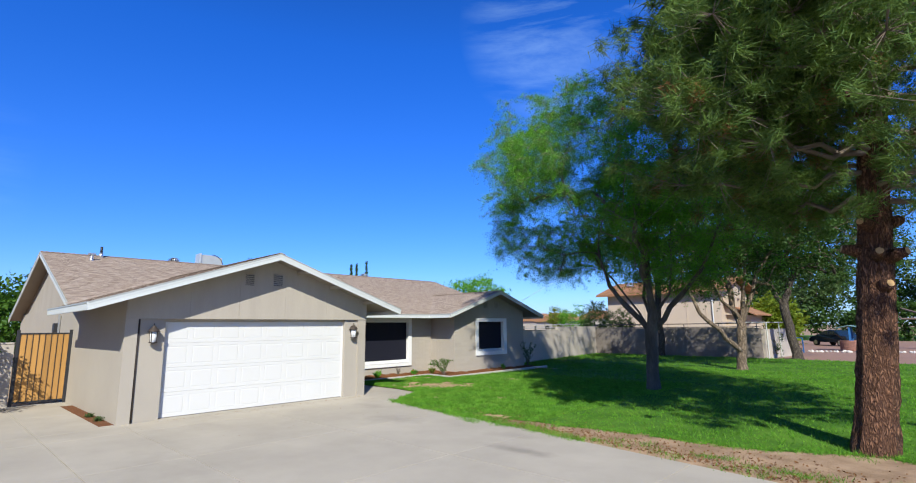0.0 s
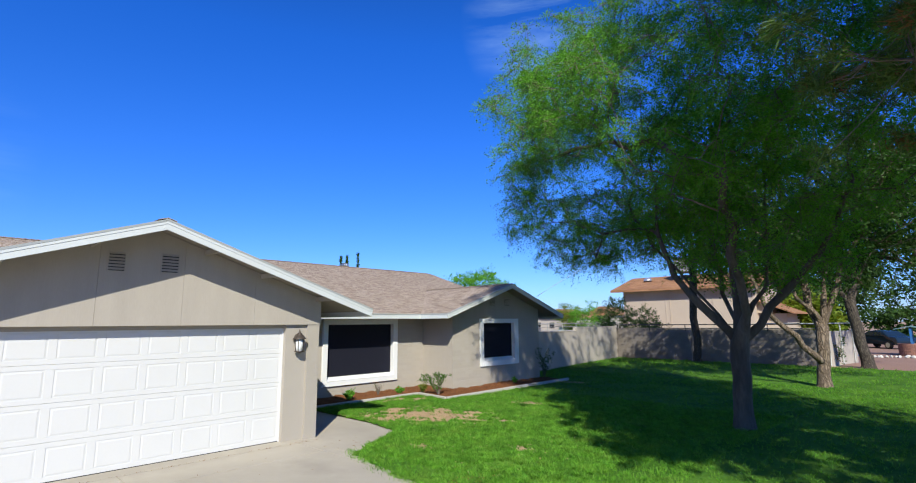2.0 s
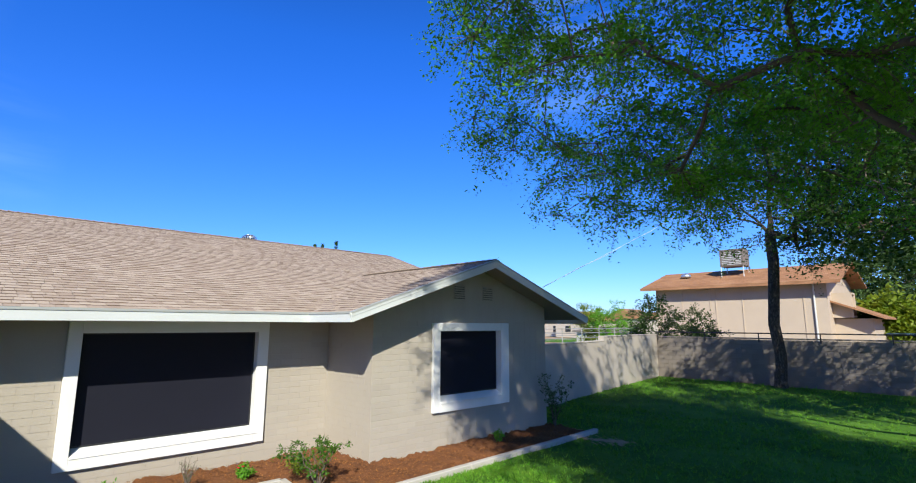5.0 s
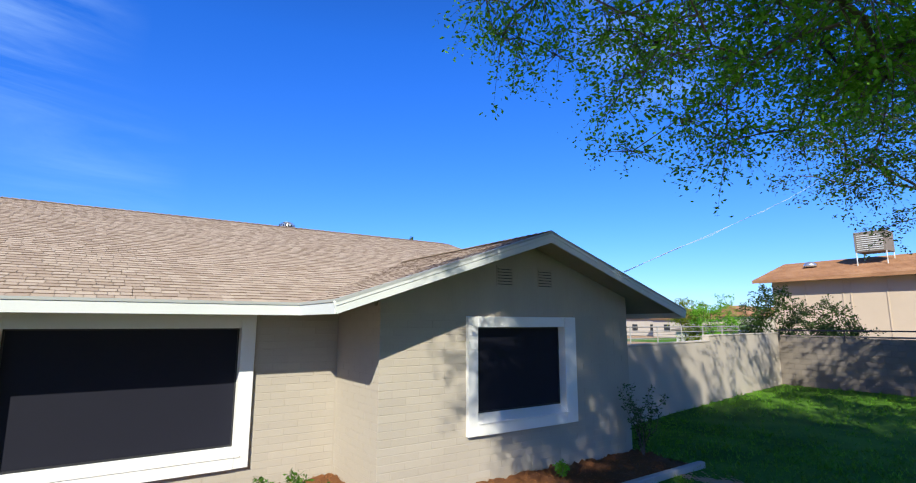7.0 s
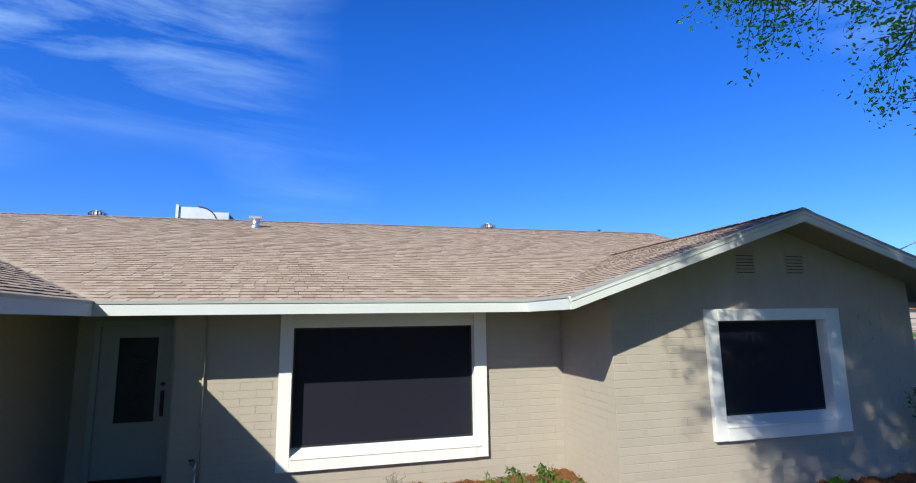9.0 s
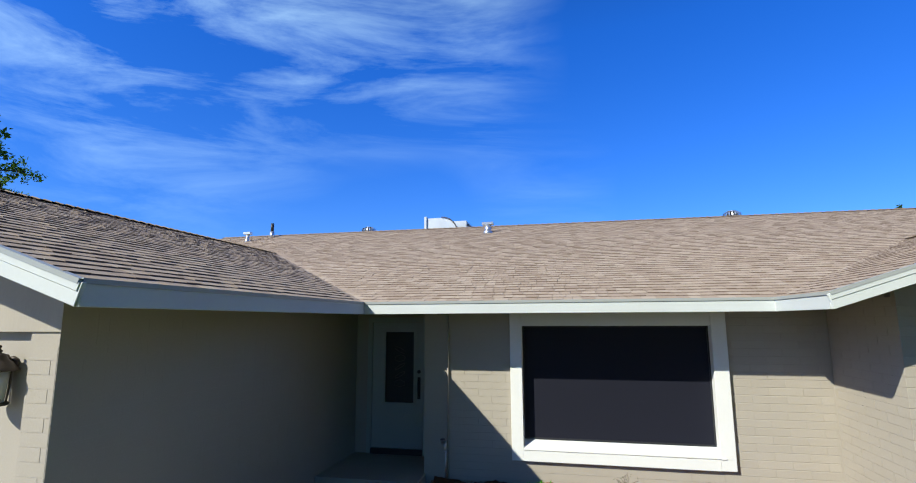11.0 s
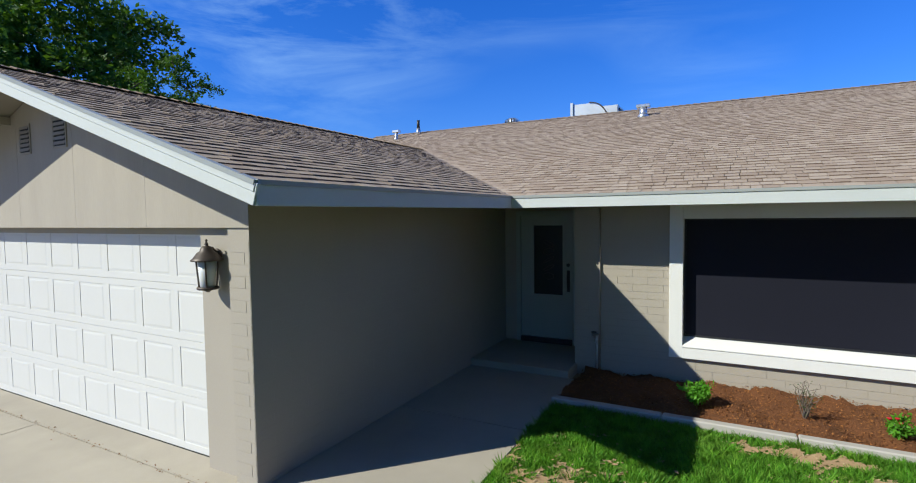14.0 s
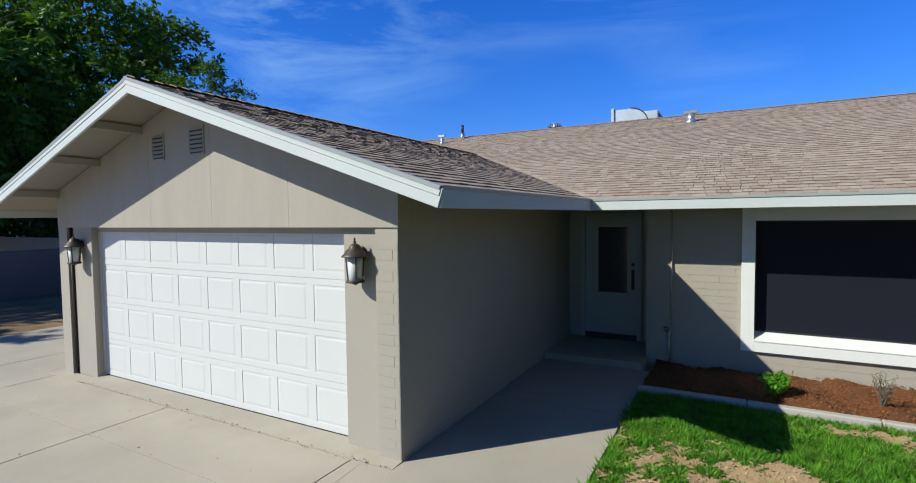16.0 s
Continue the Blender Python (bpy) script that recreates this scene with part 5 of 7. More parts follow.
def tree(name, label, base, fork, limbs, blobs, trunk_r, leaf, bark, per, size, spread, seed, group="", category="tree", droop=0.25, sprigs=False):
    rnd = random.Random(seed)
    t = thing(name, label, category, base, group)
    pts = crown_points(blobs, seed)
    tubes = grow(base, fork, limbs, [tuple(p) for p in pts], rnd, trunk_r, power=0.8 if sprigs else 0.65)
    trunk = [x for x in tubes if x[1][0] > 0.03]
    twigs = [x for x in tubes if x[1][0] <= 0.03]
    g = wood_mesh(trunk)
    # root flare
    k = [(Vector(base) + Vector((0, 0, h)), trunk_r * f) for h, f in ((-0.05, 1.45), (0.08, 1.22), (0.3, 1.06), (0.6, 1.0))]
    g.tube([p for p, _ in k], [q for _, q in k], 14, caps=False)
    part("trunk", g, bark, t, smooth=True)
    if twigs:
        part("twig_work", wood_mesh(twigs), TWIG, t, kind="stuff")
    v, f = leaves(pts, spread, per, size, seed, droop)
    part("crown", array_mesh("crown", v, f), leaf, t, kind="stuff")
    if sprigs:
        part("sprig_work", array_mesh("sprig_work", *spray_twigs(pts, spread, per, seed, droop)), TWIG, t, "fine grey twigs", kind="stuff")
    return t


shade_tree = tree("shade_tree", "large spreading shade tree with bright green leaves on the lawn", (-5.42, 14.9, 0), (-5.36, 14.85, 1.78),
     [([(-6.05, 14.6, 2.65), (-6.55, 14.6, 3.3), (-6.85, 14.6, 4.3), (-6.9, 14.8, 5.6)], 0.09), ([(-4.4, 15.05, 2.9), (-3.8, 15.1, 3.6), (-3.1, 15.0, 5.0)], 0.085),
      ([(-5.4, 15.0, 3.8), (-5.6, 15.0, 6.8)], 0.1), ([(-5.12, 15.15, 2.6), (-4.85, 15.3, 3.0), (-4.7, 15.6, 5.6)], 0.06),
      ((-8.7, 15.85, 5.9), 0.0), ((-6.8, 17.2, 4.8), 0.3), ((-4.8, 13.0, 5.5), 0.2)],
     [((-6.6, 15.4, 7.4), (4.3, 4.2, 3.6), 144), ((-8.3, 15.2, 8.9), (3.1, 3.0, 2.3), 96), ((-8.4, 13.4, 7.6), (1.7, 1.5, 1.4), 35), ((-9.7, 14.8, 8.2), (1.5, 1.4, 2.0), 61), ((-10.6, 15.7, 5.3), (1.5, 1.5, 1.25), 36), ((-10.2, 17.4, 4.85), (1.7, 1.8, 1.1), 35),
      ((-5.0, 12.1, 6.4), (2.5, 1.9, 1.9), 61), ((-3.0, 14.6, 6.2), (2.8, 2.8, 2.5), 80), ((-3.3, 15.0, 8.0), (2.5, 2.7, 2.2), 61), ((-7.0, 18.8, 5.2), (2.6, 2.2, 1.6), 26),
      ((-8.0, 14.9, 5.1), (1.4, 1.3, 0.8), 27), ((-6.8, 15.4, 6.3), (1.7, 1.5, 1.2), 36), ((-5.6, 14.4, 5.4), (1.5, 1.4, 0.9), 23), ((-4.7, 15.3, 4.4), (2.3, 1.9, 0.75), 50), ((-4.9, 15.3, 3.6), (2.2, 1.7, 0.55), 30), ((-6.6, 15.6, 4.6), (1.6, 1.5, 0.6), 30), ((-9.2, 12.7, 7.3), (1.0, 1.3, 1.3), 38), ((-7.7, 12.0, 7.3), (1.0, 0.9, 1.0), 20), ((-7.3, 14.4, 9.9), (1.7, 1.5, 1.0), 50), ((-9.0, 16.6, 4.7), (1.4, 1.3, 0.9), 40), ((-8.9, 18.6, 5.5), (1.6, 1.4, 1.1), 30), ((-9.9, 13.9, 5.9), (0.9, 1.2, 0.9), 32), ((-8.8, 13.4, 8.7), (1.0, 1.2, 0.9), 26)],
     0.185, LEAF, BARK_SMOOTH, 360, 0.045, 0.52, 11, droop=0.55, sprigs=True)
# extra leaves inside the crown, added to close gaps and shade the lawn
inner = crown_points([((-4.2, 15.2, 8.2), (2.8, 2.8, 2.2), 85), ((-2.7, 15.6, 7.6), (2.2, 2.4, 2.4), 64), ((-5.2, 14.6, 6.2), (2.0, 1.8, 1.2), 50), ((-6.4, 15.8, 6.6), (1.9, 1.8, 1.3), 44)], 17)
part("inner_crown", array_mesh("inner_crown", *leaves(inner, 0.6, 300, 0.06, 18, 0.3)), LEAF, shade_tree, kind="stuff")
forked = tree("forked_tree", "low-forking tree with pale peeling bark on the lawn", (-5.45, 24.25, 0), (-5.36, 24.5, 2.0),
     [([(-5.5, 24.35, 2.5), (-5.95, 24.1, 3.0), (-6.5, 24.0, 4.2)], 0.085), ([(-5.25, 24.6, 3.0), (-5.1, 24.8, 4.6)], 0.1), ([(-5.75, 24.7, 2.75), (-6.0, 25.2, 4.4)], 0.07), ((-4.3, 25.0, 4.8), 0.3)],
     [((-5.4, 25.0, 6.8), (4.5, 4.4, 3.3), 210), ((-7.6, 24.2, 4.8), (2.2, 2.2, 1.5), 40), ((-6.0, 28.5, 7.6), (4.2, 3.4, 2.8), 120), ((-9.4, 26.6, 7.8), (2.6, 2.6, 2.0), 34), ((-8.8, 22.6, 8.6), (2.6, 2.4, 1.6), 18), ((-2.6, 25.6, 6.3), (3.2, 3.2, 2.5), 80)], 0.195, LEAF_DARK, BARK_PALE, 130, 0.125, 0.8, 12)
low = branch_path((-5.43, 24.28, 0.82), (-6.62, 23.0, 2.5), random.Random(5), 0.04, 6, 0.012) + [Vector((-7.0, 22.6, 3.9))]
part("low_limb", Geo().tube(low, [0.12, 0.11, 0.1, 0.095, 0.09, 0.085, 0.08, 0.05], 10), BARK_PALE, forked, "thick low limb", smooth=True)
tree("leaning_tree", "dark-barked tree leaning beside the block wall", (-5.25, 34.3, 0), (-5.65, 34.3, 3.0),
     [((-6.8, 34.6, 5.2), 0.0), ((-5.0, 35.4, 5.4), 0.2)], [((-5.6, 35.0, 6.9), (4.2, 4.2, 2.8), 120), ((-2.4, 34.4, 8.2), (4.0, 3.6, 2.9), 90)], 0.24, LEAF_DARK, BARK, 200, 0.115, 1.0, 13)
tree("tall_tree", "tall straight-trunked tree in front of the block wall", (-12.7, 33.1, 0), (-12.6, 33.1, 6.0),
     [((-12.4, 33.2, 9.5), 0.0), ((-10.6, 33.0, 7.6), 0.3), ((-14.5, 33.6, 7.8), 0.3)], [((-11.8, 33.2, 8.6), (4.8, 4.0, 3.2), 160), ((-9.2, 32.0, 6.2), (3.0, 2.4, 1.6), 50)], 0.2, LEAF_DARK, BARK, 200, 0.11, 1.0, 14)

# the pine beside the driveway
PB = Vector((0.45, 9.25, 0))
pine = thing("pine_tree", "tall pine with thick red-brown bark and pruned stubs beside the driveway", "tree", PB)
rnd = random.Random(21)
axis = [PB + Vector((0.105 * min(h, 6) + 0.03 * math.sin(h), 0.11 * min(h, 6), h)) for h in np.linspace(-0.05, 15.5, 110)]
rad = [0.272 * (1 - 0.058 * max(h - 0.4, 0)) + (0.04 * max(0, 0.45 - h) / 0.45) for h in np.linspace(-0.05, 15.5, 110)]
n = 40
v, f = [], []
for i, (p, r) in enumerate(zip(axis, rad)):
    for k in range(n):
        a = 2 * math.pi * k / n
        ridge_in = 1 + 0.05 * math.sin(9 * a + 1.8 * p.z) + 0.05 * math.sin(17 * a - 5.3 * p.z) + 0.045 * rnd.uniform(-1, 1)
        v.append(p + Vector((math.cos(a), math.sin(a), 0)) * r * ridge_in)
    if i:
        f += [((i - 1) * n + k, (i - 1) * n + (k + 1) % n, i * n + (k + 1) % n, i * n + k) for k in range(n)]
part("trunk", Geo().add(v, f), BARK_PINE, pine, smooth=True)
for h, a, l in ((3.05, 60, 0.16), (3.1, 200, 0.14), (3.0, 285, 0.1), (2.95, 330, 0.2), (3.5, 250, 0.12), (3.55, 30, 0.1), (2.5, 310, 0.05)):
    d = Vector((math.cos(radians(a)), math.sin(radians(a)), 0.25))
    p = PB + Vector((0.105 * h, 0.11 * h, h))
    stub = part("stub", Geo().tube([p + d * 0.2, p + d * (0.3 + l * 0.5), p + d * (0.3 + l)], [0.12, 0.085, 0.065], 10), BARK_PINE, pine, "pruned branch stub", smooth=True)
    part("cut_end", Geo().tube([p + d * (0.3 + l), p + d * (0.306 + l)], 0.055, 10), CUT_WOOD, stub, "pale sawn end")
boughs, tips = [], []
for k in range(118):
    h = 4.0 + 11.5 * (k / 104) ** 0.97
    a = k * 2.399 + rnd.uniform(-0.3, 0.3)
    if k >= 104:
        # extra boughs over the driveway, added to shade the lawn
        h, a = 4.8 + 0.24 * (k - 104), radians(208 + 13 * ((k * 3) % 5) + rnd.uniform(-4, 4))
    reach = (4.05 - 0.08 * (h - 3.6) - 0.35 * max(0, h - 12)) * rnd.uniform(0.72, 1.04)
    p0 = PB + Vector((0.105 * min(h, 6), 0.11 * min(h, 6), h))
    end = p0 + Vector((math.cos(a) * reach, math.sin(a) * reach, rnd.uniform(0.1, 0.9) + 0.1 * (h - 4)))
    line = branch_path(p0, end, rnd, -0.25, 7, 0.04)
    boughs.append((line, [0.048 * (1 - q / 7.6) + 0.006 for q in range(8)]))
    for q in range(3, 8):
        for _ in range(14):
            tip = line[q] + Vector((rnd.gauss(0, 0.45), rnd.gauss(0, 0.45), rnd.gauss(0.05, 0.34)))
            boughs.append(([line[q], line[q].lerp(tip, 0.5) + Vector((0, 0, -0.05)), tip], [0.007, 0.005, 0.004]))
            tips.append(tip)
part("bough_work", wood_mesh(boughs), BOUGH, pine, "branching boughs", smooth=True, kind="stuff")


def needles(tips, per, length, seed, half=0.0052):
    r = np.random.default_rng(seed)
    c = np.repeat(np.array(tips), per, axis=0)
    n = len(c)
    c = c + r.standard_normal((n, 3)) * 0.06
    axis_d = np.repeat(r.standard_normal((len(tips), 3)) * (1, 1, 0.5) + (0, 0, 0.5), per, axis=0)
    d = r.standard_normal((n, 3)) + axis_d * 0.9
    d /= np.linalg.norm(d, axis=1, keepdims=True)
    s = np.cross(d, r.standard_normal((n, 3)))
    s /= np.linalg.norm(s, axis=1, keepdims=True)
    l = length * (0.6 + 0.7 * r.random(n))[:, None]
    bend = c + d * l + np.array((0, 0, -0.03))
    v = np.stack([c - s * half, c + s * half, bend], 1).reshape(-1, 3)
    return v, (3 * np.arange(n)[:, None] + [0, 1, 2])


part("crown", array_mesh("needles", *needles([t for t in tips if t.z < 8.5], 96, 0.22, 5, 0.0066)), NEEDLE, pine, "long green needles", kind="stuff")
part("upper_crown", array_mesh("needles", *needles([t for t in tips if t.z >= 8.5], 24, 0.32, 7, 0.016)), NEEDLE, pine, "long green needles", kind="stuff")
part("dry_needles", array_mesh("dry_needles", *needles([t for t in tips if t.z < 5.4][::7], 60, 0.17, 6)), NEEDLE_DRY, pine, "dead rust-coloured needles", kind="stuff")
cones = Geo()
for t in tips[::23]:
    cones.lathe(t - Vector((0, 0, 0.06)), [(0.01, 0.0), (0.035, 0.02), (0.03, 0.06), (0.008, 0.09)], 7)
part("cones", cones, BARK_PINE, pine, "hanging brown cones", kind="stuff")


def far_tree(name, label, base, height, radius, leaf, seed, per=45, size=0.45, clusters=70, low=0.25, spread=1.3, trunk=0.22, bark=BARK, group="trees in the distance"):
    """A tree seen from far off: the same skeleton with fewer, larger sprays."""
    b = Vector(base)
    mid = b + Vector((0, 0, height * (1 + low) / 2))
    return tree(name, label, b, b + Vector((0, 0, height * low)), [(tuple(mid + Vector((radius * 0.4, 0, 0))), 0.0), (tuple(mid - Vector((radius * 0.3, radius * 0.3, 0))), 0.0)],
                [(mid, (radius, radius, height * (1 - low) / 2), clusters)], trunk, leaf, bark, per, size, spread, seed, group, droop=0.2)


# round the edges of the view
far_tree("shade_tree", "big dark shade tree behind the garage", (-26, -27.4, 0), 20, 6.8, LEAF_MID, 31, 150, 0.37, 230, 0.15, 1.5, 0.35)
far_tree("shade_tree", "big dark shade tree behind the garage", (-19, -25, 0), 15, 7.5, LEAF_MID, 32, 200, 0.36, 150, 0.08, 1.5, 0.35)
# both added to shade the ground past the driveway, the first unseen
far_tree("shade_tree", "big dark tree added beyond the driveway to cast shade", (-8.0, -16.8, 0), 12.5, 7.5, LEAF_DARK, 38, 180, 0.48, 150, 0.2, 1.5, 0.35)
far_tree("shade_tree", "big dark tree added beyond the driveway to cast shade", (-14.5, -20.5, 0), 13, 6.0, LEAF_MID, 39, 170, 0.42, 130, 0.12, 1.5, 0.35)
for x, y, h, rad in ((-20.0, -19.5, 4.6, 2.3), (-21.5, -24.5, 5.0, 2.8), (-19.2, -15.5, 3.6, 1.6)):
    far_tree("bush", "dense dark bush behind the pale stucco wall", (x, y, 0), h, rad, LEAF_DARK, 60 + int(h * 10), 110, 0.26, 40, 0.02, 0.9, 0.08, group="dark bushes behind the wall")
far_tree("shade_tree", "green tree behind the house roof", (-25.9, -15.8, 0), 11.6, 3.3, LEAF_MID, 33, 230, 0.16, 74, 0.3, 0.85)
far_tree("shade_tree", "feathery green tree behind the house", (-45, 50, 0), 9.3, 5.2, LEAF, 34, 150, 0.24, 70, 0.3, 1.3)
far_tree("shade_tree", "green tree beyond the stucco wall", (-40, 2, 0), 4.8, 4.4, LEAF_MID, 35, 140, 0.26, 70, 0.25, 1.3)
far_tree("shade_tree", "thin bare-topped tree behind the house", (-40, 35, 0), 7.4, 1.6, LEAF_OLIVE, 36, 25, 0.2, 22, 0.4, 0.8)
rnd = random.Random(40)
for k, (x, y, h, r, leaf) in enumerate([(-15, 86, 13, 7, LEAF_DARK), (-5, 88, 14, 7, LEAF_DARK), (6, 84, 13, 7, LEAF_OLIVE), (15, 80, 13, 7, LEAF_DARK), (25, 75, 14, 7, LEAF_DARK), (-15, 80, 12, 7, LEAF_OLIVE),
                                        (-20, 90, 10, 7, LEAF_OLIVE), (30, 52, 12, 7, LEAF_OLIVE), (2, 88, 14, 8, LEAF_DARK), (18, 86, 14, 8, LEAF_OLIVE), (-11.6, 58, 4.4, 1.5, LEAF_YELLOW)]):
    far_tree("shade_tree", ("yellow-green bushy tree beside the tan house" if leaf is LEAF_YELLOW else "leafy tree in the distance across the gravel yard"), (x, y, -0.05), h, r, leaf, 50 + k, 110, 0.4, 75, 0.12, 1.7)
for k, (x, y, h, r, leaf, what) in enumerate([(-29.6, 47, 4.0, 1.3, LEAF_YELLOW, "round bush with yellow-green leaves"), (-27.3, 46.5, 4.5, 1.5, LEAF, "round green bush behind the wall"), (-19.3, 36.6, 4.2, 1.2, LEAF_DARK, "dark oleander bush behind the wall"),
                                              (-17.0, 35.8, 3.1, 1.1, LEAF_OLIVE, "grey-green oleander bush at the wall corner"), (-7.5, 36, 1.6, 0.9, LEAF_DARK, "dark clipped bush by the fence end")]):
    far_tree("bush", what, (x, y, -0.05), h, r, leaf, 70 + k, 200, 0.1, 44, 0.1, 0.6, 0.06, group="bushes along the wall")
for x, y, h in ((-45, 30.6, 9.2), (-45, 31.3, 9.35), (-45, 32.6, 9.75)):
    c = thing("cypress_tree", "slim dark cypress behind the house", "tree", (x, y, 0), "cypresses behind the house")
    part("trunk", Geo().tube([(x, y, 0), (x, y, h - 2)], [0.12, 0.04], 7), BARK, c)
    r = np.random.default_rng(int(y * 10))
    z = r.random(160) * 0.9
    a = r.random(160) * 6.28
    w = 0.42 * np.clip(1 - z / 0.9, 0.02, 1) ** 0.8 * r.random(160) ** 0.4
    pts = np.stack([x + w * np.cos(a), y + w * np.sin(a), 0.8 + (h - 1.0) * z / 0.9 * 0.97], 1)
    part("crown", array_mesh("crown", *leaves(pts, 0.1, 40, 0.09, int(y * 10), -1.2)), LEAF_DARK, c, kind="stuff")
palm = thing("palm_tree", "palm tree showing over the roof", "tree", (-45, 19.6, 0))
part("trunk", Geo().tube([(-45, 19.6, 0), (-44.9, 19.7, 7.7)], [0.22, 0.16], 9), BARK, palm)
for k in range(26):
    a, e = k * 2.4, rnd.uniform(-0.5, 1.3)
    d = Vector((math.cos(a) * math.cos(e), math.sin(a) * math.cos(e), math.sin(e)))
    s = d.cross(Vector((0, 0, 1))).normalized()
    p = Vector((-44.9, 19.7, 7.7))
    g = Geo()
    for q in range(9):
        w = d * 0.75 + (s * (q - 4) * 0.16) + Vector((0, 0, -0.08 * abs(q - 4)))
        g.add([p + d * 0.35, p + d * 0.35 + w * 0.6 + s * 0.03, p + d * 0.35 + w, p + d * 0.35 + w * 0.6 - s * 0.03], [(0, 1, 2, 3)])
    part("frond", g, LEAF_OLIVE, palm, kind="stuff")


def shrub(name, label, base, stems, reach, height, leaf, count, size, seed, lean=(0, 0), flower=None, bend=0.3):
    """A small bed plant: several bent stems with leaves along them."""
    rnd, b = random.Random(seed), Vector(base)
    s = thing(name, label, "plant", base, "plants in the flower bed")
    r = np.random.default_rng(seed)
    wood, lv, lf, off = Geo(), [], [], 0
    for k in range(stems):
        a = rnd.uniform(0, 6.28)
        end = b + Vector((math.cos(a) * reach * rnd.uniform(0.3, 1) + lean[0] * rnd.random(), math.sin(a) * reach * rnd.uniform(0.3, 1) + lean[1] * rnd.random(), height * rnd.uniform(0.55, 1)))
        line = branch_path(b, end, rnd, bend * height * 0.4, 6, 0.04)
        wood.tube(line, [0.007 - 0.0008 * q for q in range(7)], 5)
        pts = [line[q].lerp(line[q + 1], rnd.random()) for q in range(1, 6) for _ in range(count)]
        v, f = leaves(pts, 0.05, 2, size, seed + k, 0.1, 0.45)
        lv.append(v)
        lf.append(f + off)
        off += len(v)
    part("stems", wood, TWIG, s, kind="stuff")
    if count:
        part("leaves", array_mesh("leaves", np.concatenate(lv), np.concatenate(lf)), leaf, s, kind="stuff")
    if flower:
        for k in range(3):
            p = b + Vector((rnd.gauss(0, 0.05), rnd.gauss(0, 0.05), height * rnd.uniform(0.8, 1.05)))
            part("flower", Geo().lathe(p, [(0.003, -0.01), (0.019, 0.006), (0.023, 0.014), (0.008, 0.018)], 8), RED_PETAL, s, "small red bloom")
    return s


shrub("shrub", "arching glossy green shrub at the corner of the bed", (-13.75, 13.95, 0.05), 15, 0.62, 0.72, LEAF_MID, 6, 0.055, 81, (-0.35, -0.3), bend=0.7)
shrub("shrub", "small bright green plant in the bark mulch", (-15.05, 11.55, 0.05), 14, 0.16, 0.28, LEAF, 6, 0.05, 82)
shrub("dry_shrub", "leafless grey twiggy shrub in the bark mulch", (-15.05, 12.6, 0.05), 22, 0.17, 0.42, LEAF_OLIVE, 1, 0.02, 83)
shrub("flowering_plant", "low green plant with red flowers in the bark mulch", (-14.95, 13.35, 0.05), 12, 0.22, 0.2, LEAF, 6, 0.045, 84, flower=True)
shrub("shrub", "small yellow-green plant in the bark mulch", (-14.6, 14.05, 0.05), 10, 0.2, 0.3, LEAF_YELLOW, 5, 0.045, 85)
shrub("shrub", "leafy green shrub under the bedroom window", (-14.0, 20.05, 0.05), 13, 0.42, 1.25, LEAF_DARK, 7, 0.05, 86)
shrub("shrub", "low green sprouts under the bedroom window", (-14.0, 18.1, 0.05), 8, 0.12, 0.22, LEAF, 5, 0.045, 87)
shrub("weed", "low green weed in the planting strip", (-12.4, 1.84, 0.0), 8, 0.12, 0.09, LEAF_OLIVE, 4, 0.04, 88)
shrub("weed", "low green weed in the planting strip", (-13.2, 1.84, 0.0), 6, 0.1, 0.08, LEAF_OLIVE, 4, 0.04, 89)
far_tree("bush", "leafy bush against the block wall by the gate", (-15.9, -0.6, 0), 2.3, 0.95, LEAF_DARK, 77, 110, 0.09, 40, 0.15, 0.5, 0.05, group="bushes along the wall")

for k in range(13):
    far_tree("hedge_bush", "dark leafy hedge bush at the far side of the yard", (-16 + 4.6 * k, 79.5 - 0.5 * k + 0.8 * math.sin(k * 1.7), -0.05), 4.6 + 0.8 * math.sin(k * 2.3), 2.7, LEAF_DARK, 120 + k, 55, 0.42, 32, 0.05, 1.1, 0.08, group="hedge across the yard")

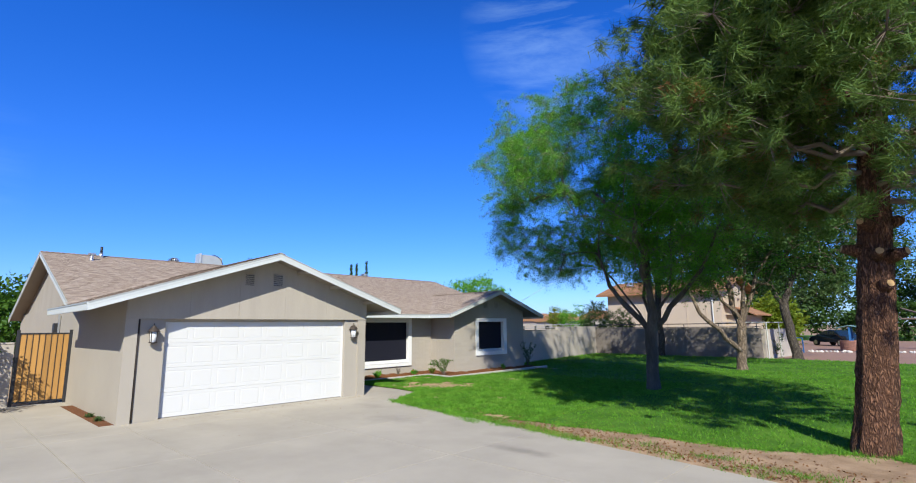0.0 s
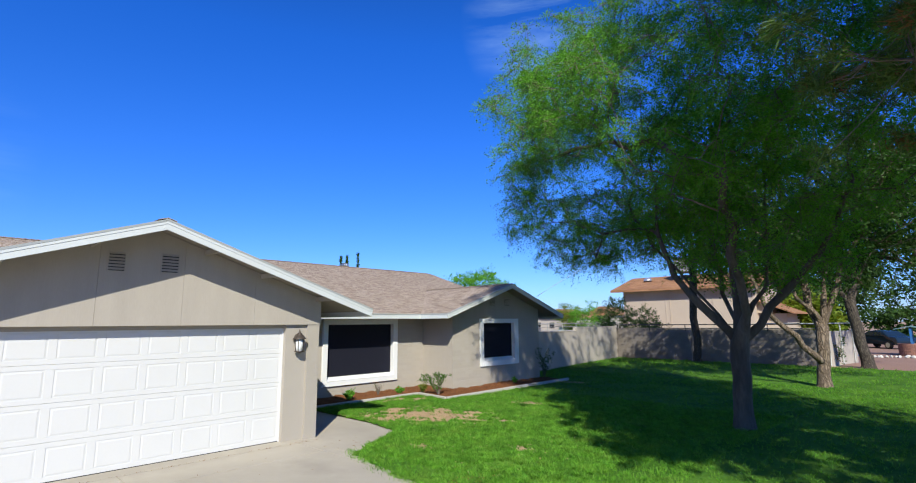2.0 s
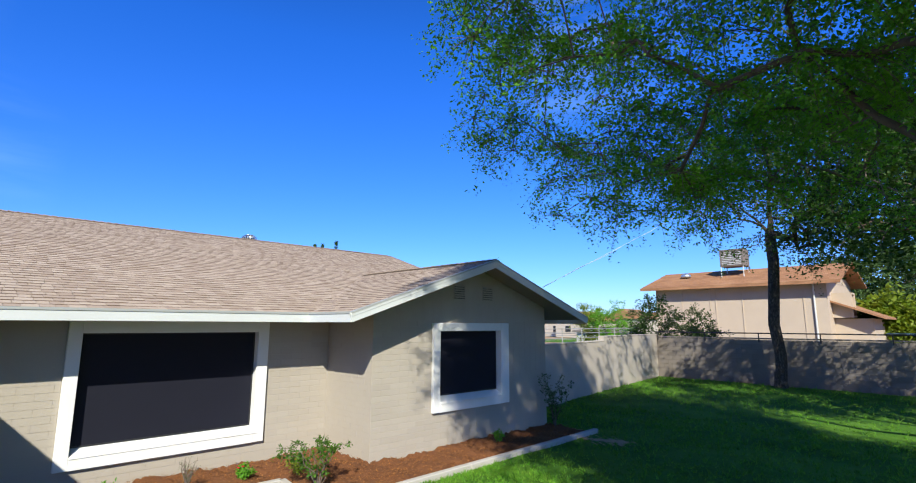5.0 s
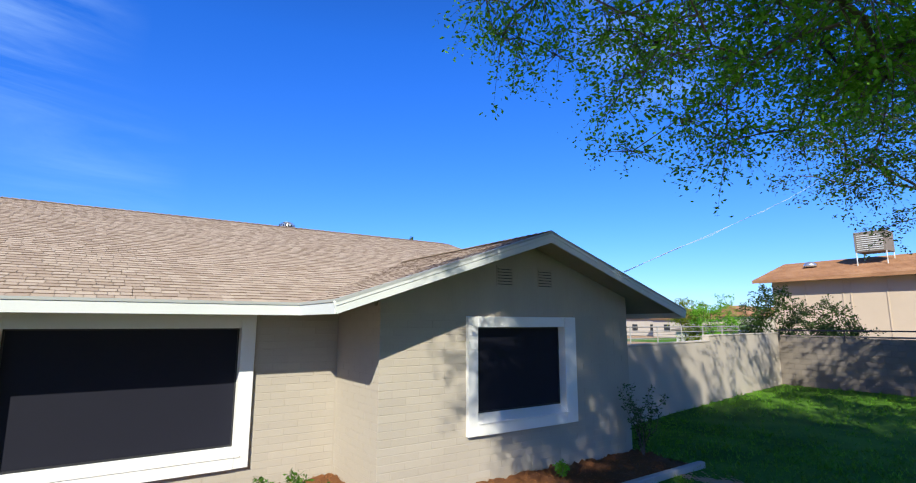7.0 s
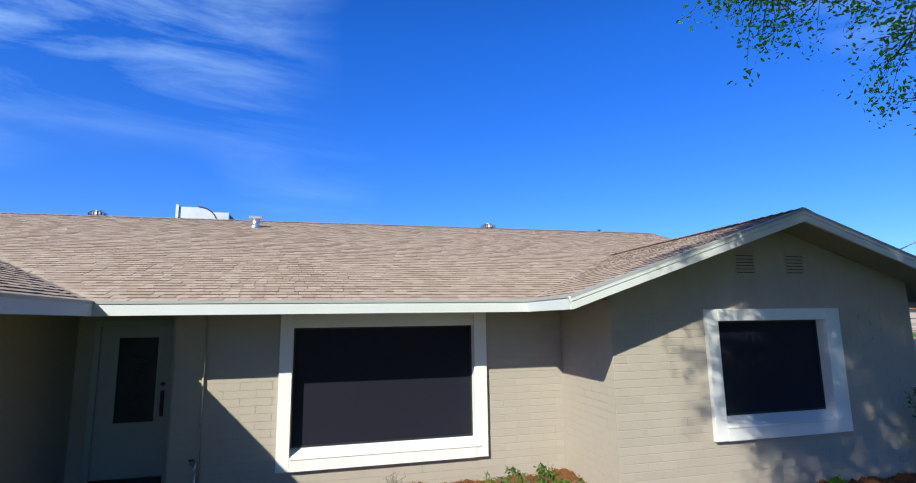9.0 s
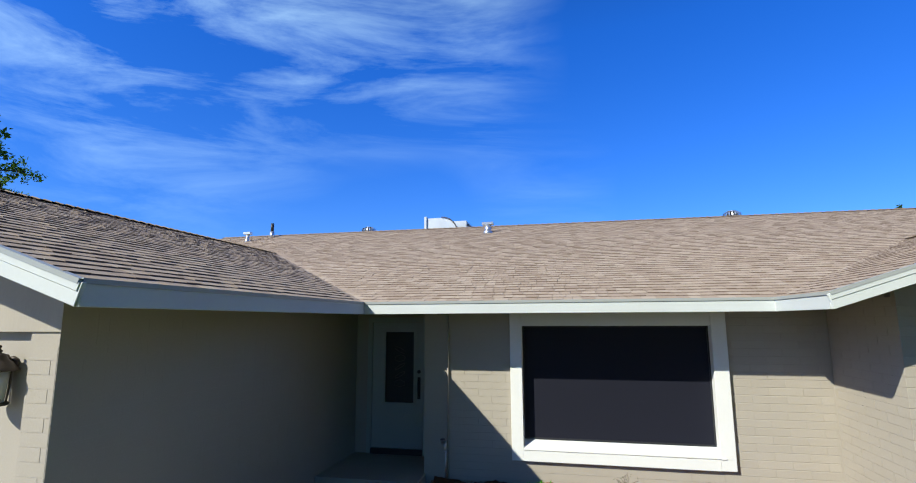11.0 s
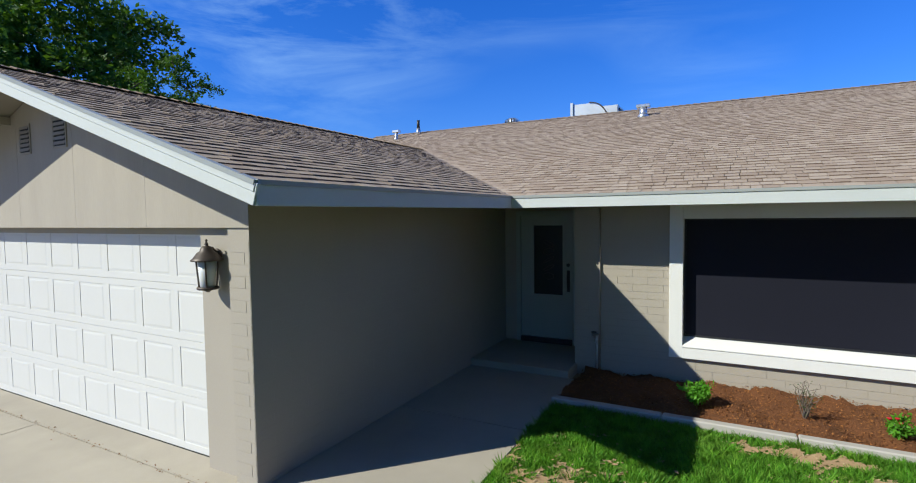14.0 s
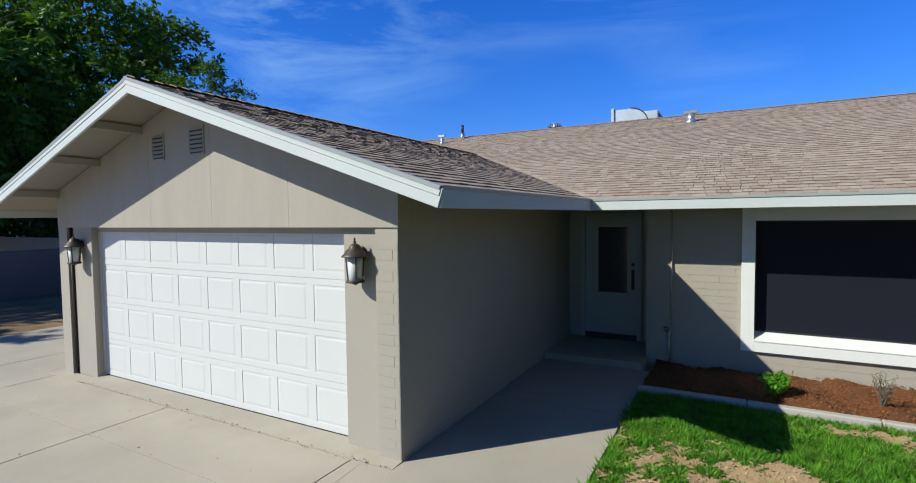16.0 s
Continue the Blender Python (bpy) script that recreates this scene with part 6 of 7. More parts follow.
# grass blades over the lawn, closest together where the lawn is near
def grass():
    def scatter(x0, x1, y0, y1, n, seed):
        r = np.random.default_rng(seed)
        x, y = x0 + (x1 - x0) * r.random(n), y0 + (y1 - y0) * r.random(n)
        keep = inside(LAWN, x, y) & (bare(x, y) < 0.13 * r.standard_normal(n) - 0.06) & (r.random(n) < 0.75 + 0.25 * np.sin(1.9 * x) * np.sin(2.3 * y))
        return x[keep], y[keep]

    parts_xy = [scatter(-14.6, -8.0, 8.4, 14.5, 70000, 1), scatter(-14.6, -5.0, 7.2, 17.0, 50000, 4), scatter(-16.5, 4.0, 7.2, 24.0, 36000, 2), scatter(-18, 16, 7.2, 34, 26000, 3)]
    x, y = np.concatenate([p[0] for p in parts_xy]), np.concatenate([p[1] for p in parts_xy])
    r = np.random.default_rng(9)
    blades = 4
    x, y = np.repeat(x, blades) + r.normal(0, 0.012, len(x) * blades), np.repeat(y, blades) + r.normal(0, 0.012, len(y) * blades)
    n = len(x)
    far = np.clip((np.hypot(x + 8, y - 12) - 6) / 14, 0, 1)
    h = (0.03 + 0.05 * r.random(n) ** 1.5) * (1 + 0.5 * far) * (1 + 0.35 * np.sin(9 * x + 2 * np.sin(5 * y)) * np.sin(8 * y + 2 * np.sin(6 * x)))
    a = r.random(n) * 6.283
    lean = 1.3 * h * r.random(n)
    w = 0.0052 + 0.006 * far
    p = np.stack([x, y, 0.008 + 0.5 * ripple(x, y)], 1)
    s = np.stack([np.cos(a), np.sin(a), 0 * a], 1) * w[:, None]
    b = r.random(n) * 6.283
    tip = p + np.stack([np.cos(b) * lean, np.sin(b) * lean, h], 1)
    v = np.stack([p - s, p + s, tip], 1).reshape(-1, 3)
    part("grass", array_mesh("grass", v, 3 * np.arange(n)[:, None] + [0, 1, 2]), BLADE, None, "short bright green lawn grass", kind="stuff", category="grass")
    # thicker tufts standing over the mown turf
    cx, cy = scatter(-14.4, -6.0, 8.4, 15.5, 5200, 6)
    cx, cy = np.repeat(cx, 30), np.repeat(cy, 30)
    n = len(cx)
    u, q = r.random(n) * 6.283, 0.07 * np.sqrt(r.random(n))
    p = np.stack([cx + q * np.cos(u), cy + q * np.sin(u), np.full(n, 0.01)], 1)
    a, h = r.random(n) * 6.283, (0.045 + 0.045 * r.random(n)) * (1.1 - 6 * q)
    s = np.stack([np.cos(a), np.sin(a), 0 * a], 1) * 0.0075
    tip = p + np.stack([np.cos(u) * h * 0.8, np.sin(u) * h * 0.8, h], 1)
    part("grass_tufts", array_mesh("grass_tufts", np.stack([p - s, p + s, tip], 1).reshape(-1, 3), 3 * np.arange(n)[:, None] + [0, 1, 2]), BLADE, None, "thick green tufts in the lawn", kind="stuff", category="grass")
    # ragged tufts along the dirt verge and the kerb
    pts = [(u, 7.47 - 0.157 * (u + 6.2) + abs(r.normal(0, 0.13)) + 0.05) for u in np.linspace(-7.2, -3.4, 46)] + [(u, 7.6 + 0.2 * (u + 5) + r.normal(0, 0.12)) for u in np.linspace(-6.5, -4.4, 14)]
    pts += [(u, 7.1 - 0.157 * (u + 3.4) + abs(r.normal(0, 0.35)) + 0.1) for u in np.linspace(-3.2, 8, 60)] + [(0.1, 8.85), (0.85, 8.9), (0.0, 9.15), (1.0, 9.2), (-0.3, 8.9), (-0.2, 8.7), (0.4, 8.6), (1.3, 9.0)]
    for (x0, y0), (x1, y1) in zip(LAWN[:14], LAWN[1:15]):
        m = int(math.dist((x0, y0), (x1, y1)) / 0.09)
        pts += [(x0 + (x1 - x0) * q / m + r.normal(0, 0.04), y0 + (y1 - y0) * q / m + r.normal(0.02, 0.05)) for q in range(m) if x0 < 3]
    pts = np.array(pts)
    x, y = np.repeat(pts[:, 0], 70), np.repeat(pts[:, 1], 70)
    n = len(x)
    x, y = x + r.normal(0, 0.1, n), y + r.normal(0, 0.08, n)
    h = 0.035 + 0.06 * r.random(n)
    a, b = r.random(n) * 6.283, r.random(n) * 6.283
    p = np.stack([x, y, np.full(n, -0.012)], 1)
    s = np.stack([np.cos(a), np.sin(a), 0 * a], 1) * 0.005
    tip = p + np.stack([np.cos(b) * h * 0.7, np.sin(b) * h * 0.7, h], 1)
    v = np.stack([p - s, p + s, tip], 1).reshape(-1, 3)
    part("verge_grass", array_mesh("verge_grass", v, 3 * np.arange(n)[:, None] + [0, 1, 2]), BLADE, None, "ragged tufts of grass on the dirt verge", kind="stuff", category="grass")


grass()


def litter(name, label, x, y, z, size, material, seed, category, flat=0.35):
    """Loose chips or dry leaves lying about: small four-cornered flakes, each bent and turned its own way."""
    r = np.random.default_rng(seed)
    n = len(x)
    p = np.stack([x, y, z], 1)
    d = r.standard_normal((n, 3)) * (1, 1, flat)
    d /= np.linalg.norm(d, axis=1, keepdims=True)
    s = np.cross(d, r.standard_normal((n, 3)) * (0.3, 0.3, 1))
    s /= np.linalg.norm(s, axis=1, keepdims=True)
    up = np.abs(np.cross(d, s)) * (0, 0, 1)
    l = (size * (0.5 + r.random(n)))[:, None]
    w = l * (0.3 + 0.4 * r.random(n))[:, None]
    v = np.stack([p - d * l / 2, p + s * w / 2 + up * 0.004, p + d * l / 2, p - s * w / 2 + up * 0.004, p + up * l * 0.18], 1).reshape(-1, 3)
    k = 5 * np.arange(n)[:, None]
    f = np.concatenate([k + [0, 1, 4], k + [1, 2, 4], k + [2, 3, 4], k + [3, 0, 4]], 1).reshape(-1, 3)
    return part(name, array_mesh(name, v, f), material, None, label, kind="stuff", category=category)


r = np.random.default_rng(91)
cx, cy = -16.0 + 3.0 * r.random(38000), 9.95 + 10.5 * r.random(38000)
keep = inside(BED, cx, cy)
litter("bark_chips", "loose reddish bark chips over the flower bed", cx[keep], cy[keep], 0.06 + 0.02 * np.sin(5 * cx[keep] + 2 * cy[keep]) + 0.018 * np.sin(9 * cy[keep] - 3 * cx[keep]) + 0.012 * r.random(keep.sum()), 0.021, CHIP, 92, "mulch")
jy = np.concatenate([2.7 + 5.7 * r.random(170), 8.0 + 1.6 * r.random(40), 2.0 + 6 * r.random(40)])
jx = np.concatenate([-11.3 + r.normal(0, 0.025, 170), -11.0 + 1.2 * r.random(40), -11.4 + 3 * r.random(40)])
litter("dry_leaves", "small dry brown leaves and grit in the driveway joint", jx, jy, np.full(250, 0.006), 0.022, NEEDLE_DRY, 93, "leaf litter")
sx, sy = -14.2 + 9.0 * r.random(60000), 8.2 + 8 * r.random(60000)
keep = inside(LAWN, sx, sy) & (bare(sx, sy) > 0.25 * r.standard_normal(60000))
litter("straw_bits", "bits of dry straw and crumbs of soil over the bare patches", sx[keep], sy[keep], 0.028 + 0.5 * ripple(sx[keep], sy[keep]), 0.026, STRAW_BIT, 95, "straw")
vx = -7.5 + 13.5 * r.random(5200)
vy = 7.62 - 0.157 * (vx + 6.9) + 0.1 + np.abs(r.normal(0, 0.55, 5200))
litter("needle_litter", "brown pine needles and crumbs on the dirt verge", vx, vy, 0.012 + 0.5 * ripple(vx, vy), 0.04, NEEDLE_DRY, 96, "leaf litter")
lx, ly = -14.2 + 7.5 * r.random(500), 8.5 + 7 * r.random(500)
keep = inside(LAWN, lx, ly)
litter("fallen_leaves", "scattered dry straw-coloured leaves on the lawn", lx[keep], ly[keep], np.full(keep.sum(), 0.045), 0.035, STRAW, 94, "leaf litter")

# ---- walls, gate and what lies beyond ----


def block_wall(name, label, a, b, z1, mat, block=None, thick=0.2):
    """A straight garden wall with a coping; with block it shows courses of concrete block."""
    w = thing(name, label, "wall", (*a, 0), kind="structure")
    part("wall_core", Geo().beam((*a, (z1 - 0.1) / 2 - 0.05), (*b, (z1 - 0.1) / 2 - 0.05), thick, z1), mat, w)
    if not block:
        part("coping", Geo().beam((*a, z1 - 0.075), (*b, z1 - 0.075), thick + 0.03, 0.05), mat, w, bevel=0.01)
        return w
    d = (Vector((*b, 0)) - Vector((*a, 0)))
    n, along = int(d.length / 0.4), d.normalized()
    out = along.cross(Vector((0, 0, 1)))
    me = Geo().box(0, 0.39, -0.012, 0.012, 0, 0.19).mesh("block", bevel=0.006)
    for row in range(int(z1 / 0.2)):
        for k in range(n):
            ob = part("block", me, BLOCK, w)
            ob.matrix_basis = Matrix.Translation(Vector((*a, row * 0.2 + 0.005)) + along * (k * 0.4 + 0.2 * (row % 2)) + out * (block * thick / 2)) @ Matrix.Rotation(math.atan2(along.y, along.x), 4, "Z")
    part("coping", Geo().beam((*a, z1 - 0.02), (*b, z1 - 0.02), thick + 0.02, 0.06), BLOCK, w, bevel=0.01)
    return w


block_wall("wall_1", "pale stucco garden wall dappled with shade", (-15.75, 20.36), (-17.05, 27.4), 1.86, STUCCO)
block_wall("wall_2", "pale stucco garden wall dappled with shade", (-17.05, 27.4), (-18.1, 34.1), 2.02, STUCCO)
block_wall("wall_3", "grey concrete block wall behind the lawn", (-18.1, 34.2), (-7.0, 34.2), 1.86, BLOCK, 1)
block_wall("wall_4", "pale block wall end running back from the lawn", (-6.9, 34.3), (-6.2, 38.6), 1.75, STUCCO)
block_wall("wall_5", "pale stucco wall beside the gate", (-17.0, 0.7), (-17.3, -34), 1.75, STUCCO)
# wall_6 takes the dark block colour to deepen its tree shade
block_wall("wall_6", "low stucco wall beyond the driveway, darkened for deep tree shade", (-8.4, -8.3), (-17.1, -8.5), 1.5, BLOCK)
rail = thing("pipe_rail", "dark pipe rail on posts along the block wall", "rail", (-12, 34.0, 0))
part("rail_bar", Geo().tube([(-18.0, 34.02, 2.06), (-7.0, 34.02, 2.06)], 0.025, 8), BLACK_METAL, rail, smooth=True)
for k in range(6):
    part("post", Geo().tube([(-17.9 + 2.15 * k, 34.02, 1.7), (-17.9 + 2.15 * k, 34.02, 2.06)], 0.022, 8), BLACK_METAL, rail)
fence = thing("pipe_fence", "grey galvanised pipe livestock fence behind the garden wall", "fence", (-23.5, 32, 0))
for z in (0.6, 0.95, 1.3, 1.62, 1.9, 2.15):
    part("rail_bar", Geo().tube([(-22.0, 20.0, z), (-24.6, 44.0, z)], 0.02, 6), FENCE, fence)
    part("rail_bar", Geo().tube([(-30.0, 26.0, z - 0.1), (-31.0, 48.0, z - 0.1)], 0.02, 6), FENCE, fence)
for k in range(11):
    part("post", Geo().tube([(-22.0 - 0.26 * k, 20.0 + 2.4 * k, 0), (-22.0 - 0.26 * k, 20.0 + 2.4 * k, 2.2)], 0.032, 6), FENCE, fence)
solid("far_paddock", Geo().prism([(-75, 26, -0.035), (-31.5, 30, -0.035), (-31.5, 60, -0.035), (-75, 66, -0.035)], (0, 0, -0.02)), TURF, "green irrigated paddock behind the fence", "paddock", "structure")
fence = thing("chain_link_fence", "short chain-link fence panel at the end of the wall", "fence", (-6.4, 34.6, 0))
for y in (34.45, 36.2, 38.0):
    part("post", Geo().tube([(-6.75 + (y - 34.3) * 0.16, y, 0), (-6.75 + (y - 34.3) * 0.16, y, 2.1)], 0.035, 8), STEEL, fence)
part("rail_bar", Geo().tube([(-6.73, 34.45, 2.1), (-6.16, 38.0, 2.1)], 0.025, 8), STEEL, fence)
part("rail_bar", Geo().tube([(-9.5, 34.4, 2.1), (-6.73, 34.45, 2.1)], 0.025, 8), STEEL, fence)

gate = thing("garden_gate", "orange cedar plank gate in a black iron frame, shut", "gate", (-16.95, 1.45, 0))
for y in (0.76, 1.93):
    part("gate_post", Geo().box(-17.0, -16.93, y - 0.035, y + 0.035, 0, 2.03), BLACK_METAL, gate)
for z in (0.09, 1.93):
    part("gate_rail", Geo().box(-16.98, -16.94, 0.8, 1.89, z - 0.02, z + 0.02), BLACK_METAL, gate)
for k in range(8):
    y = 0.808 + k * 0.136
    part("plank", Geo().box(-16.975, -16.95, y, y + 0.128, 0.11, 1.91), CEDAR, gate, bevel=0.004)
for k in range(9):
    y = 0.804 + k * 0.136
    part("gate_bar", Geo().box(-16.955, -16.935, y - 0.007, y + 0.007, 0.09, 1.93), BLACK_METAL, gate)
box = thing("meter_box", "dark electric meter box on the gable wall", "meter box", (-19.4, 1.9, 1.9))
part("box_body", Geo().box(-19.6, -19.3, 1.84, 1.964, 1.95, 2.25), BLACK_METAL, box, bevel=0.01)
part("conduit", Geo().tube([(-19.0, 1.92, 0.2), (-19.0, 1.92, 2.5)], 0.03, 8), ZINC, box)

# overhead line from the house
g = Geo()
for off in (0.0, 0.04):
    pts = [Vector((-15.05, 21.1 + off, 3.36)).lerp(Vector((-31.0, 76.0, 18.0)), k / 16) + Vector((0, 0, -0.25 * math.sin(math.pi * k / 16) + off * math.sin(k * 2.2))) for k in range(17)]
    g.tube(pts, 0.006, 5)
pole_line = thing("service_line", "twisted overhead service cable from the house", "cable", (-15.05, 21.1, 3.36))
part("cable", g, STEEL, pole_line, kind="stuff")

# the tan house beyond the block wall
nb = thing("neighbour_house", "two-storey tan house with a rust-brown shingle roof", "house", (-20, 53, 0))
part("wall", Geo().box(-26.2, -14.9, 50.0, 58.5, 0, 5.3), TAN_WALL, nb)
for x in (-26.2, -14.9):
    part("gable_wall", Geo().prism([(x - 0.02, 50.0, 5.25), (x - 0.02, 58.5, 5.25), (x - 0.02, 54.25, 6.5)], (0.04, 0, 0)), TAN_WALL, nb)
rf = part("roof", Geo().prism([(-27.1, 49.2, 5.16), (-14.0, 49.2, 5.16), (-14.0, 54.25, 6.65), (-27.1, 54.25, 6.65)], (0, 0, 0.1)).prism([(-27.1, 59.3, 5.16), (-27.1, 54.25, 6.65), (-14.0, 54.25, 6.65), (-14.0, 59.3, 5.16)], (0, 0, 0.1)), RUST_ROOF, nb, "rust-brown shingle roof")
for k in range(15):
    z = 5.265 + 0.1 * k
    y = 49.2 + (z - 5.265) / 1.49 * 5.05
    part("shingle_course", Geo().beam((-27.12, y, z), (-13.98, y, z), 0.05, 0.03), RUST_ROOF, rf)
part("fascia", Geo().beam((-27.1, 49.18, 5.16), (-14.0, 49.18, 5.16), 0.05, 0.2), RUST_ROOF, nb)
part("soffit", Geo().box(-27.0, -14.1, 49.25, 50.0, 5.1, 5.13), TAN_WALL, nb)
for x in (-24.2, -22.1, -21.7, -19.9, -18.0, -16.2):
    part("batten", Geo().box(x - 0.03, x + 0.03, 49.96, 50.0, 0.2, 5.1), TAN_WALL, nb)
part("downpipe", Geo().tube([(-15.6, 49.9, 0.3), (-15.6, 49.9, 5.1)], 0.06, 8), STEEL, nb)
win = part("window", Geo().box(-14.88, -14.82, 51.2, 52.2, 3.0, 4.4), GLASS_DARK, nb, "dark upstairs window")
part("window_frame", holed(-14.9, -13.8, 51.1, 52.3, 2.9, 4.5, 51.2, 52.2, 3.0, 4.4), TAN_WALL, win)
part("lower_wall", Geo().box(-14.9, -12.9, 51.5, 57.5, 0, 2.85), TAN_WALL, nb)
part("lower_roof", Geo().prism([(-14.9, 50.6, 3.9), (-12.2, 50.6, 2.8), (-12.2, 58.0, 2.8), (-14.9, 58.0, 3.9)], (0, 0, 0.12)), RUST_ROOF, nb)
ac = thing("evaporative_cooler", "boxy grey rooftop cooler on a steel stand", "cooler", (-21, 52, 5.6))
part("cabinet", Geo().box(-21.75, -20.1, 51.6, 53.0, 6.8, 8.1), BLOCK, ac, bevel=0.02)
for k in range(8):
    part("louvre", Geo().box(-21.6, -20.25, 51.56, 51.6, 6.92 + 0.13 * k, 6.97 + 0.13 * k), STEEL, ac)
for x in (-21.7, -20.15):
    for y in (51.65, 52.95):
        part("stand_leg", Geo().tube([(x, y, 5.8), (x, y, 6.85)], 0.035, 6), STEEL, ac)
dome = thing("roof_dome", "small blue-grey roof dome on the rust roof", "roof vent", (-24.6, 52, 5.9))
part("dome", Geo().lathe((-24.6, 52.2, 6.2), [(0.4, 0.0), (0.38, 0.15), (0.25, 0.3), (0.05, 0.36)], 14), ZINC, dome, smooth=True)

for far in (nb, ac, dome):
    far.location = Vector(far.location) + Vector((1.0, 0, 0))

# gravel yard, rocks, well, car, road
solid("gravel_yard", Geo().prism([(-6.2, 33.9, -0.035), (-0.3, 32.6, -0.035), (5, 31.2, -0.035), (16, 27.7, -0.035), (80, 20, -0.035), (80, 76, -0.035), (-14, 76, -0.035)], (0, 0, -0.02)), GRAVEL, "red-brown gravel yard beyond the lawn", "yard", "structure")
solid("path", Geo().prism([(-17.0, 33.95, -0.02), (-4.0, 33.42, -0.02), (-0.3, 32.42, -0.02), (5, 31.02, -0.02), (5.1, 31.32, -0.02), (-0.2, 32.75, -0.02), (-3.9, 33.8, -0.02), (-17, 34.1, -0.02)][::-1], (0, 0, -0.03)), SOIL, "thin pale dirt path along the lawn edge", "path", "structure")
solid("far_lawn", Geo().prism([(-14, 76.1, -0.03), (80, 76.1, -0.03), (80, 110, -0.03), (-60, 110, -0.03), (-60, 70, -0.03)], (0, 0, -0.02)), TURF, "green grass across the road", "lawn", "structure")
rnd = random.Random(60)
bm = bmesh.new()
bmesh.ops.create_icosphere(bm, subdivisions=2, radius=0.5)
for vtx in bm.verts:
    vtx.co *= 1 + 0.25 * noise.noise(vtx.co * 2.3)
rock_mesh = bpy.data.meshes.new("rock")
bm.to_mesh(rock_mesh)
bm.free()
rock_mesh.materials.append(WHITE_ROCK)
for k in range(64):
    x = -6.3 + 0.2 * k + rnd.gauss(0, 0.05)
    ob = new("rock", rock_mesh)
    s = rnd.uniform(0.16, 0.32)
    ob.matrix_basis = pose(x, 43.7 + 0.3 * (x + 6.0) + rnd.gauss(0, 0.12), 0.02, rnd.uniform(0, 90), 0, rnd.uniform(0, 360)) @ Matrix.Diagonal((s, s * 0.8, s * 0.6, 1))
    tagged(ob, "white rounded rock in a row on gravel", "rock", "row of white rocks")
well_x, well_y = -4.2, 47.3
well = thing("wishing_well", "round brick wishing well with a blue post and teal roof", "well", (well_x, well_y, 0))
part("well_core", Geo().lathe((well_x, well_y, 0), [(0.69, -0.04), (0.69, 0.7), (0.52, 0.7), (0.52, 0.15)], 26), WELL_BRICK, well)
me = Geo().box(-0.098, 0.098, -0.03, 0.03, 0, 0.085).mesh("brick", bevel=0.004)
for row in range(8):
    for k in range(20):
        a = 2 * math.pi * (k + 0.5 * (row % 2)) / 20
        ob = part("brick", me, WELL_BRICK, well)
        ob.matrix_basis = pose(well_x + 0.71 * math.cos(a), well_y + 0.71 * math.sin(a), row * 0.092, 0, 0, math.degrees(a) + 90)
for d in (-0.58, 0.58):
    part("post", Geo().box(well_x - 0.06, well_x + 0.06, well_y + d - 0.06, well_y + d + 0.06, 0.4, 1.74), BLUE, well, "blue painted post")
for flank in (-1, 1):
    part("roof", Geo().prism([(well_x, well_y - 0.75, 1.82), (well_x + flank * 0.82, well_y - 0.75, 1.62), (well_x + flank * 0.82, well_y + 0.75, 1.62), (well_x, well_y + 0.75, 1.82)][::flank], (0, 0, 0.05)), TEAL_ROOF, well, "faded teal roof slope")
# plain blue metal frame of two posts and two rails
rack = thing("bike_rack", "low blue painted metal frame standing on the gravel", "rack", (-6.7, 42.8, 0))
for d in (-0.21, 0.21):
    part("post", Geo().tube([(-6.7 + d, 42.8, -0.03), (-6.7 + d, 42.8, 1.02)], 0.045, 8), BLUE, rack)
for z in (0.12, 1.0):
    part("rail", Geo().tube([(-6.91, 42.8, z), (-6.49, 42.8, z)], 0.035, 8), BLUE, rack)
wt = thing("white_trunk_tree", "small leafless tree with a white-painted trunk", "tree", (0.2, 52.5, 0))
part("trunk", Geo().tube([(0.2, 52.5, -0.05), (0.2, 52.5, 1.9)], [0.3, 0.24], 10), PAINT_WHITE, wt, smooth=True)
for a, e, l in ((20, 50, 2.0), (150, 35, 2.4), (260, 60, 2.0), (80, 70, 1.8), (200, 20, 2.0)):
    d = Vector((math.cos(radians(a)) * math.cos(radians(e)), math.sin(radians(a)) * math.cos(radians(e)), math.sin(radians(e))))
    p = Vector((0.2, 52.5, 1.8))
    part("limb", Geo().tube(branch_path(p, p + d * l, rnd, 0.1, 4, 0.08), [0.15, 0.12, 0.09, 0.07, 0.05], 7), TWIG, wt)


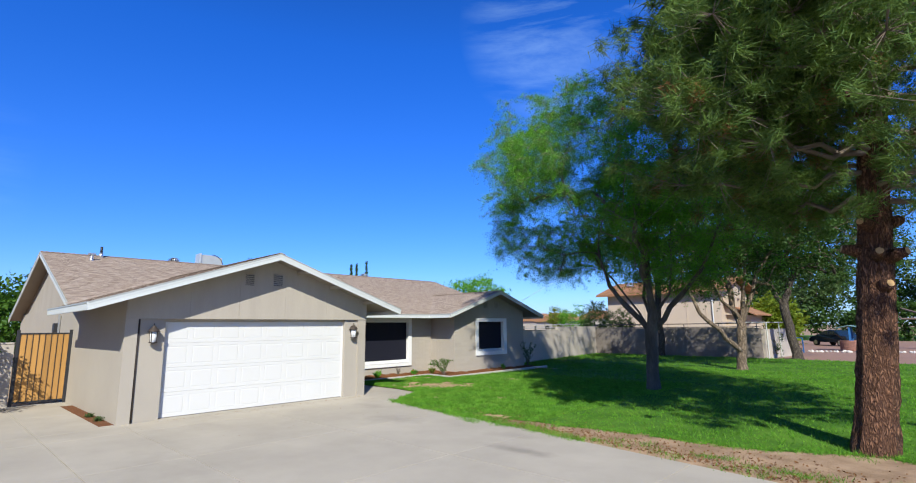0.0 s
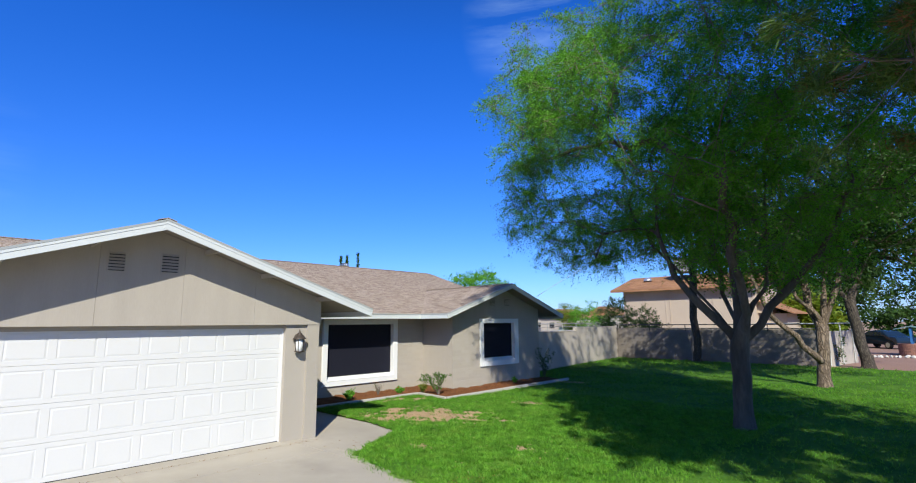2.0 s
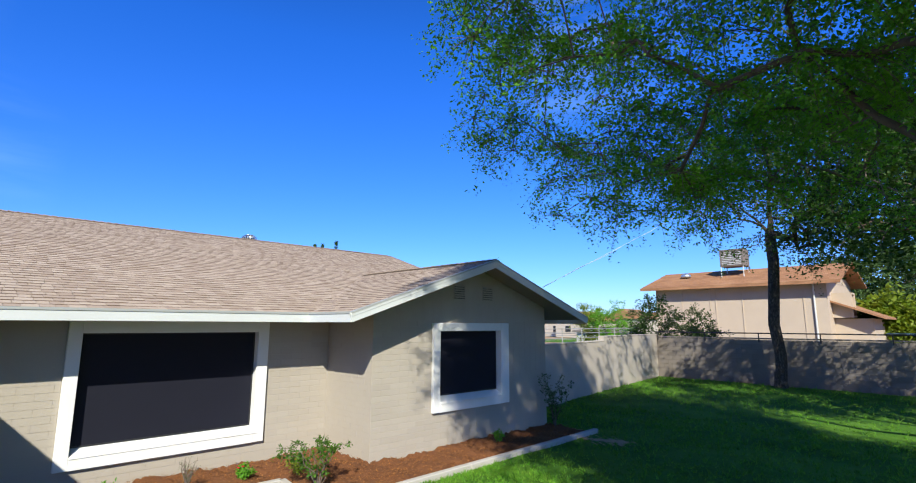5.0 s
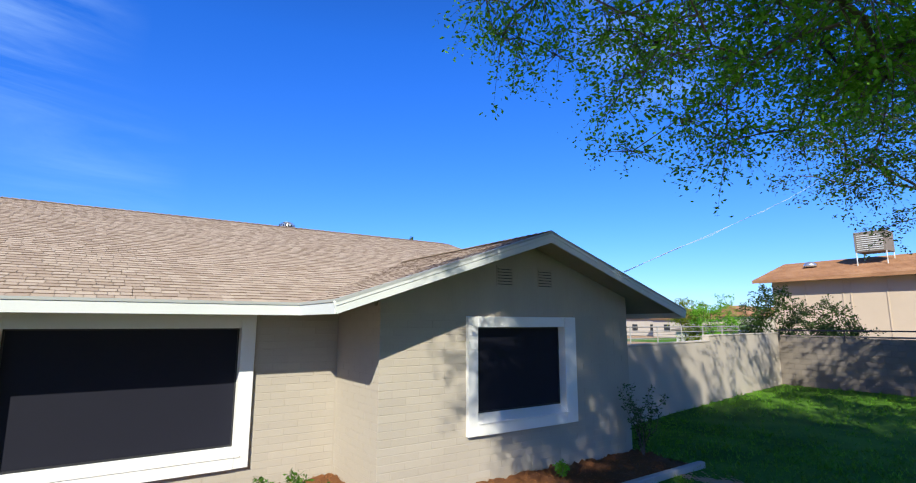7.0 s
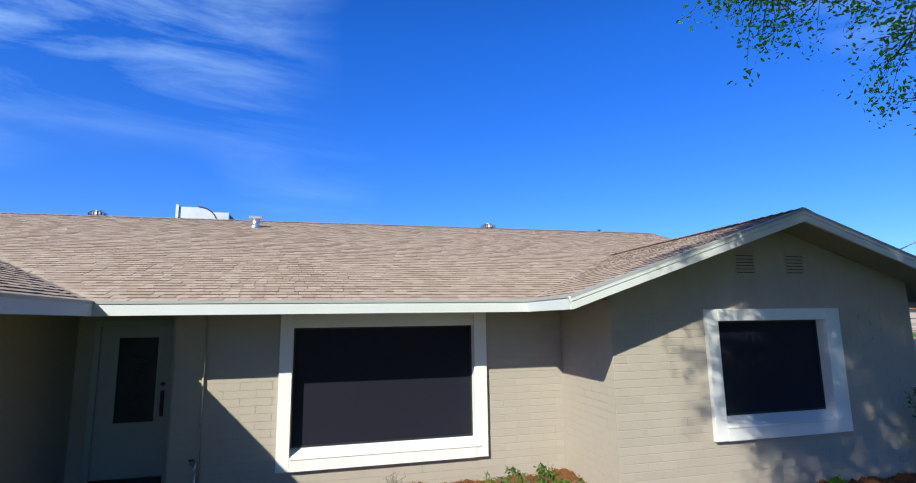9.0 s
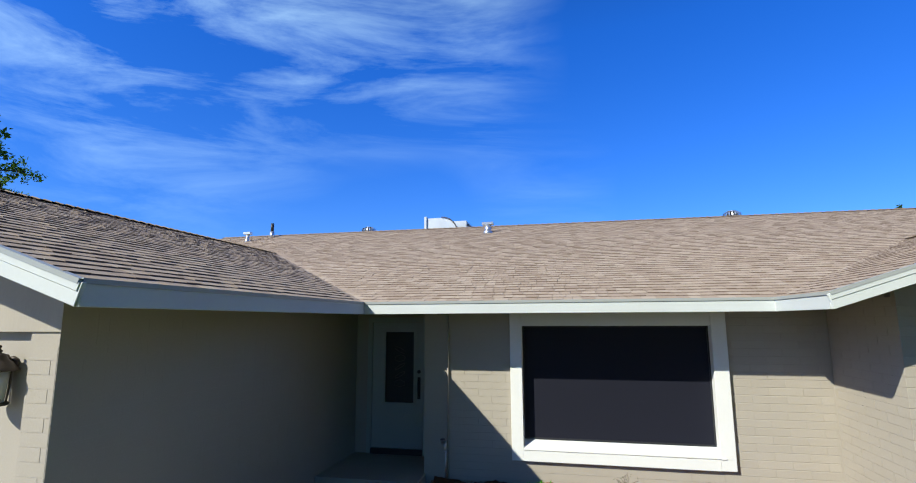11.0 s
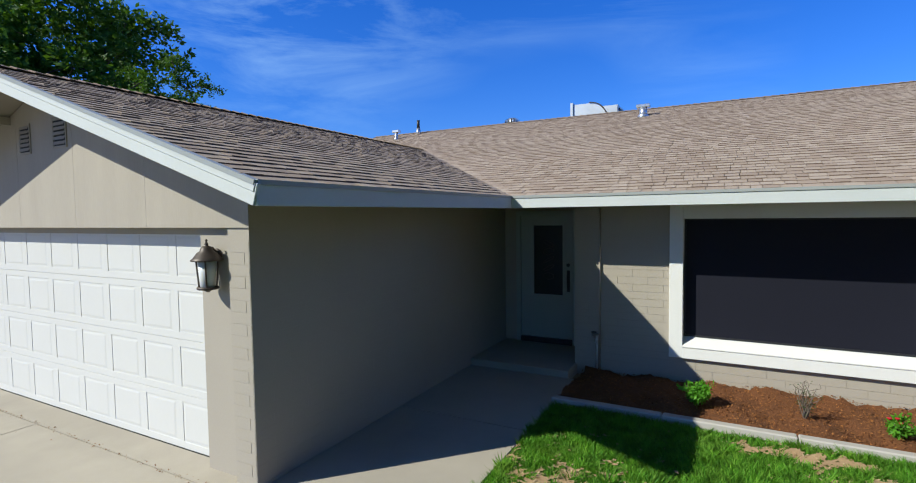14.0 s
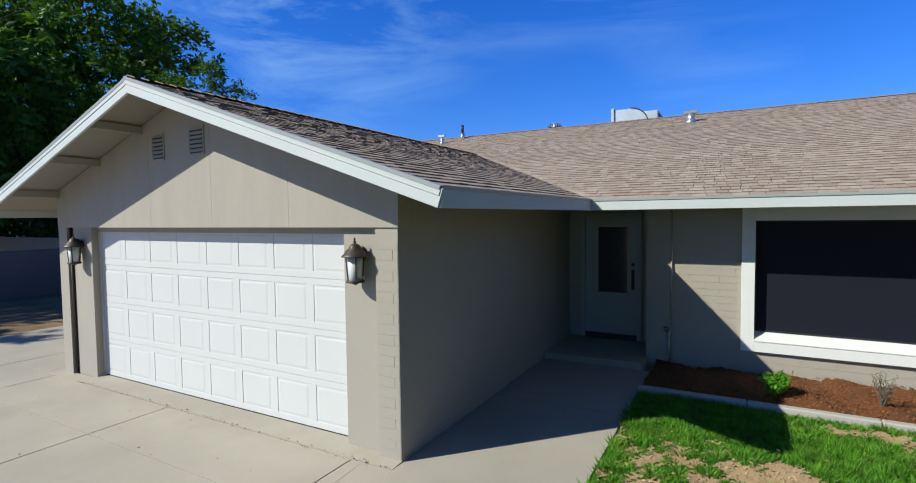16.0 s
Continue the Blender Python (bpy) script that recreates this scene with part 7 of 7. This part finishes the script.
def car(at, turn):
    """A dark saloon built at the origin, pointing along x."""
    c = thing("car", "dark blue four-door car parked in the gravel yard", "car")
    prof = [(-2.3, 0.32), (-2.34, 0.62), (-2.2, 0.92), (-1.55, 1.0), (-0.95, 1.38), (-0.1, 1.45), (0.55, 1.36), (1.15, 0.98), (2.0, 0.84), (2.3, 0.62), (2.3, 0.34)]
    g = Geo()
    n = len(prof)
    ring = lambda y: [(x, y * (1.0 if z < 1.02 else 0.78), z) for x, z in prof]
    g.add(ring(-0.88) + ring(0.88), [tuple(range(n)), tuple(range(2 * n - 1, n - 1, -1))] + [(i, i + n, (i + 1) % n + n, (i + 1) % n) for i in range(n)])
    body = part("body", g, CAR_BLUE, c, bevel=0.05)
    for s in (-1, 1):
        for x0, x1 in ((-0.98, -0.2), (-0.12, 0.72)):
            part("side_window", Geo().prism([(x0, s * 0.845, 1.02), (x1, s * 0.845, 1.02), (x1 - 0.28 if x1 > 0 else x1, s * 0.70, 1.35), (x0 + 0.22 if x0 < -0.5 else x0, s * 0.70, 1.35)], (0, s * 0.03, 0.0)), GLASS_DARK, body, "dark side window")
    for x in (-1.45, 1.42):
        for s in (-1, 1):
            w = part("tyre", Geo().tube([(x, s * 0.70, 0.31), (x, s * 0.90, 0.31)], 0.31, 20), RUBBER, c)
            part("rim", Geo().tube([(x, s * 0.88, 0.31), (x, s * 0.905, 0.31)], 0.2, 14), ZINC, w, "silver rim")
    part("headlight", Geo().box(2.2, 2.3, 0.5, 0.8, 0.6, 0.74), FROST, c)
    part("headlight", Geo().box(2.2, 2.3, -0.8, -0.5, 0.6, 0.74), FROST, c)
    c.matrix_basis = pose(*at, 0, 0, turn)
    return c


car((-6.6, 57.8, -0.03), 137)

# small far houses beyond the fence
for k, (x, y, w, h) in enumerate([(-62, 95, 9, 3.1), (-56, 102, 8, 3.6), (-71, 98, 9, 3.3), (-50, 110, 9, 4.2)]):
    fh = thing("far_house", "small pale house with a red-brown roof far off", "house", (x, y, 0), "far houses beyond the fence")
    part("wall", Geo().box(x - w / 2, x + w / 2, y, y + 7, 0, h), STUCCO, fh)
    part("roof", Geo().prism([(x - w / 2 - 0.5, y - 0.5, h), (x + w / 2 + 0.5, y - 0.5, h), (x, y - 0.5, h + 1.9)], (0, 8, 0)), RUST_ROOF, fh)
    for q in (-0.25, 0.2):
        part("window", Geo().box(x + q * w, x + q * w + 1.2, y - 0.04, y, 1.0, 2.2), GLASS_DARK, fh)
shed = thing("metal_shed", "low white metal shed behind the fence", "shed", (-31, 52, 0))
part("wall", Geo().box(-34, -29.5, 52, 56, 0, 1.75), STEEL, shed)
part("roof", Geo().prism([(-34.3, 51.7, 1.75), (-29.2, 51.7, 1.75), (-29.2, 56.3, 2.1), (-34.3, 56.3, 2.1)], (0, 0, 0.1)), BLOCK, shed)
lh = thing("low_house", "low dark-roofed house beyond the stucco wall", "house", (-33, -6, 0))
part("wall", Geo().box(-40, -30, -12, -3.5, 0, 2.6), WELL_BRICK, lh)
part("roof", Geo().prism([(-41, -3.0, 2.6), (-29.2, -3.0, 2.6), (-29.2, -8, 3.6), (-41, -8, 3.6)], (0, 0, 0.12)), RIDGE_CAP, lh)

all_bricks()
